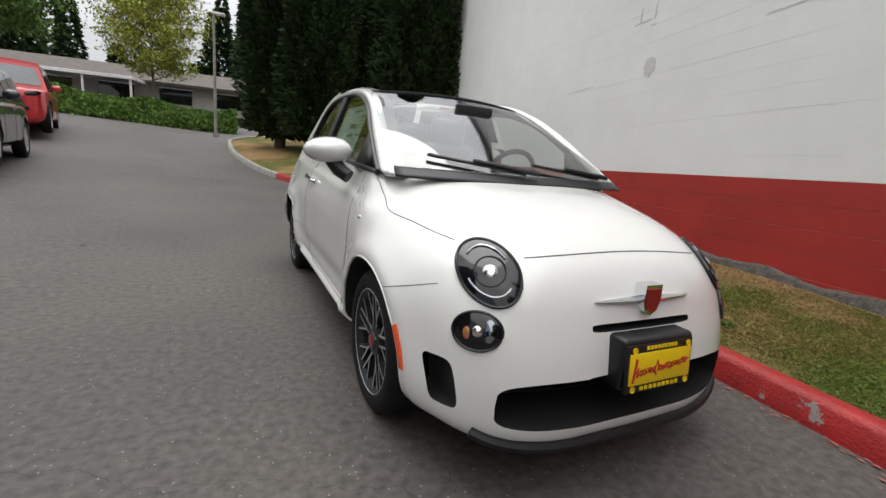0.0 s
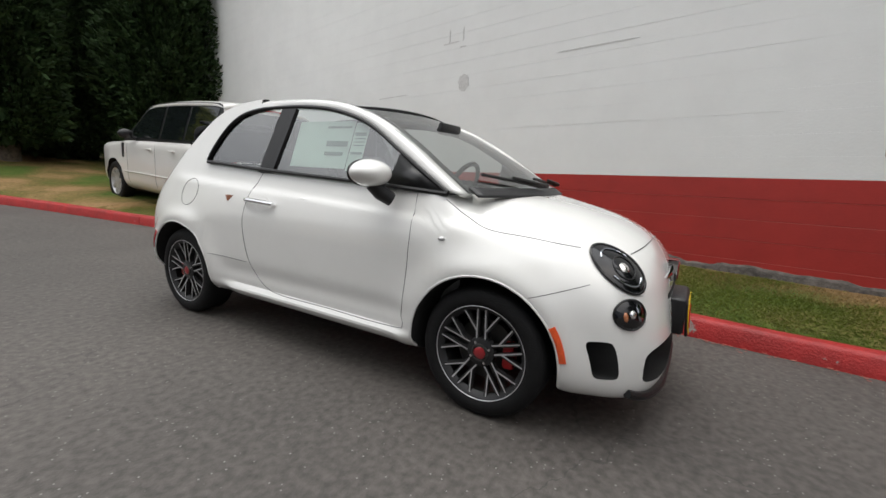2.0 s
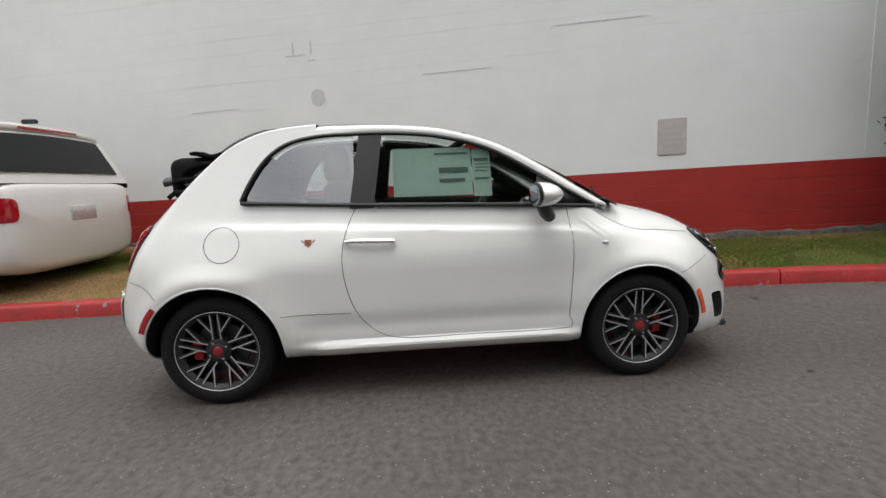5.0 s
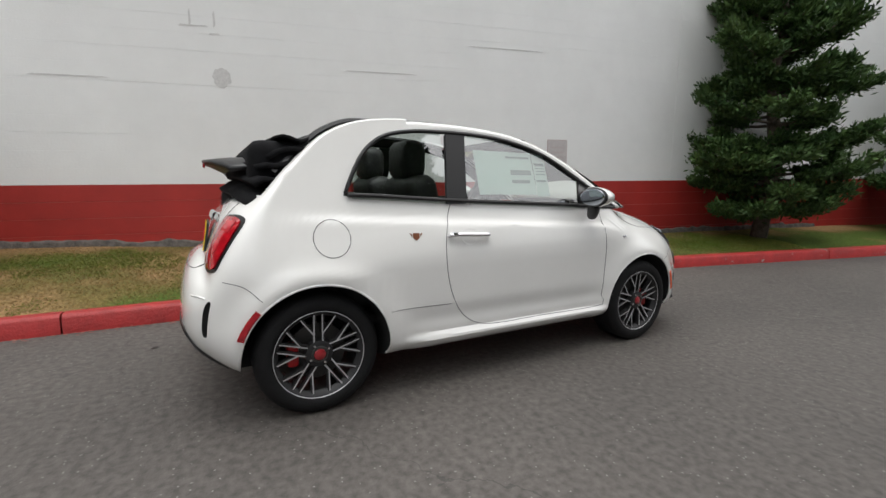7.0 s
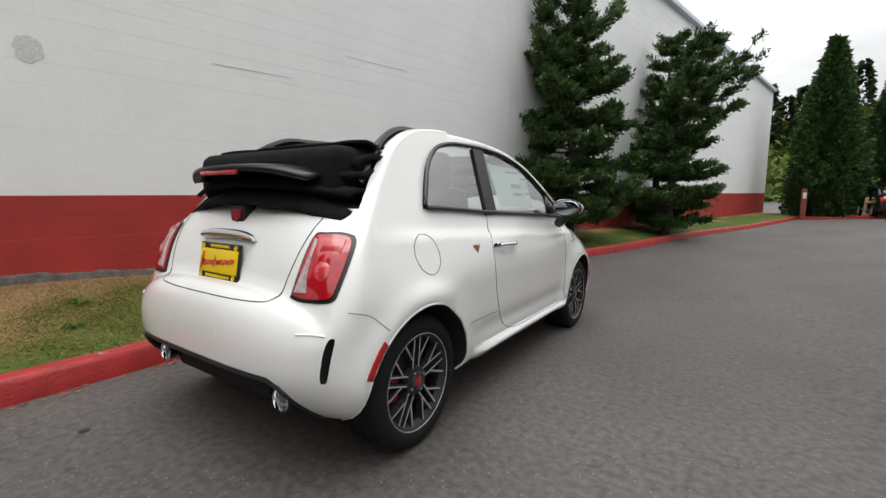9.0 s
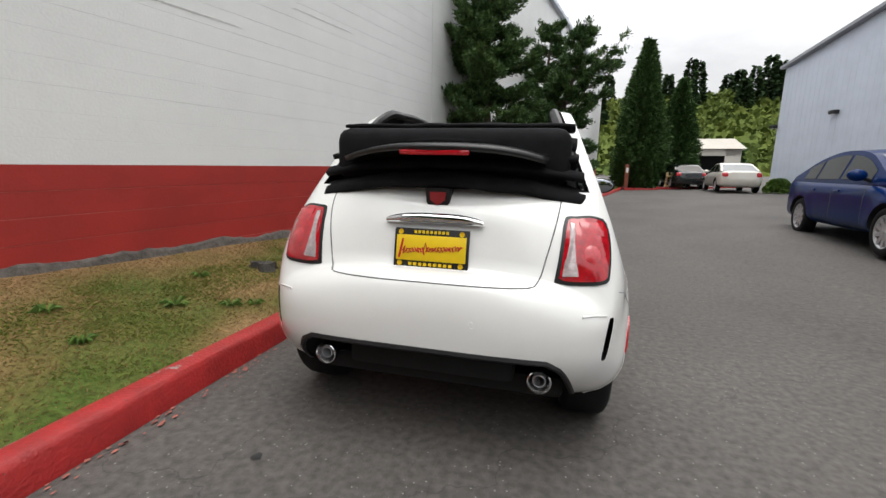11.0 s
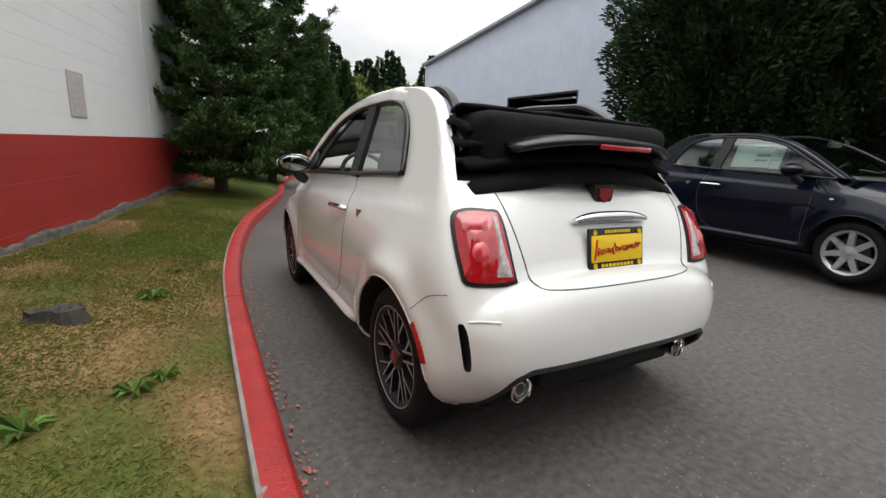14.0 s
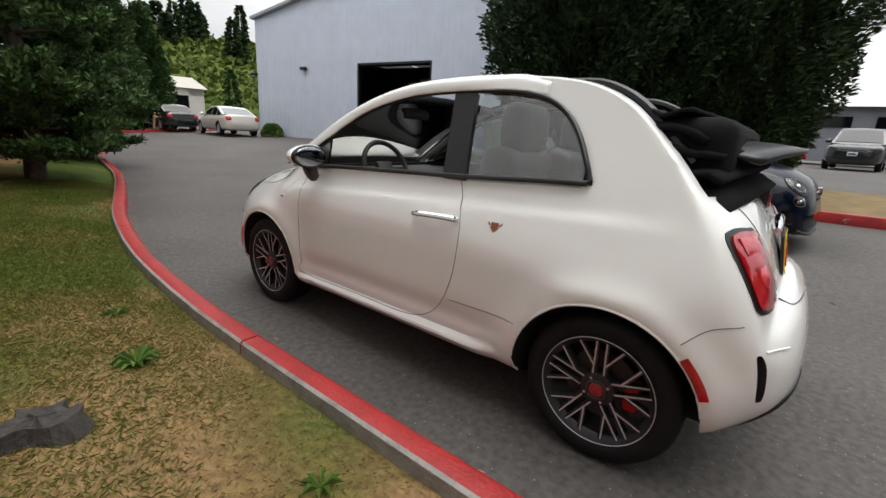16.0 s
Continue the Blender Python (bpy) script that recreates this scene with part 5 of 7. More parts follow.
    for x in (-0.30, 0.30):
        bm = bmesh.new()
        box(bm, x, 0.93, 0.93, 0.26, 0.11, 0.24, 0.05, seg=3)
        part("rear_headrest", bm, M_LEATHER, car)
    bm = bmesh.new()
    box(bm, 0, -0.50, 1.335, 0.24, 0.03, 0.07, 0.012)
    part("rear_view_mirror", bm, M_PLASTIC, car)
    sheet_part(car)
    if hero:
        # guide rails on the inner edge of the roof frames
        for s in (-1, 1):
            rib("roof_track", [(s * (WAIST(z) - 0.088), y, z) for y, z in resample(TRACK, 30)], 0.022, M_TRIM, car, "dark grey roof track", seg=8)
        roof_stack(car)
    else:
        # closed roof and rear glass
        vs = []
        for (y, z) in resample(TRACK + [(1.42, 1.06)], 60)[2:58]:
            for x in np.linspace(-1, 1, 15):
                vs.append(((cabin_x(y, z) - 0.05) * x, y + 0.05 * (1 - x * x) * smooth01(0.9, 1.4, y), z + 0.035 * (1 - x * x)))
        link_mesh("roof", raw(vs, grid_faces(56, 15)), paint, car)
    return car


def roof_stack(car):
    """The fabric roof rolled down behind the seats, in loose folds, with its spoiler."""
    st = new("folded_roof")
    st.parent = car
    tagged(st, "black fabric roof folded back in loose pleats")
    # each fold: (front y, front z, back y, back z, half-width, droop at sides)
    folds = [(1.06, 1.335, 1.30, 1.330, 0.555, 0.0), (0.98, 1.30, 1.42, 1.285, 0.565, 0.02), (1.02, 1.25, 1.47, 1.235, 0.575, 0.035), (1.08, 1.20, 1.49, 1.165, 0.60, 0.05), (1.10, 1.15, 1.52, 1.105, 0.61, 0.075)]
    for i, (y0, z0, y1, z1, w, droop) in enumerate(folds):
        vs = []
        nx, ny = 34, 9
        for a in np.linspace(-1, 1, nx):
            d = droop * abs(a) ** 2.2
            for k in np.linspace(0, 1, ny):
                y = y0 + (y1 - y0) * k - 0.10 * a * a * k * (0.25 if i == 0 else 1)
                z = z0 + (z1 - z0) * k - d + 0.012 * math.sin(9 * k + 2 * i) + 0.008 * noise.noise((a * 4, k * 4, i * 7.0))
                vs.append((w * a * (1 - 0.03 * k) * (0.86 + 0.14 * smooth01(0.1, 0.6, k)), y, z - (0.02 if k == 1 and i else 0)))
        ob = link_mesh("pleat", raw(vs, grid_faces(nx, ny)), M_FABRIC, st, angle=60)
        md = ob.modifiers.new("thick", "SOLIDIFY")
        md.thickness, md.offset = 0.022 if i else 0.014, 0
    # side gussets fill between the folds
    bm = bmesh.new()
    box(bm, 0, 1.21, 1.20, 1.06, 0.40, 0.24, 0.06, seg=3)
    part("pleat_core", bm, M_FABRIC, st)
    vs = []
    nx, ny = 30, 6
    for a in np.linspace(-1, 1, nx):
        for k in np.linspace(0, 1, ny):
            vs.append((0.435 * a, 1.30 + 0.30 * k - 0.12 * a * a, 1.225 - 0.015 * k - 0.045 * abs(a) ** 3 + 0.012 * math.sin(math.pi * k)))
    ob = link_mesh("roof_spoiler", raw(vs, grid_faces(nx, ny)), M_TRIM, st, "glossy black spoiler with a red lamp")
    ob.modifiers.new("thick", "SOLIDIFY").thickness = 0.022
    bm = bmesh.new()
    box(bm, 0, 1.594, 1.202, 0.285, 0.012, 0.020, 0.004)
    part("high_brake_lamp", bm, M_REDLENS, st, "red high-level brake lamp")
    return st


hero_car = hatchback("hatchback", pose(0, 0, 0), M_PAINT, "white hatchback with its black fabric roof folded open", True)


# ---- foliage ----
def sprays(pos, direction, length, width, rng, droop=0.25):
    """Small pointed leaf sprays, each an island of two crossing slivers bent at the middle."""
    n = len(pos)
    d = direction / np.linalg.norm(direction, axis=1, keepdims=True)
    r = rng.normal(size=(n, 3))
    u = np.cross(d, r)
    u /= np.linalg.norm(u, axis=1, keepdims=True) + 1e-9
    L, W = length * rng.uniform(0.6, 1.4, (n, 1)), width * rng.uniform(0.7, 1.3, (n, 1))
    mid = pos + d * L * 0.5
    tip = pos + d * L - np.array([0, 0, 1.0]) * L * droop
    v = np.stack([pos, mid + u * W, tip, mid - u * W], 1).reshape(-1, 3)
    idx = np.arange(n)[:, None] * 4
    f = np.concatenate([idx + [[0, 1, 2]], idx + [[0, 2, 3]]], 0)
    return v, f


def tri_mesh(v, f):
    me = bpy.data.meshes.new("foliage")
    me.vertices.add(len(v))
    me.vertices.foreach_set("co", np.asarray(v, np.float32).ravel())
    me.loops.add(len(f) * 3)
    me.loops.foreach_set("vertex_index", np.asarray(f, np.int32).ravel())
    me.polygons.add(len(f))
    me.polygons.foreach_set("loop_start", np.arange(0, len(f) * 3, 3, dtype=np.int32))
    me.polygons.foreach_set("loop_total", np.full(len(f), 3, np.int32))
    me.update()
    me.validate()
    return me


def column_crown(height, radius, n, seed, low=0.6, lumps=14, point=1.3, leaf=0.16):
    """A dense conifer crown: sprays over a lumpy tapering column, thicker towards its skin."""
    rng = np.random.default_rng(seed)
    t = rng.uniform(0, 1, n) ** 1.15
    a = rng.uniform(0, 2 * np.pi, n)
    prof = np.clip(np.minimum((1 - t) ** (1 / point) * 1.15, 0.75 + 1.2 * t), 0.02, 1)
    lump = 1 + 0.16 * np.sin(3 * a + 9 * t + seed) + 0.12 * np.sin(7 * a - 23 * t + 2 * seed) + 0.10 * np.sin(13 * a + 41 * t)
    depth = 1 - np.abs(rng.normal(0, 0.13, n))
    r = radius * prof * lump * np.clip(depth, 0.3, 1.08)
    pos = np.stack([r * np.cos(a), r * np.sin(a), low + t * (height - low)], 1)
    out = np.stack([np.cos(a), np.sin(a), rng.uniform(0.1, 1.1, n)], 1) + rng.normal(0, 0.35, (n, 3))
    skin = sprays(pos, out, leaf, leaf * 0.17, rng, 0.15)
    # shorter twigs fill the inside
    m = n // 4
    inner = pos[:m] * np.array([1, 1, 1]) * np.concatenate([np.repeat(rng.uniform(0.25, 0.8, (m, 1)), 2, 1), np.ones((m, 1))], 1)
    fill = sprays(inner, rng.normal(0, 1, (m, 3)), leaf * 1.6, leaf * 0.6, rng, 0.1)
    return tri_mesh(np.concatenate([skin[0], fill[0]]), np.concatenate([skin[1], fill[1] + len(skin[0])]))


def tapered_trunk(bm, pts, r0, r1, seg=9):
    tube(bm, pts, list(np.linspace(r0, r1, len(pts))), seg)


def column_tree(name, x, y, z, height, radius, n, seed, material, label, low=0.6, leaf=0.16, point=1.3):
    t = thing(name, pose(x, y, z, 0, 0, 37 * seed), label, "tree")
    bm = bmesh.new()
    tapered_trunk(bm, [(0.03 * math.sin(i), 0.03 * math.cos(i * 1.7), -0.2 + height * 0.9 * i / 8) for i in range(9)], radius * 0.16, 0.02)
    for k in range(5):
        a = 2 * math.pi * k / 5 + seed
        tapered_trunk(bm, [(0.05 * math.cos(a), 0.05 * math.sin(a), low * 0.5), (0.4 * radius * math.cos(a), 0.4 * radius * math.sin(a), low + 0.4), (0.7 * radius * math.cos(a), 0.7 * radius * math.sin(a), low + 1.2)], 0.05, 0.015, 6)
    part("trunk", bm, M_BARK, t)
    link_mesh("crown", column_crown(height, radius, n, seed, low, leaf=leaf, point=point), material, t, smooth=False)
    return t


def pine_tree(name, x, y, z, height, spread, seed, label, lean=0.0, whorls=17, reach=(), skirt=0.95):
    """An open mountain pine: whorls of upturned limbs, each fanning into twigs with dense tufted pads."""
    rng = np.random.default_rng(seed)
    t = thing(name, pose(x, y, z), label, "tree")
    bm = bmesh.new()
    axis = lambda h: np.array([lean * (h / height) ** 2 + 0.05 * math.sin(h * 2.1 + seed), 0.05 * math.cos(h * 2.9), h])
    tapered_trunk(bm, [tuple(axis(-0.2 + (height + 0.1) * i / 11)) for i in range(12)], 0.13, 0.02)
    P, D = [], []

    def limb(h, a, ln, up):
        base = axis(h)
        d, sd = np.array([math.cos(a), math.sin(a), 0]), np.array([-math.sin(a), math.cos(a), 0])
        bend = rng.uniform(-0.25, 0.25) * ln
        at = lambda k: base + d * ln * k + sd * bend * k * k + np.array([0, 0, up * ln * (k * k * 1.25 - 0.25 * k)])
        tapered_trunk(bm, [tuple(at(k)) for k in np.linspace(0, 1, 6)], 0.030, 0.007, 5)
        for q in range(int(5 + 8 * ln)):
            k = rng.uniform(0.22, 1.0) ** 0.8
            side = rng.choice((-1, 1)) * rng.uniform(0.4, 1.2)
            way = d * math.cos(side) + sd * math.sin(side) + np.array([0, 0, rng.uniform(0.05, 0.5)])
            tw = (0.16 + 0.34 * ln * (1.05 - k)) * rng.uniform(0.6, 1.2)
            if k > 0.9:
                way, tw = d + np.array([0, 0, 0.35 + up]), 0.2
            m = int(60 + 230 * tw)
            u = rng.uniform(0.0, 1.0, (m, 1))
            puff = 0.040 + 0.022 * np.sin(np.pi * u)
            P.append(at(k) + way * tw * u + rng.normal(0, 1, (m, 3)) * puff * np.array([1, 1, 0.62]))
            D.append(way * 0.8 + np.array([0, 0, 0.45]) + rng.normal(0, 0.6, (m, 3)))

    for w in range(whorls):
        f = (w + 0.35 * rng.uniform(-1, 1)) / (whorls - 1)
        h = 0.32 + (height - 0.45) * min(max(f, 0), 1) ** 1.05
        wide = spread * (skirt + 0.12 * math.sin(2.3 * w + seed)) * min(1.0, 1.28 - f) * (0.72 + 0.28 * smooth01(0.0, 0.12, f))
        n = 7 if f < 0.35 else 6 if f < 0.75 else 4
        turn = rng.uniform(0, 6.28)
        for i in range(n):
            limb(h + rng.uniform(-0.1, 0.1), turn + 2 * math.pi * i / n + rng.uniform(-0.35, 0.35), max(wide * rng.uniform(0.55, 1.15), 0.16), rng.uniform(0.02, 0.28) + 0.5 * f * f)
    for h, a, ln, up in reach:
        limb(h, radians(a), ln, up)
    part("trunk", bm, M_BARK, t)
    link_mesh("crown", tri_mesh(*sprays(np.concatenate(P), np.concatenate(D), 0.085, 0.016, rng, 0.0)), M_PINE, t, smooth=False)
    return t


def leafy_tree(name, x, y, z, height, radius, trunk_h, n, seed, material, label, leaf=0.22):
    rng = np.random.default_rng(seed)
    t = thing(name, pose(x, y, z), label, "tree")
    bm = bmesh.new()
    tapered_trunk(bm, [(0, 0, -0.3), (0.03, 0, trunk_h * 0.5), (0, 0.04, trunk_h), (0.05, 0, height * 0.8)], 0.14, 0.02)
    P, D = [], []
    for i in range(46):
        a, h = 2.4 * i, trunk_h + (height - trunk_h) * (i / 46) ** 0.9
        prof = math.sin(math.pi * (0.18 + 0.80 * (h - trunk_h) / (height - trunk_h))) ** 0.8
        ln = radius * prof * rng.uniform(0.6, 1.1)
        e = np.array([ln * math.cos(a), ln * math.sin(a), h + 0.35 * ln])
        tapered_trunk(bm, [(0, 0, h - 0.2), tuple(e * 0.5 + np.array([0, 0, h * 0.5 - 0.1])), tuple(e)], 0.035, 0.008, 5)
        m = n // 46
        k = rng.uniform(0.3, 1.0, (m, 1))
        P.append(np.array([0, 0, h]) * (1 - k) + e * k + rng.normal(0, 0.28 * radius / 2.5, (m, 3)) * np.array([1, 1, 0.55]))
        D.append(rng.normal(0, 1, (m, 3)))
    part("trunk", bm, M_BARK, t)
    link_mesh("crown", tri_mesh(*sprays(np.concatenate(P), np.concatenate(D), leaf, leaf * 0.36, rng, 0.2)), material, t, smooth=False)
    return t


# dark conifers on the grass island behind the parked vehicles
for i, (x, y, h, r) in enumerate(((0.40, 14.1, 12.5, 1.25), (1.45, 12.7, 12.0, 1.25), (2.9, 14.0, 12.5, 1.55), (4.75, 12.0, 12.0, 1.55))):
    column_tree("conifer", x, y, verge(x, y) - 0.05, h, r, 56000, i + 1, M_CEDAR, "tall dark green columnar conifer on the grass", low=0.6 if i < 2 else 0.2, leaf=0.19, point=2.2)
# big dark cedars behind the navy car
for i, (x, y, h, r) in enumerate(((-8.1, -2.9, 11.0, 1.8), (-9.4, -1.2, 11.5, 2.0), (-9.9, 0.35, 10.5, 1.55))):
    column_tree("cedar", x, y, lie(x, y) + 0.05, h, r, 80000, i + 11, M_CEDAR, "broad dark green cedar behind the kerb", low=0.5 if i else 1.1, leaf=0.15, point=2.4)
# pines by the red wall
pine_tree("pine", 1.04, -6.6, verge(1.04, -6.6), 5.6, 1.22, 21, "shaggy green pine in front of the red wall", 0.25, 17, ((2.55, -100, 1.75, 0.12), (3.0, -70, 1.5, 0.3), (2.75, 100, 1.45, 0.16), (3.4, 80, 1.2, 0.35), (4.3, -120, 1.2, 0.6), (4.6, 150, 1.0, 0.7)))
pine_tree("pine", -0.35, -10.3, verge(-0.35, -10.3), 4.9, 1.25, 22, "leaning green pine by the red kerb", -0.7, 13, ((3.3, 200, 1.5, 0.75), (3.6, 160, 1.2, 0.8), (2.8, 185, 1.3, 0.5)), 0.95)
pine_tree("pine", 0.15, -11.8, verge(0.15, -11.8), 5.4, 1.1, 23, "green pine beside the white wall", -0.3, 14, ((4.2, 190, 1.2, 0.8), (3.6, 170, 1.2, 0.6)), 0.85)
# clipped cypress columns at the far bend
for i, (x, y, h, r) in enumerate(((-5.6, -27.6, 9.0, 1.55), (-8.7, -31.5, 7.2, 1.35), (-6.9, -33.0, 7.4, 1.3))):
    column_tree("cypress", x, y, lie(x, y), h, r, 22000, i + 31, M_CYPRESS, "dense green clipped cypress at the bend", low=0.15, leaf=0.24, point=1.5)

# ---- far uphill side: hedge bank, street trees, low building, forest ----
leafy_tree("street_tree", -5.0, 27.5, lie(-5, 27.5) + 0.8, 7.0, 2.9, 1.5, 26000, 41, M_MAPLE, "yellow-green young street tree above the hedge", 0.13)
leafy_tree("street_tree", -13.5, 33.0, lie(-13.5, 33) + 1.0, 8.8, 4.2, 2.6, 30000, 42, M_GREENLEAF, "broad green street tree behind the low building", 0.18)


def stuff_cloud(name, pos, direction, size, seed, material, label, category):
    rng = np.random.default_rng(seed)
    ob = link_mesh(name, tri_mesh(*sprays(pos, direction, size, size * 0.35, rng, 0.2)), material, None, smooth=False)
    return tagged(ob, label, category, kind="stuff")


def bank(n, seed, x0, x1, y0, y1, z0, z1, fn):
    rng = np.random.default_rng(seed)
    a, b = rng.uniform(0, 1, n), rng.uniform(0, 1, n)
    x, y = x0 + (x1 - x0) * a, y0 + (y1 - y0) * b
    z = np.array([fn(p, q) for p, q in zip(x, y)]) + (z0 + (z1 - z0) * np.sin(np.pi * b)) * (1 + 0.25 * np.sin(x * 1.7) * np.sin(y * 2.1))
    return np.stack([x, y, z], 1), rng.normal(0, 1, (n, 3)) + np.array([0, 0, 0.8])


p, d = bank(36000, 51, -11.5, -0.9, 21.5, 25.5, 0.05, 0.85, lie)
stuff_cloud("hedge", p, d, 0.17, 52, M_HEDGE, "low spreading green hedge along the upper road", "hedge")


def forest(name, seed, n_trees, place, hmin, hmax, material, label, per=520, size=0.9):
    rng = np.random.default_rng(seed)
    P, D = [], []
    for _ in range(n_trees):
        x, y, z = place(rng)
        h = rng.uniform(hmin, hmax)
        r = h * rng.uniform(0.13, 0.24)
        t = rng.uniform(0, 1, per) ** 1.2
        a = rng.uniform(0, 2 * np.pi, per)
        rr = r * ((1 - t) ** 0.8 + 0.03) * np.clip(1 - np.abs(rng.normal(0, 0.25, per)), 0.1, 1.1)
        P.append(np.stack([x + rr * np.cos(a), y + rr * np.sin(a), z + t * h], 1))
        D.append(np.stack([np.cos(a), np.sin(a), rng.uniform(-0.3, 0.7, per)], 1))
    return stuff_cloud(name, np.concatenate(P), np.concatenate(D), size, seed, material, label, "trees")


def upper_wood(r):
    """Tall conifers but for an open stretch behind the yellow street tree."""
    while True:
        x, y = r.uniform(-60, 22), r.uniform(62, 84)
        if not -0.20 < (x + 1.3) / (y + 2.8) < -0.035:
            return x, y, lie(x, y)


forest("forest", 61, 46, upper_wood, 13, 22, M_FARTREE, "dark conifer forest behind the low building", 1500, 0.75)
forest("forest", 62, 9, lambda r: ((lambda x, y: (x, y, lie(x, y)))(r.uniform(-17, -4), r.uniform(66, 80))), 6, 9, M_FARTREE, "low dark trees behind the low building", 900, 0.75)

# ---- far downhill side: brushy hillside with trees ----
hx, hy = np.linspace(-130, 40, 60), np.linspace(-190, -62, 44)


def hill(x, y):
    s = smooth01(-66, -130, y)
    side = smooth01(15, -25, x)
    return LIE(y) + 19 * s * (0.55 + 0.45 * side) + 1.6 * noise.noise((x * 0.05, y * 0.05, 0)) * s


hob = link_mesh("hillside", raw(heights(hx, hy, hill, 0.3), grid_faces(len(hx), len(hy))), M_HILL)
tagged(hob, "bright green brushy hillside", "hillside", kind="structure")
rng = np.random.default_rng(71)
px, py = rng.uniform(-110, 25, 15000), rng.uniform(-140, -64, 15000)
stuff_cloud("brush", np.stack([px, py, [hill(a, b) + rng.uniform(0, 1.2) for a, b in zip(px, py)]], 1), rng.normal(0, 1, (15000, 3)) + np.array([0, 0, 0.7]), 1.5, 72, M_HILL, "yellow-green brush covering the hillside", "brush")
forest("hill_trees", 73, 44, lambda r: ((lambda x, y: (x, y, hill(x, y) - 1))(r.uniform(-120, 20), r.uniform(-135, -104))), 7, 12, M_FARTREE, "dark trees along the hilltop", 700, 1.1)
forest("hill_trees", 74, 7, lambda r: ((lambda x, y: (x, y, hill(x, y) - 1))(r.uniform(-40, 18), r.uniform(-92, -66))), 5, 9, M_CYPRESS, "green trees at the foot of the hillside", 700, 0.8)


# ---- metal-clad garage across the lane ----
def garage():
    a, b = Vector((-10.9, -22.0)), Vector((-12.75, -10.0))
    d = (b - a).normalized()
    turn = math.atan2(d.y, d.x)
    g = thing("garage_building", Matrix.Translation((a.x, a.y, 0.45)) @ Matrix.Rotation(turn, 4, "Z"), "pale blue-grey metal-clad garage with an open door", "building")
    L, H = 18.2, 6.05
    door0, door1, dtop = 6.98, 11.03, 3.72
    eave = lambda u: H + 0.0 * u
    rise = 0.183
    def slab(u0, u1, z0, z1, name="wall_panel"):
        # one pressed sheet with narrow standing ribs every 0.3 m
        us, ds = [u0], [0.02]
        u = math.ceil((u0 + 0.03) / 0.3) * 0.3
        while u < u1 - 0.03:
            us += [u - 0.022, u - 0.012, u + 0.012, u + 0.022]
            ds += [0.02, 0.011, 0.011, 0.02]
            u += 0.3
        us.append(u1)
        ds.append(0.02)
        vs = [(a, b, z) for a, b in zip(us, ds) for z in (z0, z1)]
        ob = link_mesh(name, raw(vs, grid_faces(len(us), 2)), M_METAL, g, smooth=False)
        ob.modifiers.new("thick", "SOLIDIFY").thickness = 0.08
    slab(0, door0, -0.4, H)
    slab(door0, door1, dtop, H)
    slab(door1, L, -0.4, H)
    bm = bmesh.new()
    box(bm, -0.02, 9.0, H / 2 - 0.2, 0.14, 18.0, H + 0.2)
    part("end_wall", bm, M_METAL, g, smooth=False)
    bm = bmesh.new()
    box(bm, L - 0.08, 9.1, H / 2 - 0.2, 0.14, 17.8, H + 0.2)
    part("end_wall", bm, M_METAL, g, smooth=False)
    # gable above the eaves, rising to the ridge and falling again
    R = 14.0
    bm = bmesh.new()
    outline = [(0, H), (R, H + rise * R), (2 * R, H), (L, H)] if L > 2 * R else [(0, H), (R, H + rise * R), (L, H + rise * (2 * R - L)), (L, H)]
    fr = [bm.verts.new((u, 0.02, z)) for u, z in outline]
    bk = [bm.verts.new((u, 0.14, z)) for u, z in outline]
    bm.faces.new(fr)
    bm.faces.new(bk[::-1])
    for q in range(len(fr)):
        bm.faces.new((fr[q], bk[q], bk[(q + 1) % len(fr)], fr[(q + 1) % len(fr)]))
    part("gable", bm, M_METAL, g, smooth=False)
    bm = bmesh.new()
    for (u0, z0), (u1, z1) in (((-0.15, H - 0.03), (R, H + rise * R)), ((R, H + rise * R), (L + 0.1, H + rise * (2 * R - L) - 0.02))):
        c = ((u0 + u1) / 2, 8.9, (z0 + z1) / 2 + 0.08)
        an = math.atan2(z1 - z0, u1 - u0)
        box(bm, 0, 0, 0, math.hypot(u1 - u0, z1 - z0), 18.3, 0.13, m=Matrix.Translation(c) @ Matrix.Rotation(-an, 4, "Y"))
    part("roof", bm, mat("grey_eave", (0.30, 0.31, 0.33), 0.5, 0.2, 0.05, 3), g, smooth=False)
    # workshop shell behind the opening, its dimness painted as near-black surfaces
    mid = (door0 + door1) / 2
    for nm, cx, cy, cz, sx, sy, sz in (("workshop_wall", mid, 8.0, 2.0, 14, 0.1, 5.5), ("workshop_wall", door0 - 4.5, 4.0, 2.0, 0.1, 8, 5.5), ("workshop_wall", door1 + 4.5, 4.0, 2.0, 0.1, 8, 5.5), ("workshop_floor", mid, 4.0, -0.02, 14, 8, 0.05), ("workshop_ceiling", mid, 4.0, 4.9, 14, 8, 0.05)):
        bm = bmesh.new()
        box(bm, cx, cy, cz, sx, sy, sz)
        part(nm, bm, M_ROOMSHADE, g, smooth=False)
    for cx, w in ((door0 + 0.04, 0.10), (door1 - 0.04, 0.10)):
        bm = bmesh.new()
        box(bm, cx, 0.05, dtop / 2 - 0.2, w, 0.2, dtop + 0.4, 0.01)
        part("door_jamb", bm, M_TRIM, g, smooth=False)
    bm = bmesh.new()
    box(bm, (door0 + door1) / 2, 0.05, dtop - 0.04, door1 - door0, 0.18, 0.10, 0.01)
    part("door_head", bm, M_TRIM, g, smooth=False)
    # shelves and boxes seen inside
    rngl = random.Random(5)
    m_box = mat("cardboard", (0.26, 0.17, 0.08), 0.8, 0, 0.2, 6)
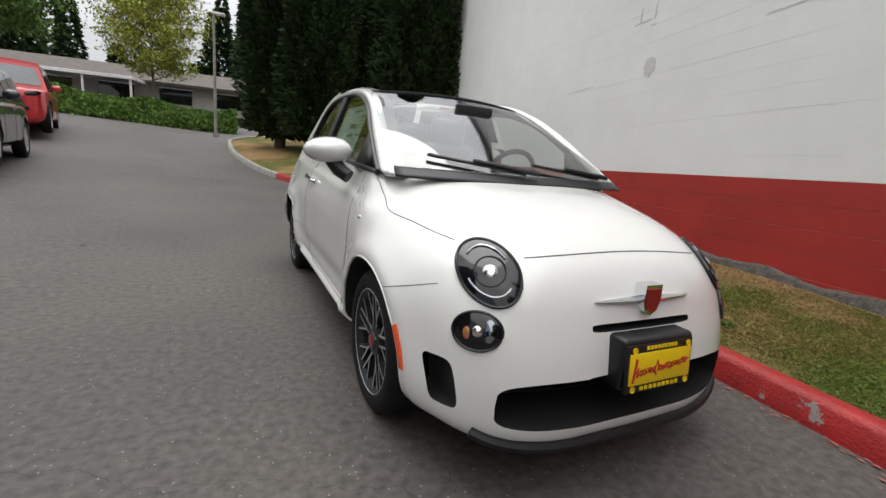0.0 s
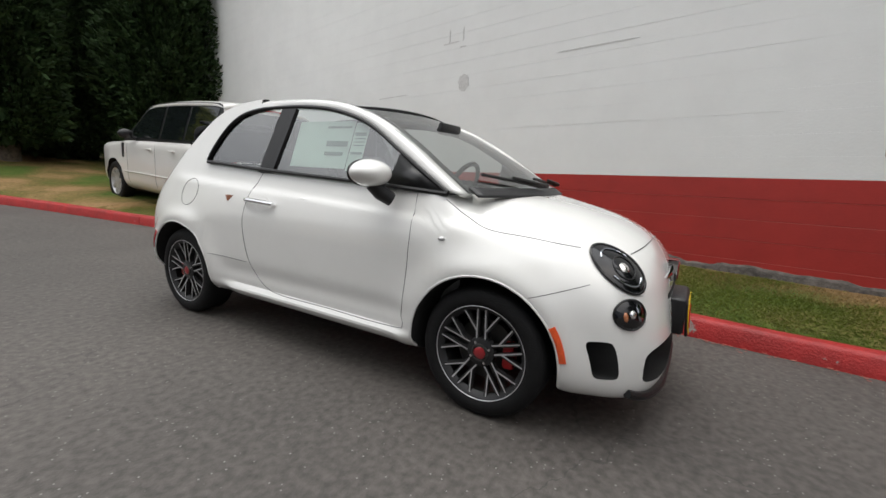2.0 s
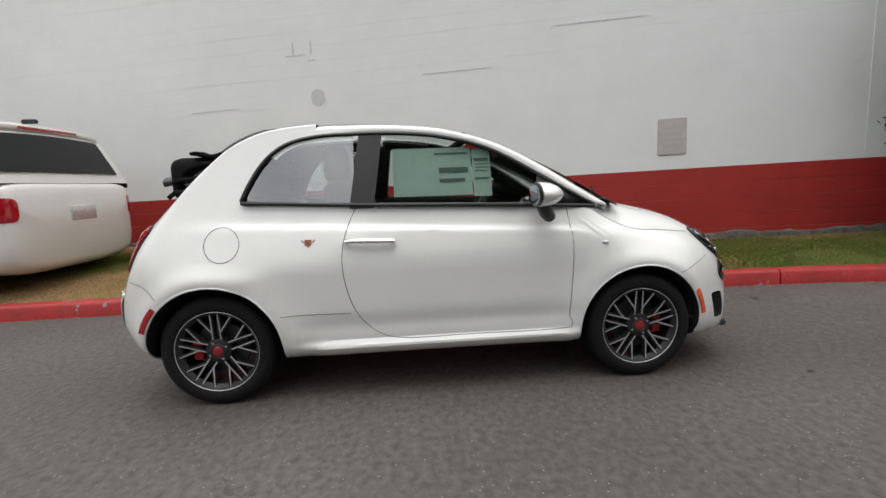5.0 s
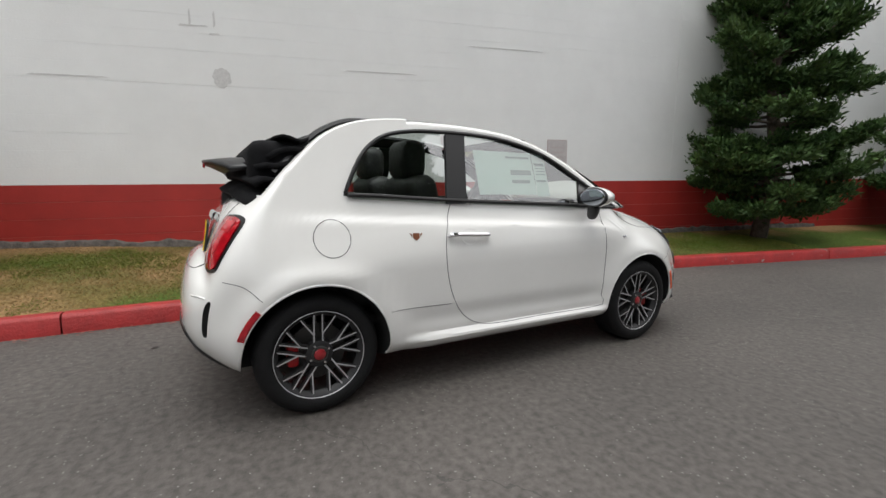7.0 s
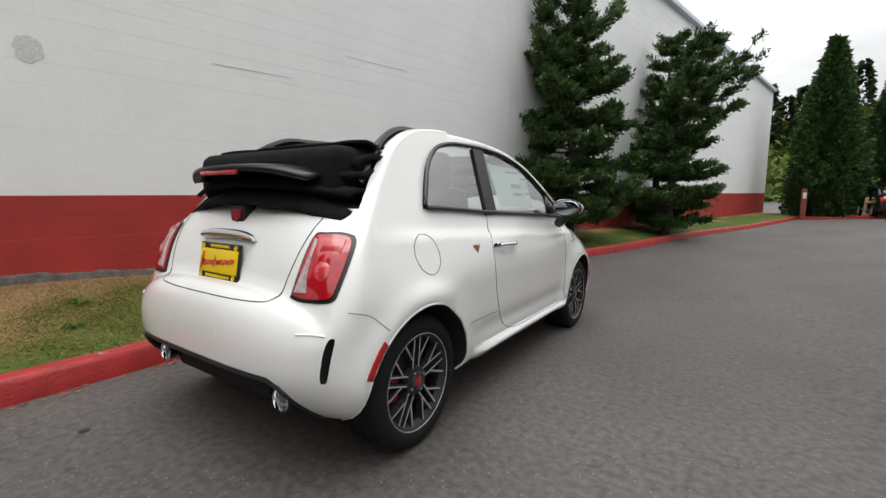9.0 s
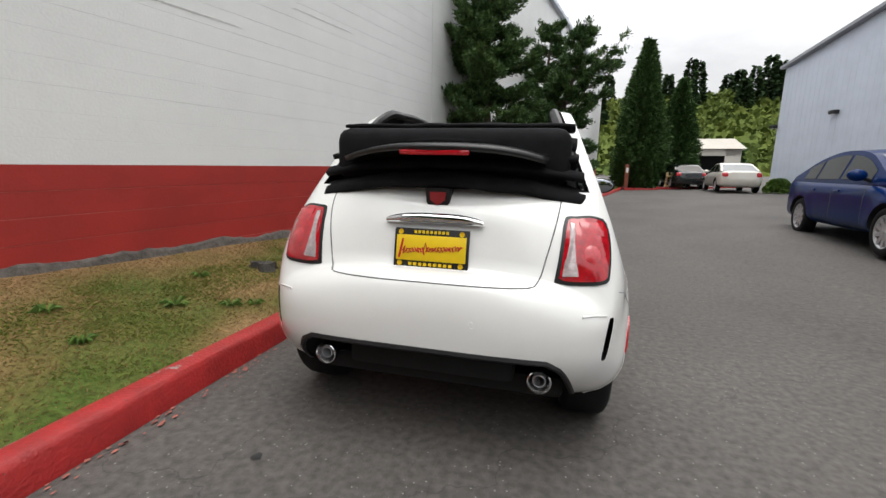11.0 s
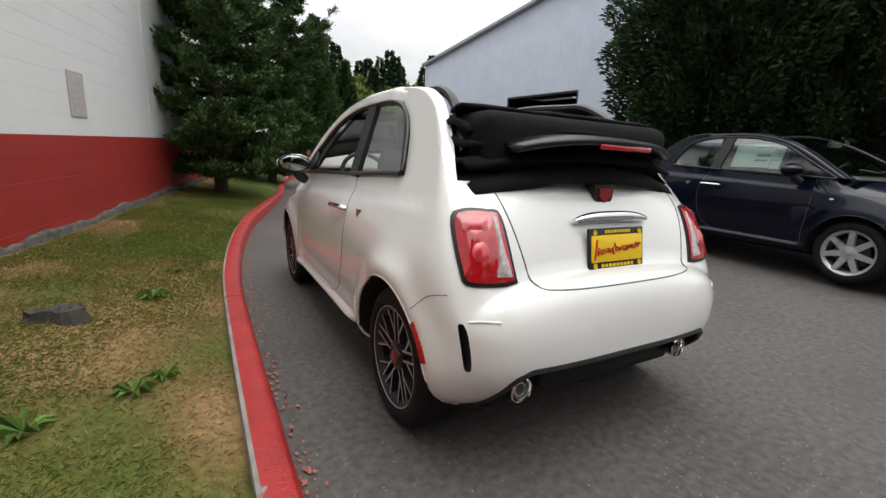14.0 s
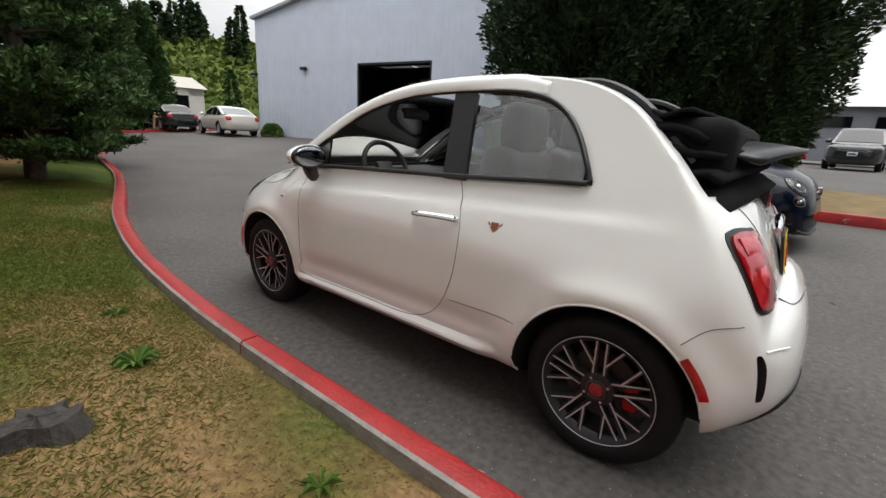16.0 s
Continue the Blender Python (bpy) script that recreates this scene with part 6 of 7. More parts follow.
    for i in range(4):
        bm = bmesh.new()
        box(bm, door0 + 1.0 + 0.75 * i, 3.2, 3.0 + 0.15 * (i % 2), 0.5, 0.4, 0.5, 0.02)
        part("stored_box", bm, m_box, g, smooth=False)
    # faded panel above the door, wall lamps
    bm = bmesh.new()
    box(bm, 9.2, -0.004, 5.35, 2.6, 0.02, 1.2)
    part("faded_panel", bm, mat("faded_metal_panel", (0.50, 0.54, 0.62), 0.5, 0.1, 0.06, 1.5), g, smooth=False)
    for u, z in ((3.6, 3.55), (-0.12, 3.35)):
        lampo = new("wall_lamp")
        lampo.parent = g
        lampo.matrix_local = Matrix.Translation((u, -0.05, z))
        bm = bmesh.new()
        box(bm, 0, -0.12, 0.0, 0.34, 0.22, 0.16, 0.03)
        part("lamp_housing", bm, M_TRIM, lampo)
        bm = bmesh.new()
        box(bm, 0, -0.15, -0.085, 0.26, 0.14, 0.012, 0.004)
        part("lamp_lens", bm, M_CLEARLENS, lampo)
    return g


garage()


# ---- other parked vehicles ----
def parked(name, m, paint, label, L, W, H, wb, belt, top, roof, wr, rim, nose_z=0.55, glass_side=True, category="car", hood_n=3.4, front=None, plate=True, black_house=False, mirror=None):
    """A parked vehicle, nose towards -y. top: body line (y, z); roof: glasshouse line (y, z)."""
    car = thing(name, m, label, category)
    half = L / 2
    ct = curve_at(top)
    cb = curve_at([(-half, nose_z - 0.08), (-half + 0.04, 0.28), (-half + 0.2, 0.22), (half - 0.25, 0.24), (half - 0.05, 0.32), (half, nose_z - 0.05)])
    cw = curve_at([(-half, W * 0.20), (-half + 0.04, W * 0.34), (-half + 0.16, W * 0.425), (-half + 0.45, W * 0.475), (-half + 0.9, W * 0.495), (half - 0.9, W * 0.497), (half - 0.35, W * 0.475), (half - 0.1, W * 0.43), (half - 0.02, W * 0.36), (half, W * 0.25)])
    zm = nose_z + 0.05

    def sec(y, th):
        s, c = math.sin(th), -math.cos(th)
        w = cw(y)
        n = 5.0 if c < 0 else hood_n + 1.6 * smooth01(-half + 0.8, -half + 1.4, y)
        x = w * abs(s) ** (2 / n)
        z = zm - (zm - cb(y)) * abs(c) ** (2 / n) if c < 0 else zm + max(ct(y) - zm, 0.02) * abs(c) ** (2 / n)
        for hy in (-wb / 2, wb / 2):
            r = math.hypot(y - hy, z - wr)
            if x > W * 0.3:
                x += 0.02 * math.exp(-(((r - wr - 0.08) / 0.06) ** 2))
        return x, z

    u = np.linspace(0, 1, 80)
    ys = -half + L * (u - 0.7 * np.sin(2 * np.pi * u) / (2 * np.pi))
    ths = np.linspace(0, math.pi, 31)
    vs = []
    for y in ys:
        hs = [sec(float(y), float(t)) for t in ths]
        vs += [(x, float(y), z) for x, z in hs] + [(-x, float(y), z) for x, z in hs[-2:0:-1]]
    n = 60
    fs = grid_faces(80, n, True) + [tuple(range(n)), tuple(range(79 * n, 80 * n))[::-1]]
    bm = bmesh.new()
    me = raw(vs, fs)
    bm.from_mesh(me)
    bmesh.ops.recalc_face_normals(bm, faces=bm.faces)
    bm.to_mesh(me)
    bm.free()
    me.materials.append(paint)
    me.materials.append(M_WELL)
    tree = surface(me)
    cuts = [cutter(lambda b, s=s, h=h: cyl(b, Matrix.Translation((s * W * 0.47, h, wr)) @ side_rot(s), wr * 1.17, wr * 1.17, W * 0.30, 44)) for s in (-1, 1) for h in (-wb / 2, wb / 2)]
    body = link_mesh("body", carve(me, cuts), [], car, angle=32)
    # glasshouse
    rc = resample(roof, 40)
    wt = W * 0.36
    vs = []
    for y, z in rc:
        k = min(max((z - belt) / (H - belt), 0), 1)
        wb_ = W * 0.455 - (W * 0.455 - wt) * k
        for a in np.linspace(-1, 1, 15):
            vs.append((wb_ * a, y - 0.0 * a, z + 0.03 * (1 - a * a) * k))
    link_mesh("roof", raw(vs, grid_faces(40, 15)), paint, car, angle=60)
    ry, rz = [p[0] for p in rc], [p[1] for p in rc]
    xw = lambda z: W * 0.455 - (W * 0.455 - wt) * min(max((z - belt) / (H - belt), 0), 1)
    y_first, y_last = roof[0][0], roof[-1][0]
    for s in (-1, 1):
        vs = []
        for y in np.linspace(y_first, y_last, 40):
            zt = lerp(y, ry, rz)
            for k in np.linspace(0, 1, 6):
                z = belt - 0.06 + (zt - belt + 0.06) * k
                vs.append((s * xw(z), y, z))
        link_mesh("cabin_side", raw(vs, grid_faces(40, 6)), M_TRIM if black_house else paint, car)
        if glass_side:
            spans = glass_side if isinstance(glass_side, (list, tuple)) else [(-0.62, 0.28), (0.36, 1.05), (1.12, 1.6)]
            for y0, y1 in spans:
                vs = []
                for y in np.linspace(y0, y1, 14):
                    zt = max(lerp(y, ry, rz) - 0.07, belt + 0.035)
                    for k in np.linspace(0, 1, 5):
                        z = belt + 0.03 + (zt - belt - 0.03) * k
                        vs.append((s * (xw(z) + 0.008), y, z))
                ob = link_mesh("side_window", raw(vs, grid_faces(14, 5)), M_DARKGLASS, car)
        # door lines and handles
        for y0, y1 in (spans[:2] if glass_side else []):
            rib("door_gap", [on_side(tree, s, y0 - 0.03, z, 0.0) for z in np.linspace(belt - 0.08, 0.34, 12)], 0.004, M_GAP, car)
            rib("door_handle", [on_side(tree, s, y1 - 0.06 - 0.16 * k, belt - 0.16, 0.02) for k in (0, 0.5, 1)], 0.014, paint, car)
        mir = new("door_mirror")
        mir.parent = car
        mir.matrix_local = Matrix.Translation((s * (W * 0.5 + 0.08), y_first + 0.55, belt + 0.08))
        bm = bmesh.new()
        bmesh.ops.create_uvsphere(bm, u_segments=16, v_segments=10, radius=1.0)
        for v in bm.verts:
            v.co = Vector((v.co.x * 0.12, v.co.y * 0.075, v.co.z * 0.085))
        part("mirror_shell", bm, mirror or paint, mir)
        bm = bmesh.new()
        tube(bm, [(-s * 0.05, 0, -0.03), (-s * 0.17, 0, -0.08)], 0.03, 8)
        part("mirror_arm", bm, M_PLASTIC, mir)
        lampz = ct(-half + 0.25) - 0.12
        link_mesh("headlamp", patch(lambda x, z, l: on_end(tree, x, z, -1, l), [(s * W * (0.34 + 0.085 * math.cos(a)), lampz + 0.06 * math.sin(a) + 0.03 * math.cos(a)) for a in np.linspace(0, 2 * math.pi, 24, endpoint=False)], 0.006, 4, 0.01), M_LAMPDARK, car)
        tz = ct(half - 0.12) - (0.26 if black_house else 0.16)
        tail_on = slanted(tree, Vector((s * W * 0.43, half - 0.1, 0)), Vector((s * 0.8, 1.0, 0))) if black_house else (lambda x, z, l: on_end(tree, x, z, 1, l))
        mid_x = 0.0 if black_house else s * W * 0.37
        link_mesh("tail_lamp", patch(tail_on, [(mid_x + s * W * (0.065 * math.copysign(abs(math.cos(a)) ** 0.5, math.cos(a))), tz + (0.12 if black_house else 0.10) * math.copysign(abs(math.sin(a)) ** 0.5, math.sin(a))) for a in np.linspace(0, 2 * math.pi, 24, endpoint=False)], 0.008, 4, 0.006), M_REDLENS, car)
        for h in (-wb / 2, wb / 2):
            wheel(car, s * (W / 2 - 0.12), h, s, h < 0, spokes=rim, radius=wr, rim_r=wr * 0.68, hero=False, rim_mat=M_ALLOY)
    # windscreen and rear glass
    for nm, pts in (("windscreen", [p for p in rc if p[1] < H - 0.10 and p[0] < 0]), ("rear_window", [p for p in rc if p[1] < H - 0.10 and p[0] > 0])):
        vs = []
        for y, z in pts:
            if z < belt + 0.02:
                continue
            for a in np.linspace(-1, 1, 11):
                vs.append((xw(z) * 0.88 * a, y + (-0.012 if y < 0 else 0.012), z + 0.03 * (1 - a * a) * (z - belt) / (H - belt) + 0.012))
        if len(vs) >= 22:
            link_mesh(nm, raw(vs, grid_faces(len(vs) // 11, 11)), M_DARKGLASS if not front else M_GLASSFAR, car)
    # grille and bumper mouth
    link_mesh("grille", patch(lambda x, z, l: on_end(tree, x, z, -1, l), blob(0, nose_z - 0.17, W * 0.30, 0.075, 4), 0.005, 3), M_PLASTIC, car)
    link_mesh("upper_grille", patch(lambda x, z, l: on_end(tree, x, z, -1, l), blob(0, nose_z + 0.10, W * 0.22, 0.04, 4), 0.005, 3), M_PLASTIC, car)
    if plate:
        p = on_end(tree, 0, nose_z - 0.03, -1, 0.02)
        bm = bmesh.new()
        box(bm, p.x, p.y, p.z, 0.31, 0.014, 0.155, 0.004)
        pl = part("number_plate", bm, mat("white_plate", (0.6, 0.6, 0.62), 0.5, 0, 0.05, 20) if "white_plate" not in bpy.data.materials else bpy.data.materials["white_plate"], car)
        bm = bmesh.new()
        box(bm, p.x, p.y - 0.009, p.z, 0.22, 0.004, 0.05)
        part("print_bar", bm, M_BLACKINK, car)
    bm = bmesh.new()
    box(bm, 0, 0, 0.30, W * 0.8, L * 0.86, 0.10)
    part("underbody", bm, M_WELL, car)
    return car


M_GLASSFAR = mat("pale_reflecting_glass", (0.16, 0.19, 0.20), 0.04, 0.0, 0.1, 2, spec=0.8)


def turned(x, y, z, heading):
    """heading: the way the nose points, in degrees from +x."""
    return pose(x, y, z, 0, 0, heading + 90)


# white off-roader on the grass, nose uphill
_h = radians(85.5)
parked("suv", turned(1.51 + 0.83 * math.sin(_h) + 1.44 * math.cos(_h), 4.97 + 1.44 * math.sin(_h) - 0.83 * math.cos(_h), 0.165, 85.5) @ Matrix.Rotation(radians(-1.6), 4, "X"), M_WHITE2, "white boxy off-roader parked on the grass", 4.95, 1.95, 1.83, 2.88, 1.19,
       [(-2.475, 0.62), (-2.46, 0.85), (-2.40, 1.02), (-2.3, 1.10), (-1.2, 1.17), (-0.9, 1.19), (2.2, 1.20), (2.38, 1.18), (2.45, 1.0), (2.475, 0.62)],
       [(-1.12, 1.17), (-0.75, 1.45), (-0.42, 1.74), (-0.1, 1.81), (0.8, 1.83), (1.9, 1.80), (2.12, 1.74), (2.26, 1.45), (2.36, 1.19)], 0.375, 9, nose_z=0.72, glass_side=[(-0.78, 0.30), (0.38, 1.15), (1.22, 2.05)], hood_n=7, black_house=True, mirror=M_PLASTIC)
_suv = bpy.data.objects["suv"]
# white roof skin over the black pillars
_rc = curve_at([(-0.40, 1.765), (-0.1, 1.835), (0.8, 1.855), (1.9, 1.825), (2.16, 1.77)])
vs = []
for y in np.linspace(-0.40, 2.16, 24):
    for a in np.linspace(-1, 1, 13):
        vs.append((a * 0.735, y, _rc(y) + 0.028 * (1 - a * a) - 0.05 * abs(a) ** 14))
ob = link_mesh("roof_skin", raw(vs, grid_faces(24, 13)), M_WHITE2, _suv, angle=60)
ob.modifiers.new("thick", "SOLIDIFY").thickness = 0.06
bm = bmesh.new()
box(bm, 0, 2.0, 1.87, 0.05, 0.16, 0.05, 0.015)
part("roof_fin", bm, M_PLASTIC, _suv)
bm = bmesh.new()
box(bm, 0, 2.47, 0.86, 0.34, 0.03, 0.16, 0.01)
part("number_plate", bm, M_CLEARLENS, _suv)
bm = bmesh.new()
box(bm, 0, 2.20, 1.765, 0.7, 0.03, 0.03, 0.006)
part("high_brake_lamp", bm, M_REDLENS, _suv)
for _s in (-1, 1):
    rib("side_moulding", [(_s * 0.972, y, 0.60) for y in np.linspace(-0.95, 0.95, 8)], 0.012, M_WHITE2, _suv)
    bm = bmesh.new()
    box(bm, _s * 0.965, -0.98, 0.98, 0.03, 0.07, 0.26, 0.008)
    part("side_vent", bm, M_TRIM, _suv)
# navy twin of the white hatchback
_h = radians(83.7)
navy = hatchback("hatchback", turned(-4.14 - 0.755 * math.sin(_h) + 1.15 * math.cos(_h), -1.17 + 1.15 * math.sin(_h) + 0.755 * math.cos(_h), 0.13, 83.7), M_NAVY, "dark navy hatchback parked across the lane", False)
# blue saloon behind it
parked("saloon", turned(-5.70, -4.85, lie(-5.5, -4.8) - 0.03, 84), M_BLUE, "shiny blue saloon parked along the lane", 4.67, 1.83, 1.46, 2.70, 0.98,
       [(-2.335, 0.52), (-2.31, 0.66), (-2.22, 0.76), (-2.0, 0.84), (-1.2, 0.96), (-0.9, 0.99), (1.6, 1.04), (2.1, 1.08), (2.28, 1.0), (2.335, 0.55)],
       [(-1.25, 0.95), (-0.8, 1.17), (-0.35, 1.37), (0.1, 1.45), (0.7, 1.45), (1.3, 1.33), (1.75, 1.14), (1.98, 1.05)], 0.325, 10, front=True, glass_side=[(-0.72, 0.15), (0.23, 1.0), (1.06, 1.5)])
# pale coupe further down the lane, tail towards the viewer
parked("coupe", turned(-9.3, -22.6, lie(-9.3, -22.6) + 0.02, -97), M_SILVER, "champagne coupe stopped at the far end of the lane", 4.75, 1.86, 1.42, 2.87, 0.93,
       [(-2.375, 0.50), (-2.34, 0.62), (-2.2, 0.72), (-1.2, 0.90), (-0.9, 0.94), (1.5, 1.0), (2.1, 1.02), (2.32, 0.94), (2.375, 0.52)],
       [(-1.15, 0.92), (-0.6, 1.2), (-0.1, 1.38), (0.4, 1.42), (0.9, 1.36), (1.5, 1.15), (1.85, 1.01)], 0.32, 8, front=True)
parked("dark_saloon", turned(-8.2, -27.5, lie(-8.2, -27.5) + 0.02, -90), M_BLACKCAR, "black saloon by the far hedge", 4.6, 1.82, 1.45, 2.7, 0.95,
       [(-2.3, 0.50), (-2.26, 0.64), (-2.1, 0.74), (-1.2, 0.92), (1.5, 1.0), (2.1, 1.02), (2.25, 0.94), (2.3, 0.52)],
       [(-1.15, 0.92), (-0.6, 1.22), (-0.1, 1.41), (0.5, 1.45), (1.0, 1.38), (1.6, 1.12), (1.85, 1.02)], 0.32, 8)
# uphill: red off-roader and black pickup
parked("jeep", turned(-6.7, 13.9, lie(-6.2, 13.5) + 0.02, -78), M_REDCAR, "red boxy off-roader parked uphill", 4.2, 1.85, 1.85, 2.75, 1.16,
       [(-2.1, 0.65), (-2.08, 0.95), (-2.0, 1.06), (-1.2, 1.12), (-0.7, 1.15), (1.9, 1.16), (2.06, 1.1), (2.1, 0.65)],
       [(-0.78, 1.13), (-0.62, 1.5), (-0.48, 1.78), (-0.3, 1.84), (1.6, 1.84), (1.9, 1.76), (2.02, 1.16)], 0.40, 7, nose_z=0.75, front=True, glass_side=[(-0.45, 0.5), (0.6, 1.75)], hood_n=11)
parked("black_suv", turned(-5.75, 8.0, lie(-5.5, 8.2) + 0.05, -80), M_BLACKCAR, "black off-roader with chrome wheels parked uphill", 4.6, 1.88, 1.72, 2.75, 1.10,
       [(-2.3, 0.62), (-2.27, 0.85), (-2.15, 0.98), (-1.2, 1.06), (-0.8, 1.09), (2.05, 1.10), (2.25, 1.02), (2.3, 0.62)],
       [(-1.0, 1.08), (-0.6, 1.4), (-0.25, 1.66), (0.1, 1.72), (1.7, 1.68), (2.05, 1.45), (2.2, 1.11)], 0.38, 9, nose_z=0.68, hood_n=4.5)
parked("black_suv", turned(-24.0, 3.6, lie(-24, 3.6) + 0.02, -8), M_BLACKCAR, "black off-roader parked beyond the brown verge", 4.6, 1.88, 1.72, 2.75, 1.10,
       [(-2.3, 0.62), (-2.27, 0.85), (-2.15, 0.98), (-1.2, 1.06), (-0.8, 1.09), (2.05, 1.10), (2.25, 1.02), (2.3, 0.62)],
       [(-1.0, 1.08), (-0.6, 1.4), (-0.25, 1.66), (0.1, 1.72), (1.7, 1.68), (2.05, 1.45), (2.2, 1.11)], 0.38, 9, nose_z=0.68, hood_n=4.5)


# ---- uphill: low brown-roofed building, lamp post ----
def low_building():
    b = thing("low_building", pose(-14, 47, lie(-14, 47) + 0.2, 0, 0, -9), "long low building with a brown shingle roof", "building")
    bm = bmesh.new()
    box(bm, 0, 2.5, 1.3, 44, 5, 2.6)
    part("wall", bm, mat("grey_siding", (0.30, 0.28, 0.25), 0.8, 0, 0.1, 1), b, smooth=False)
    bm = bmesh.new()
    vs = [(-22.6, -1.2, 2.4), (22.6, -1.2, 2.4), (22.6, 2.6, 3.9), (-22.6, 2.6, 3.9), (-22.6, 6.2, 2.4), (22.6, 6.2, 2.4)]
    q = [bm.verts.new(v) for v in vs]
    bm.faces.new((q[0], q[1], q[2], q[3]))
    bm.faces.new((q[3], q[2], q[5], q[4]))
    bm.faces.new((q[0], q[3], q[4]))
    bm.faces.new((q[1], q[5], q[2]))
    ob = part("roof", bm, M_ROOFBROWN, b, smooth=False)
    ob.modifiers.new("thick", "SOLIDIFY").thickness = 0.2
    for i in range(9):
        bm = bmesh.new()
        box(bm, -19 + 4.6 * i, -0.03, 1.35, 2.6, 0.1, 1.3)
        win = part("window", bm, M_DARKGLASS, b, smooth=False)
        bm = bmesh.new()
        box(bm, -19 + 4.6 * i, -0.06, 2.03, 2.8, 0.14, 0.10)
        part("window_head", bm, M_WHITE2, b, smooth=False)
    bm = bmesh.new()
    box(bm, -3.5, -0.06, 1.2, 1.3, 0.16, 2.4)
    part("timber_panel", bm, mat("orange_timber", (0.28, 0.11, 0.04), 0.7, 0, 0.2, 4), b, smooth=False)
    bm = bmesh.new()
    box(bm, 3.0, -2.0, 2.15, 7.0, 4.0, 0.25, 0.03)
    for px_ in (-0.3, 3.0, 6.3):
        box(bm, px_, -3.8, 1.0, 0.14, 0.14, 2.1)
    part("canopy", bm, M_WHITE2, b, smooth=False)


low_building()


def street_lamp(x, y, z, h):
    l = thing("street_lamp", pose(x, y, z), "slim grey street lamp by the upper kerb", "street lamp")
    bm = bmesh.new()
    tapered_trunk(bm, [(0, 0, -0.1), (0, 0, h * 0.5), (0, 0, h)], 0.07, 0.045, 10)
    part("pole", bm, M_CONCRETE, l)
    bm = bmesh.new()
    box(bm, 0.2, 0, h + 0.02, 0.5, 0.2, 0.12, 0.03)
    part("lamp_head", bm, M_CLEARLENS, l)
    bm = bmesh.new()
    box(bm, 0, 0, 0.05, 0.24, 0.24, 0.2, 0.02)
    part("base", bm, M_CONCRETE, l)


street_lamp(-1.75, 19.4, lie(-1.7, 19.4), 5.0)

# ---- across the lane: brown verge with its red kerb, pale shed roofs ----
vs = []
for y in np.linspace(1.2, 16, 30):
    for x in np.linspace(-10.2, -6.75, 8):
        vs.append((x, y, lie(x, y) + 0.12 + 0.02 * noise.noise((x, y, 4))))
bl = link_mesh("lawn_verge", raw(vs, grid_faces(30, 8)), mat("dry_brown_grass", (0.15, 0.10, 0.045), 0.95, 0, 0, 3, 0.6, 30, color2=(0.22, 0.16, 0.07)))
tagged(bl, "dry brown grass verge across the lane", "grass", kind="structure")
kb = tagged(new("kerb"), "red-painted kerb across the lane", "kerb", kind="structure")
for i in range(5):
    bm = bmesh.new()
    y0 = 1.2 + 3.0 * i
    box(bm, -6.68, y0 + 1.49, lie(-6.7, y0 + 1.5) + 0.05, 0.15, 2.98, 0.22, 0.015)
    part("kerb_stone", bm, M_KERBRED, kb)


def shed():
    s = thing("white_shed", pose(-34, 5.6, lie(-34, 5) + 0.2, 0, 0, 4), "grey shed with a tall white tent-like roof", "building")
    bm = bmesh.new()
    box(bm, 0, 0, 1.5, 5, 14, 3.0)
    part("wall", bm, mat("grey_cladding", (0.22, 0.23, 0.25), 0.7, 0, 0.1, 1), s, smooth=False)
    bm = bmesh.new()
    q = [bm.verts.new(v) for v in ((-3, -7.4, 3.0), (3, -7.4, 3.0), (3, 7.4, 3.0), (-3, 7.4, 3.0), (0, -1.5, 7.4), (0, 5, 7.4))]
    for f in ((0, 1, 4), (1, 2, 5, 4), (2, 3, 5), (3, 0, 4, 5)):
        bm.faces.new([q[a] for a in f])
    part("roof", bm, mat("white_membrane", (0.75, 0.75, 0.74), 0.6, 0, 0.03, 1), s, smooth=False)
    for i in range(5):
        bm = bmesh.new()
        box(bm, 2.52, -5.6 + 2.6 * i, 2.2, 0.08, 1.6, 0.6)
        part("window", bm, M_DARKGLASS, s, smooth=False)


shed()


def far_house():
    h = thing("far_house", pose(-13.9, -41.5, lie(-13.9, -41.5), 0, 0, -12), "small cream building with an open bay", "building")
    bm = bmesh.new()
    for cx, w in ((-1.75, 1.2), (1.9, 1.0)):
        box(bm, cx, 0, 1.4, w, 0.3, 2.8)
    box(bm, 0.1, 0, 2.5, 4.8, 0.3, 0.6)
    part("wall", bm, M_FARWALL, h, smooth=False)
    # black rear wall: the bay's inner shade is put into its colour
    bm = bmesh.new()
    box(bm, 0, -3.2, 1.4, 4.6, 0.2, 2.8)
    part("rear_wall", bm, M_ROOMSHADE, h, smooth=False)
    bm = bmesh.new()
    q = [bm.verts.new(v) for v in ((-2.7, 0.4, 2.8), (2.8, 0.4, 2.8), (2.8, -5.5, 2.8), (-2.7, -5.5, 2.8), (-2.0, -2.5, 3.9), (2.0, -2.5, 3.9))]
    for f in ((0, 1, 5, 4), (1, 2, 5), (2, 3, 4, 5), (3, 0, 4), (3, 2, 1, 0)):
        bm.faces.new([q[a] for a in f])
    part("roof", bm, mat("cream_metal_roof", (0.42, 0.39, 0.34), 0.7, 0, 0.06, 2), h, smooth=False)


far_house()
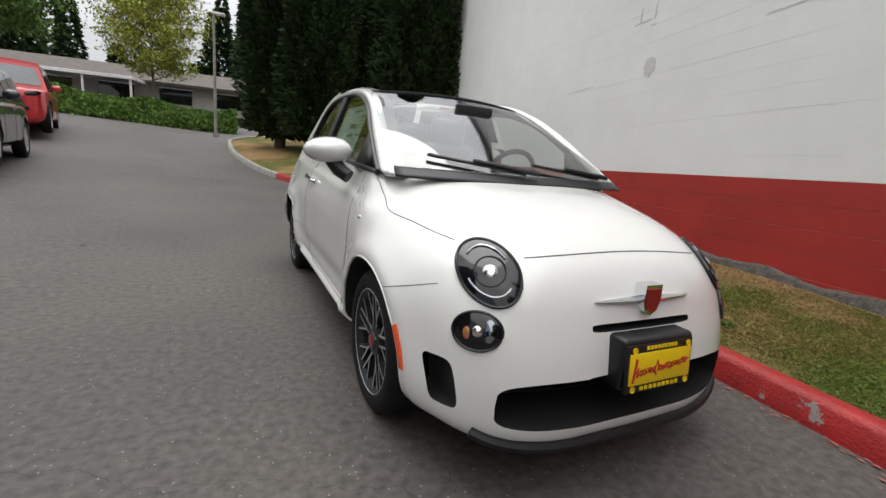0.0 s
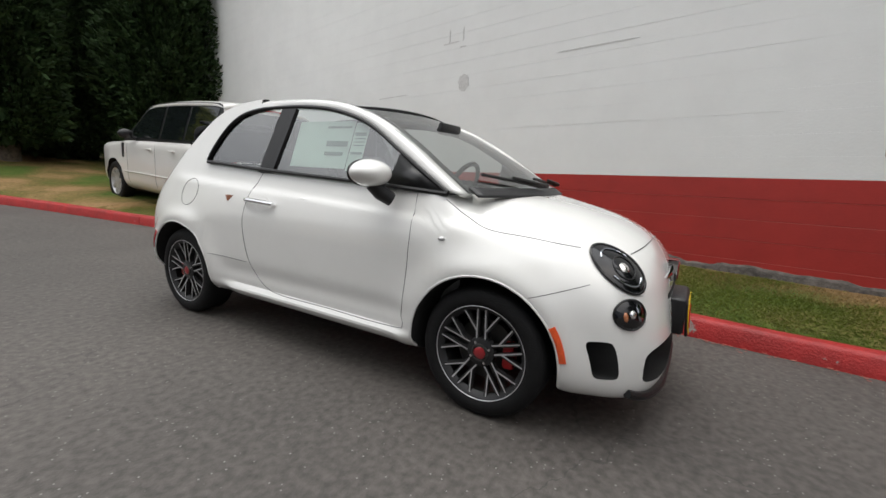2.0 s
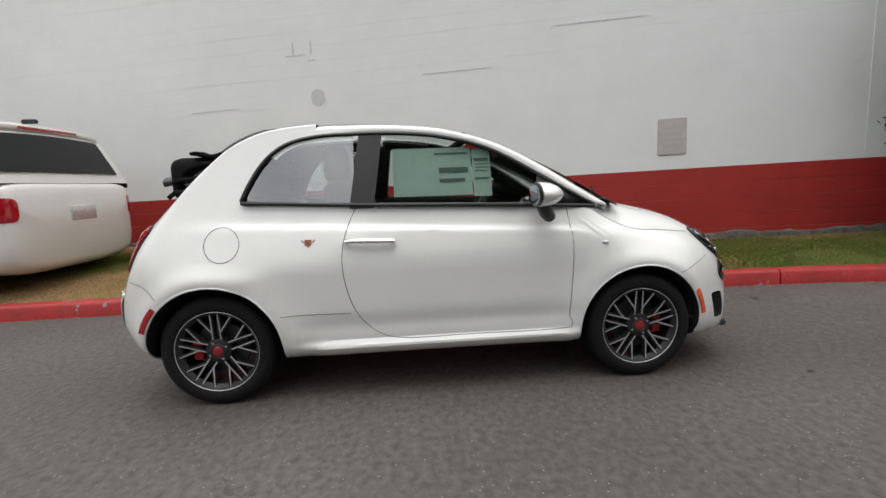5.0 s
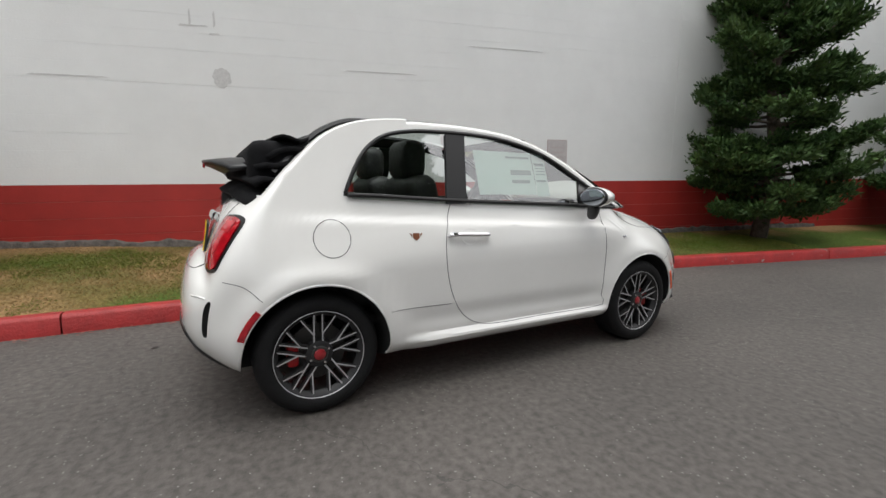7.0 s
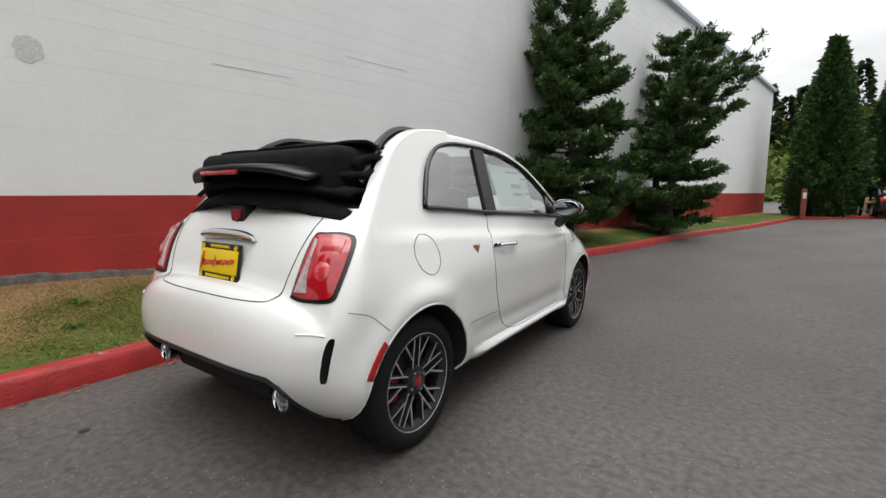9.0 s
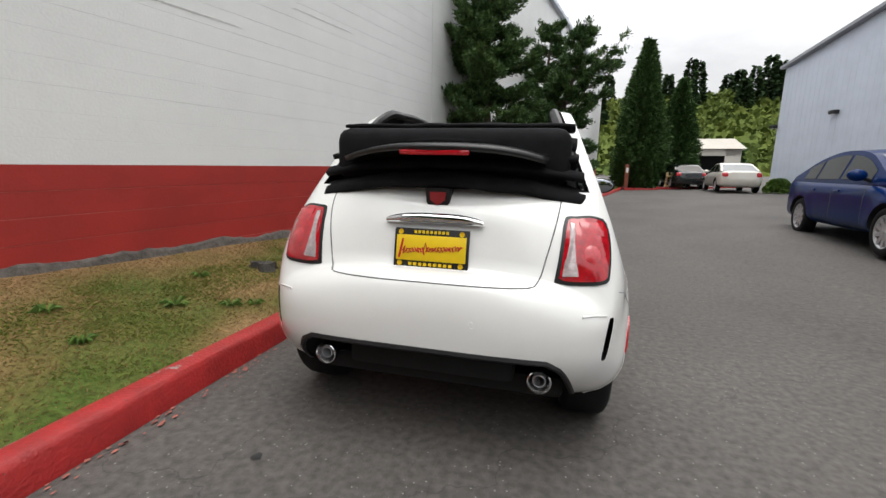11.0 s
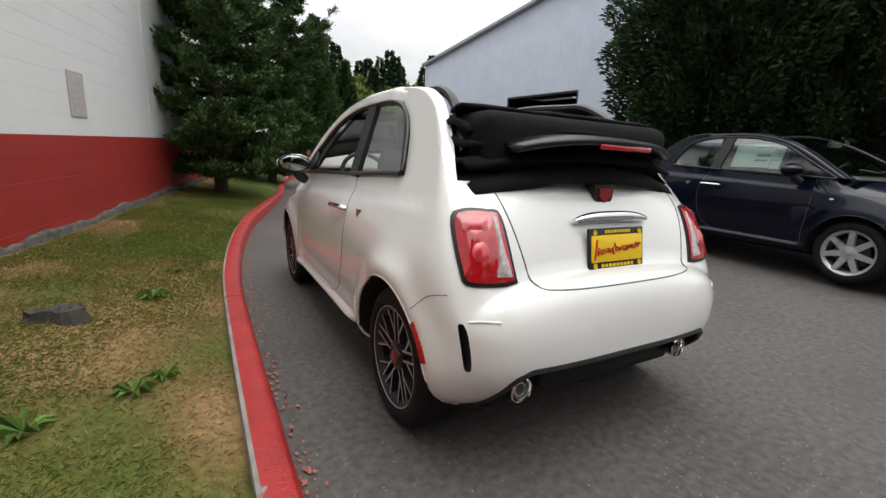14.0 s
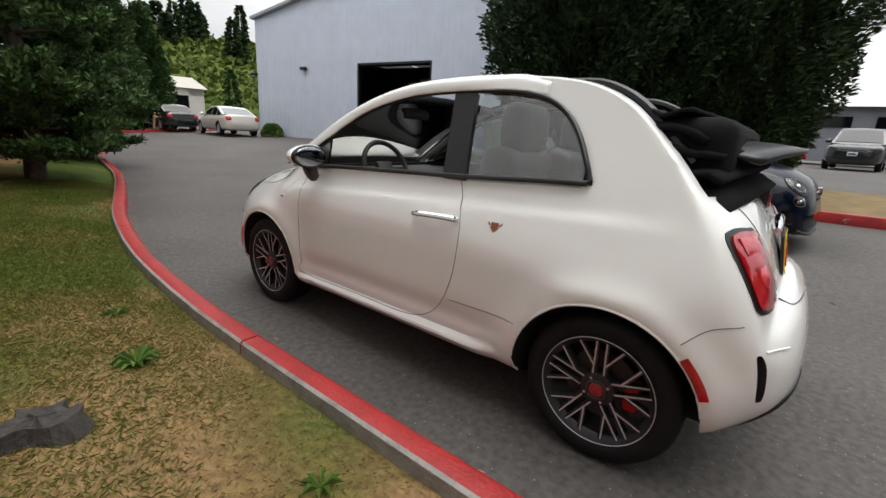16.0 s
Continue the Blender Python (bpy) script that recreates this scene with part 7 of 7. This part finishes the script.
# red kerb and marker post at the bend
kb = tagged(new("kerb"), "red kerb across the bend under the cypresses", "kerb", kind="structure")
for i in range(4):
    bm = bmesh.new()
    x0 = -4.6 - 1.9 * i
    box(bm, x0 - 0.95, -25.6 - 0.5 * i, lie(x0, -25.6 - 0.5 * i) + 0.06, 1.88, 0.16, 0.2, 0.015, seg=1)
    part("kerb_stone", bm, M_KERBRED, kb)
pst = thing("marker_post", pose(-4.75, -26.0, lie(-4.75, -26)), "short rust-red timber post at the bend", "post")
bm = bmesh.new()
box(bm, 0, 0, 0.75, 0.22, 0.22, 1.6, 0.02)
part("shaft", bm, mat("rust_red_timber", (0.20, 0.06, 0.035), 0.8, 0, 0.2, 6), pst)
bm = bmesh.new()
box(bm, 0, 0.125, 1.2, 0.14, 0.02, 0.3, 0.004)
part("reflector", bm, M_WHITE2, pst)
plt = thing("pallet", pose(-7.6, -26.6, lie(-7.6, -26.6), -14, 0, 8), "pale timber pallet leaning by the cypress", "pallet")
for i in range(5):
    bm = bmesh.new()
    box(bm, -0.5 + 0.25 * i, 0, 0.5, 0.12, 0.03, 1.05, 0.005)
    part("slat", bm, mat("pale_timber", (0.48, 0.34, 0.18), 0.8, 0, 0.15, 6) if i == 0 else bpy.data.materials["pale_timber"], plt)
for z in (0.2, 0.8):
    bm = bmesh.new()
    box(bm, 0, 0.04, z, 1.15, 0.05, 0.09, 0.005)
    part("rail", bm, bpy.data.materials["pale_timber"], plt)

# shrubs by the garage
rng = np.random.default_rng(81)
for cx, cy, r in ((-8.2, -7.2, 0.9), (-9.0, -8.6, 0.8), (-10.5, -20.2, 0.5), (-7.7, -5.9, 0.7)):
    nn = 2600
    a, t = rng.uniform(0, 2 * np.pi, nn), rng.uniform(0, 1, nn)
    rr = r * np.sqrt(1 - (t * 0.95) ** 2) * np.clip(1 - np.abs(rng.normal(0, 0.2, nn)), 0.2, 1.1)
    sh = thing("shrub", pose(cx, cy, lie(cx, cy)), "rounded green shrub beside the metal garage", "shrub")
    link_mesh("crown", tri_mesh(*sprays(np.stack([rr * np.cos(a), rr * np.sin(a), 0.05 + t * r * 1.1], 1), np.stack([np.cos(a), np.sin(a), 0.5 + t], 1) + rng.normal(0, 0.5, (nn, 3)), 0.13, 0.045, rng)), M_GREENLEAF, sh, smooth=False)
    bm = bmesh.new()
    tapered_trunk(bm, [(0, 0, -0.05), (0.02, 0, 0.5)], 0.04, 0.01, 6)
    part("trunk", bm, M_BARK, sh)

# ---- lawn details: blades, stump, weeds, flaked paint by the kerb ----
M_BLADE = mat("grass_blade", (0.135, 0.195, 0.028), 0.6, 0, 0, 1.2, color2=(0.24, 0.26, 0.06), islands=0.35, spec=0.2)
M_STRAW = mat("straw_blade", (0.30, 0.20, 0.09), 0.8, 0, 0, 1.2, color2=(0.44, 0.31, 0.15), islands=0.35, spec=0.1)


def blades(name, n, seed, lo, hi, length, material, label):
    rng = np.random.default_rng(seed)
    P = []
    while len(P) < n:
        y = rng.uniform(-6.5, 7.0)
        k = KERB(y) + 0.17
        x = rng.uniform(k, max(wall_x(y) - 0.08, k + 0.3))
        v = 0.8 * noise.noise((x * 0.8, y * 0.8, 5.0)) + 0.5 * noise.noise((x * 2.6, y * 2.6, 9.0)) - 0.5 * math.exp(-(x - k) / 0.14)
        v += 0.34 - 0.46 * smooth01(-2.5, 1.2, y) - 0.5 * smooth01(0.8, 0.25, wall_x(y) - x)
        if lo < v + rng.normal(0, 0.12) < hi:
            P.append((x, y, verge(x, y) - 0.004))
    P = np.array(P)
    D = rng.normal(0, 0.55, (n, 3)) + np.array([0, 0, 0.9])
    D[:, 2] = np.abs(D[:, 2]) * 0.7
    ob = link_mesh(name, tri_mesh(*sprays(P, D, length, length * 0.032, rng, 0.25)), material, None, smooth=False)
    return tagged(ob, label, "grass", kind="stuff")


blades("grass_blades", 140000, 91, -0.10, 9, 0.033, M_BLADE, "short green grass blades in patches")
blades("dry_grass_blades", 95000, 92, -9, 0.12, 0.028, M_STRAW, "dry straw-coloured grass blades")

rs = random.Random(12)
st = thing("stump", pose(2.13, -0.19, verge(2.13, -0.19) - 0.02), "weathered grey tree stump in the grass", "stump")
bm = bmesh.new()
rows = []
for h, k in ((-0.03, 1.25), (0.03, 1.05), (0.065, 0.92), (0.085, 0.86), (0.078, 0.5), (0.082, 0.02)):
    rows.append([bm.verts.new(((0.125 + 0.040 * math.sin(3 * a + 1) + rs.uniform(-0.015, 0.015)) * k * math.cos(a), (0.09 + 0.03 * math.sin(4 * a)) * k * math.sin(a), h + rs.uniform(-0.012, 0.012))) for a in np.linspace(0, 2 * math.pi, 22, endpoint=False)])
for a, b in zip(rows, rows[1:]):
    for q in range(22):
        bm.faces.new((a[q], a[(q + 1) % 22], b[(q + 1) % 22], b[q]))
part("wood", bm, M_STONE, st, angle=25)
for x, y, n, r in ((1.72, 0.75, 9, 0.09), (1.62, 0.62, 8, 0.07), (2.0, 0.95, 10, 0.10), (1.75, -0.55, 14, 0.10), (2.35, 0.35, 9, 0.09), (1.95, 1.6, 9, 0.08), (2.5, 1.4, 8, 0.09), (1.65, -1.2, 10, 0.07)):
    wd = thing("weed", pose(x, y, verge(x, y), 0, 0, rs.uniform(0, 360)), "small green weed rosette in the lawn", "weed")
    bm = bmesh.new()
    for q in range(n):
        a = 2.4 * q
        d = Vector((math.cos(a), math.sin(a), 0))
        s_ = Vector((-d.y, d.x, 0)) * r * 0.13
        m1, tip = d * r * 0.55 + Vector((0, 0, r * rs.uniform(0.25, 0.6))), d * r + Vector((0, 0, r * rs.uniform(0.05, 0.35)))
        v = [bm.verts.new(c) for c in (Vector((0, 0, 0)), m1 + s_, tip, m1 - s_)]
        bm.faces.new((v[0], v[1], v[2]))
        bm.faces.new((v[0], v[2], v[3]))
    part("leaves", bm, M_GREENLEAF, wd, smooth=False)

# red-brown flakes of old paint on the asphalt along the kerb
vs, fs = [], []
for i in range(520):
    y = rs.uniform(-5.5, 6.5)
    w = rs.uniform(0.003, 0.012)
    x = KERB(y) - abs(rs.gauss(0.03, 0.03)) - 0.004
    b = len(vs)
    kk = rs.randint(5, 7)
    for q in range(kk):
        a = 2 * math.pi * q / kk
        r = w * rs.uniform(0.5, 1.2)
        vs.append((min(x + r * 0.9 * math.cos(a), KERB(y) + 0.002), y + 1.7 * r * math.sin(a), lie(x, y) + 0.009))
    fs.append(tuple(range(b, b + kk)))
fl = link_mesh("paint_flakes", raw(vs, fs), mat("faded_red_flakes", (0.30, 0.10, 0.075), 0.85, 0, 0.3, 20), None, smooth=False)
tagged(fl, "faded red paint spatter on the asphalt by the kerb", "paint spatter", kind="stuff")
# dark oil spots and pebbles on the road
for i in range(26):
    x, y = rs.uniform(-4.5, 0.8), rs.uniform(-4.5, 5.5)
    if abs(x) < 0.95 and abs(y) < 1.9:
        continue
    w = rs.uniform(0.012, 0.03)
    pts = [(x + w * rs.uniform(0.6, 1.3) * math.cos(a), y + w * rs.uniform(0.6, 1.3) * math.sin(a), lie(x, y) + 0.004) for a in np.linspace(0, 2 * math.pi, 9, endpoint=False)]
    ob = link_mesh("tar_spot", raw(pts, [tuple(range(9))]), M_BLACKINK, None, smooth=False)
    tagged(ob, "small dark tar spot on the asphalt", "tar spot", "tar spots on the road")
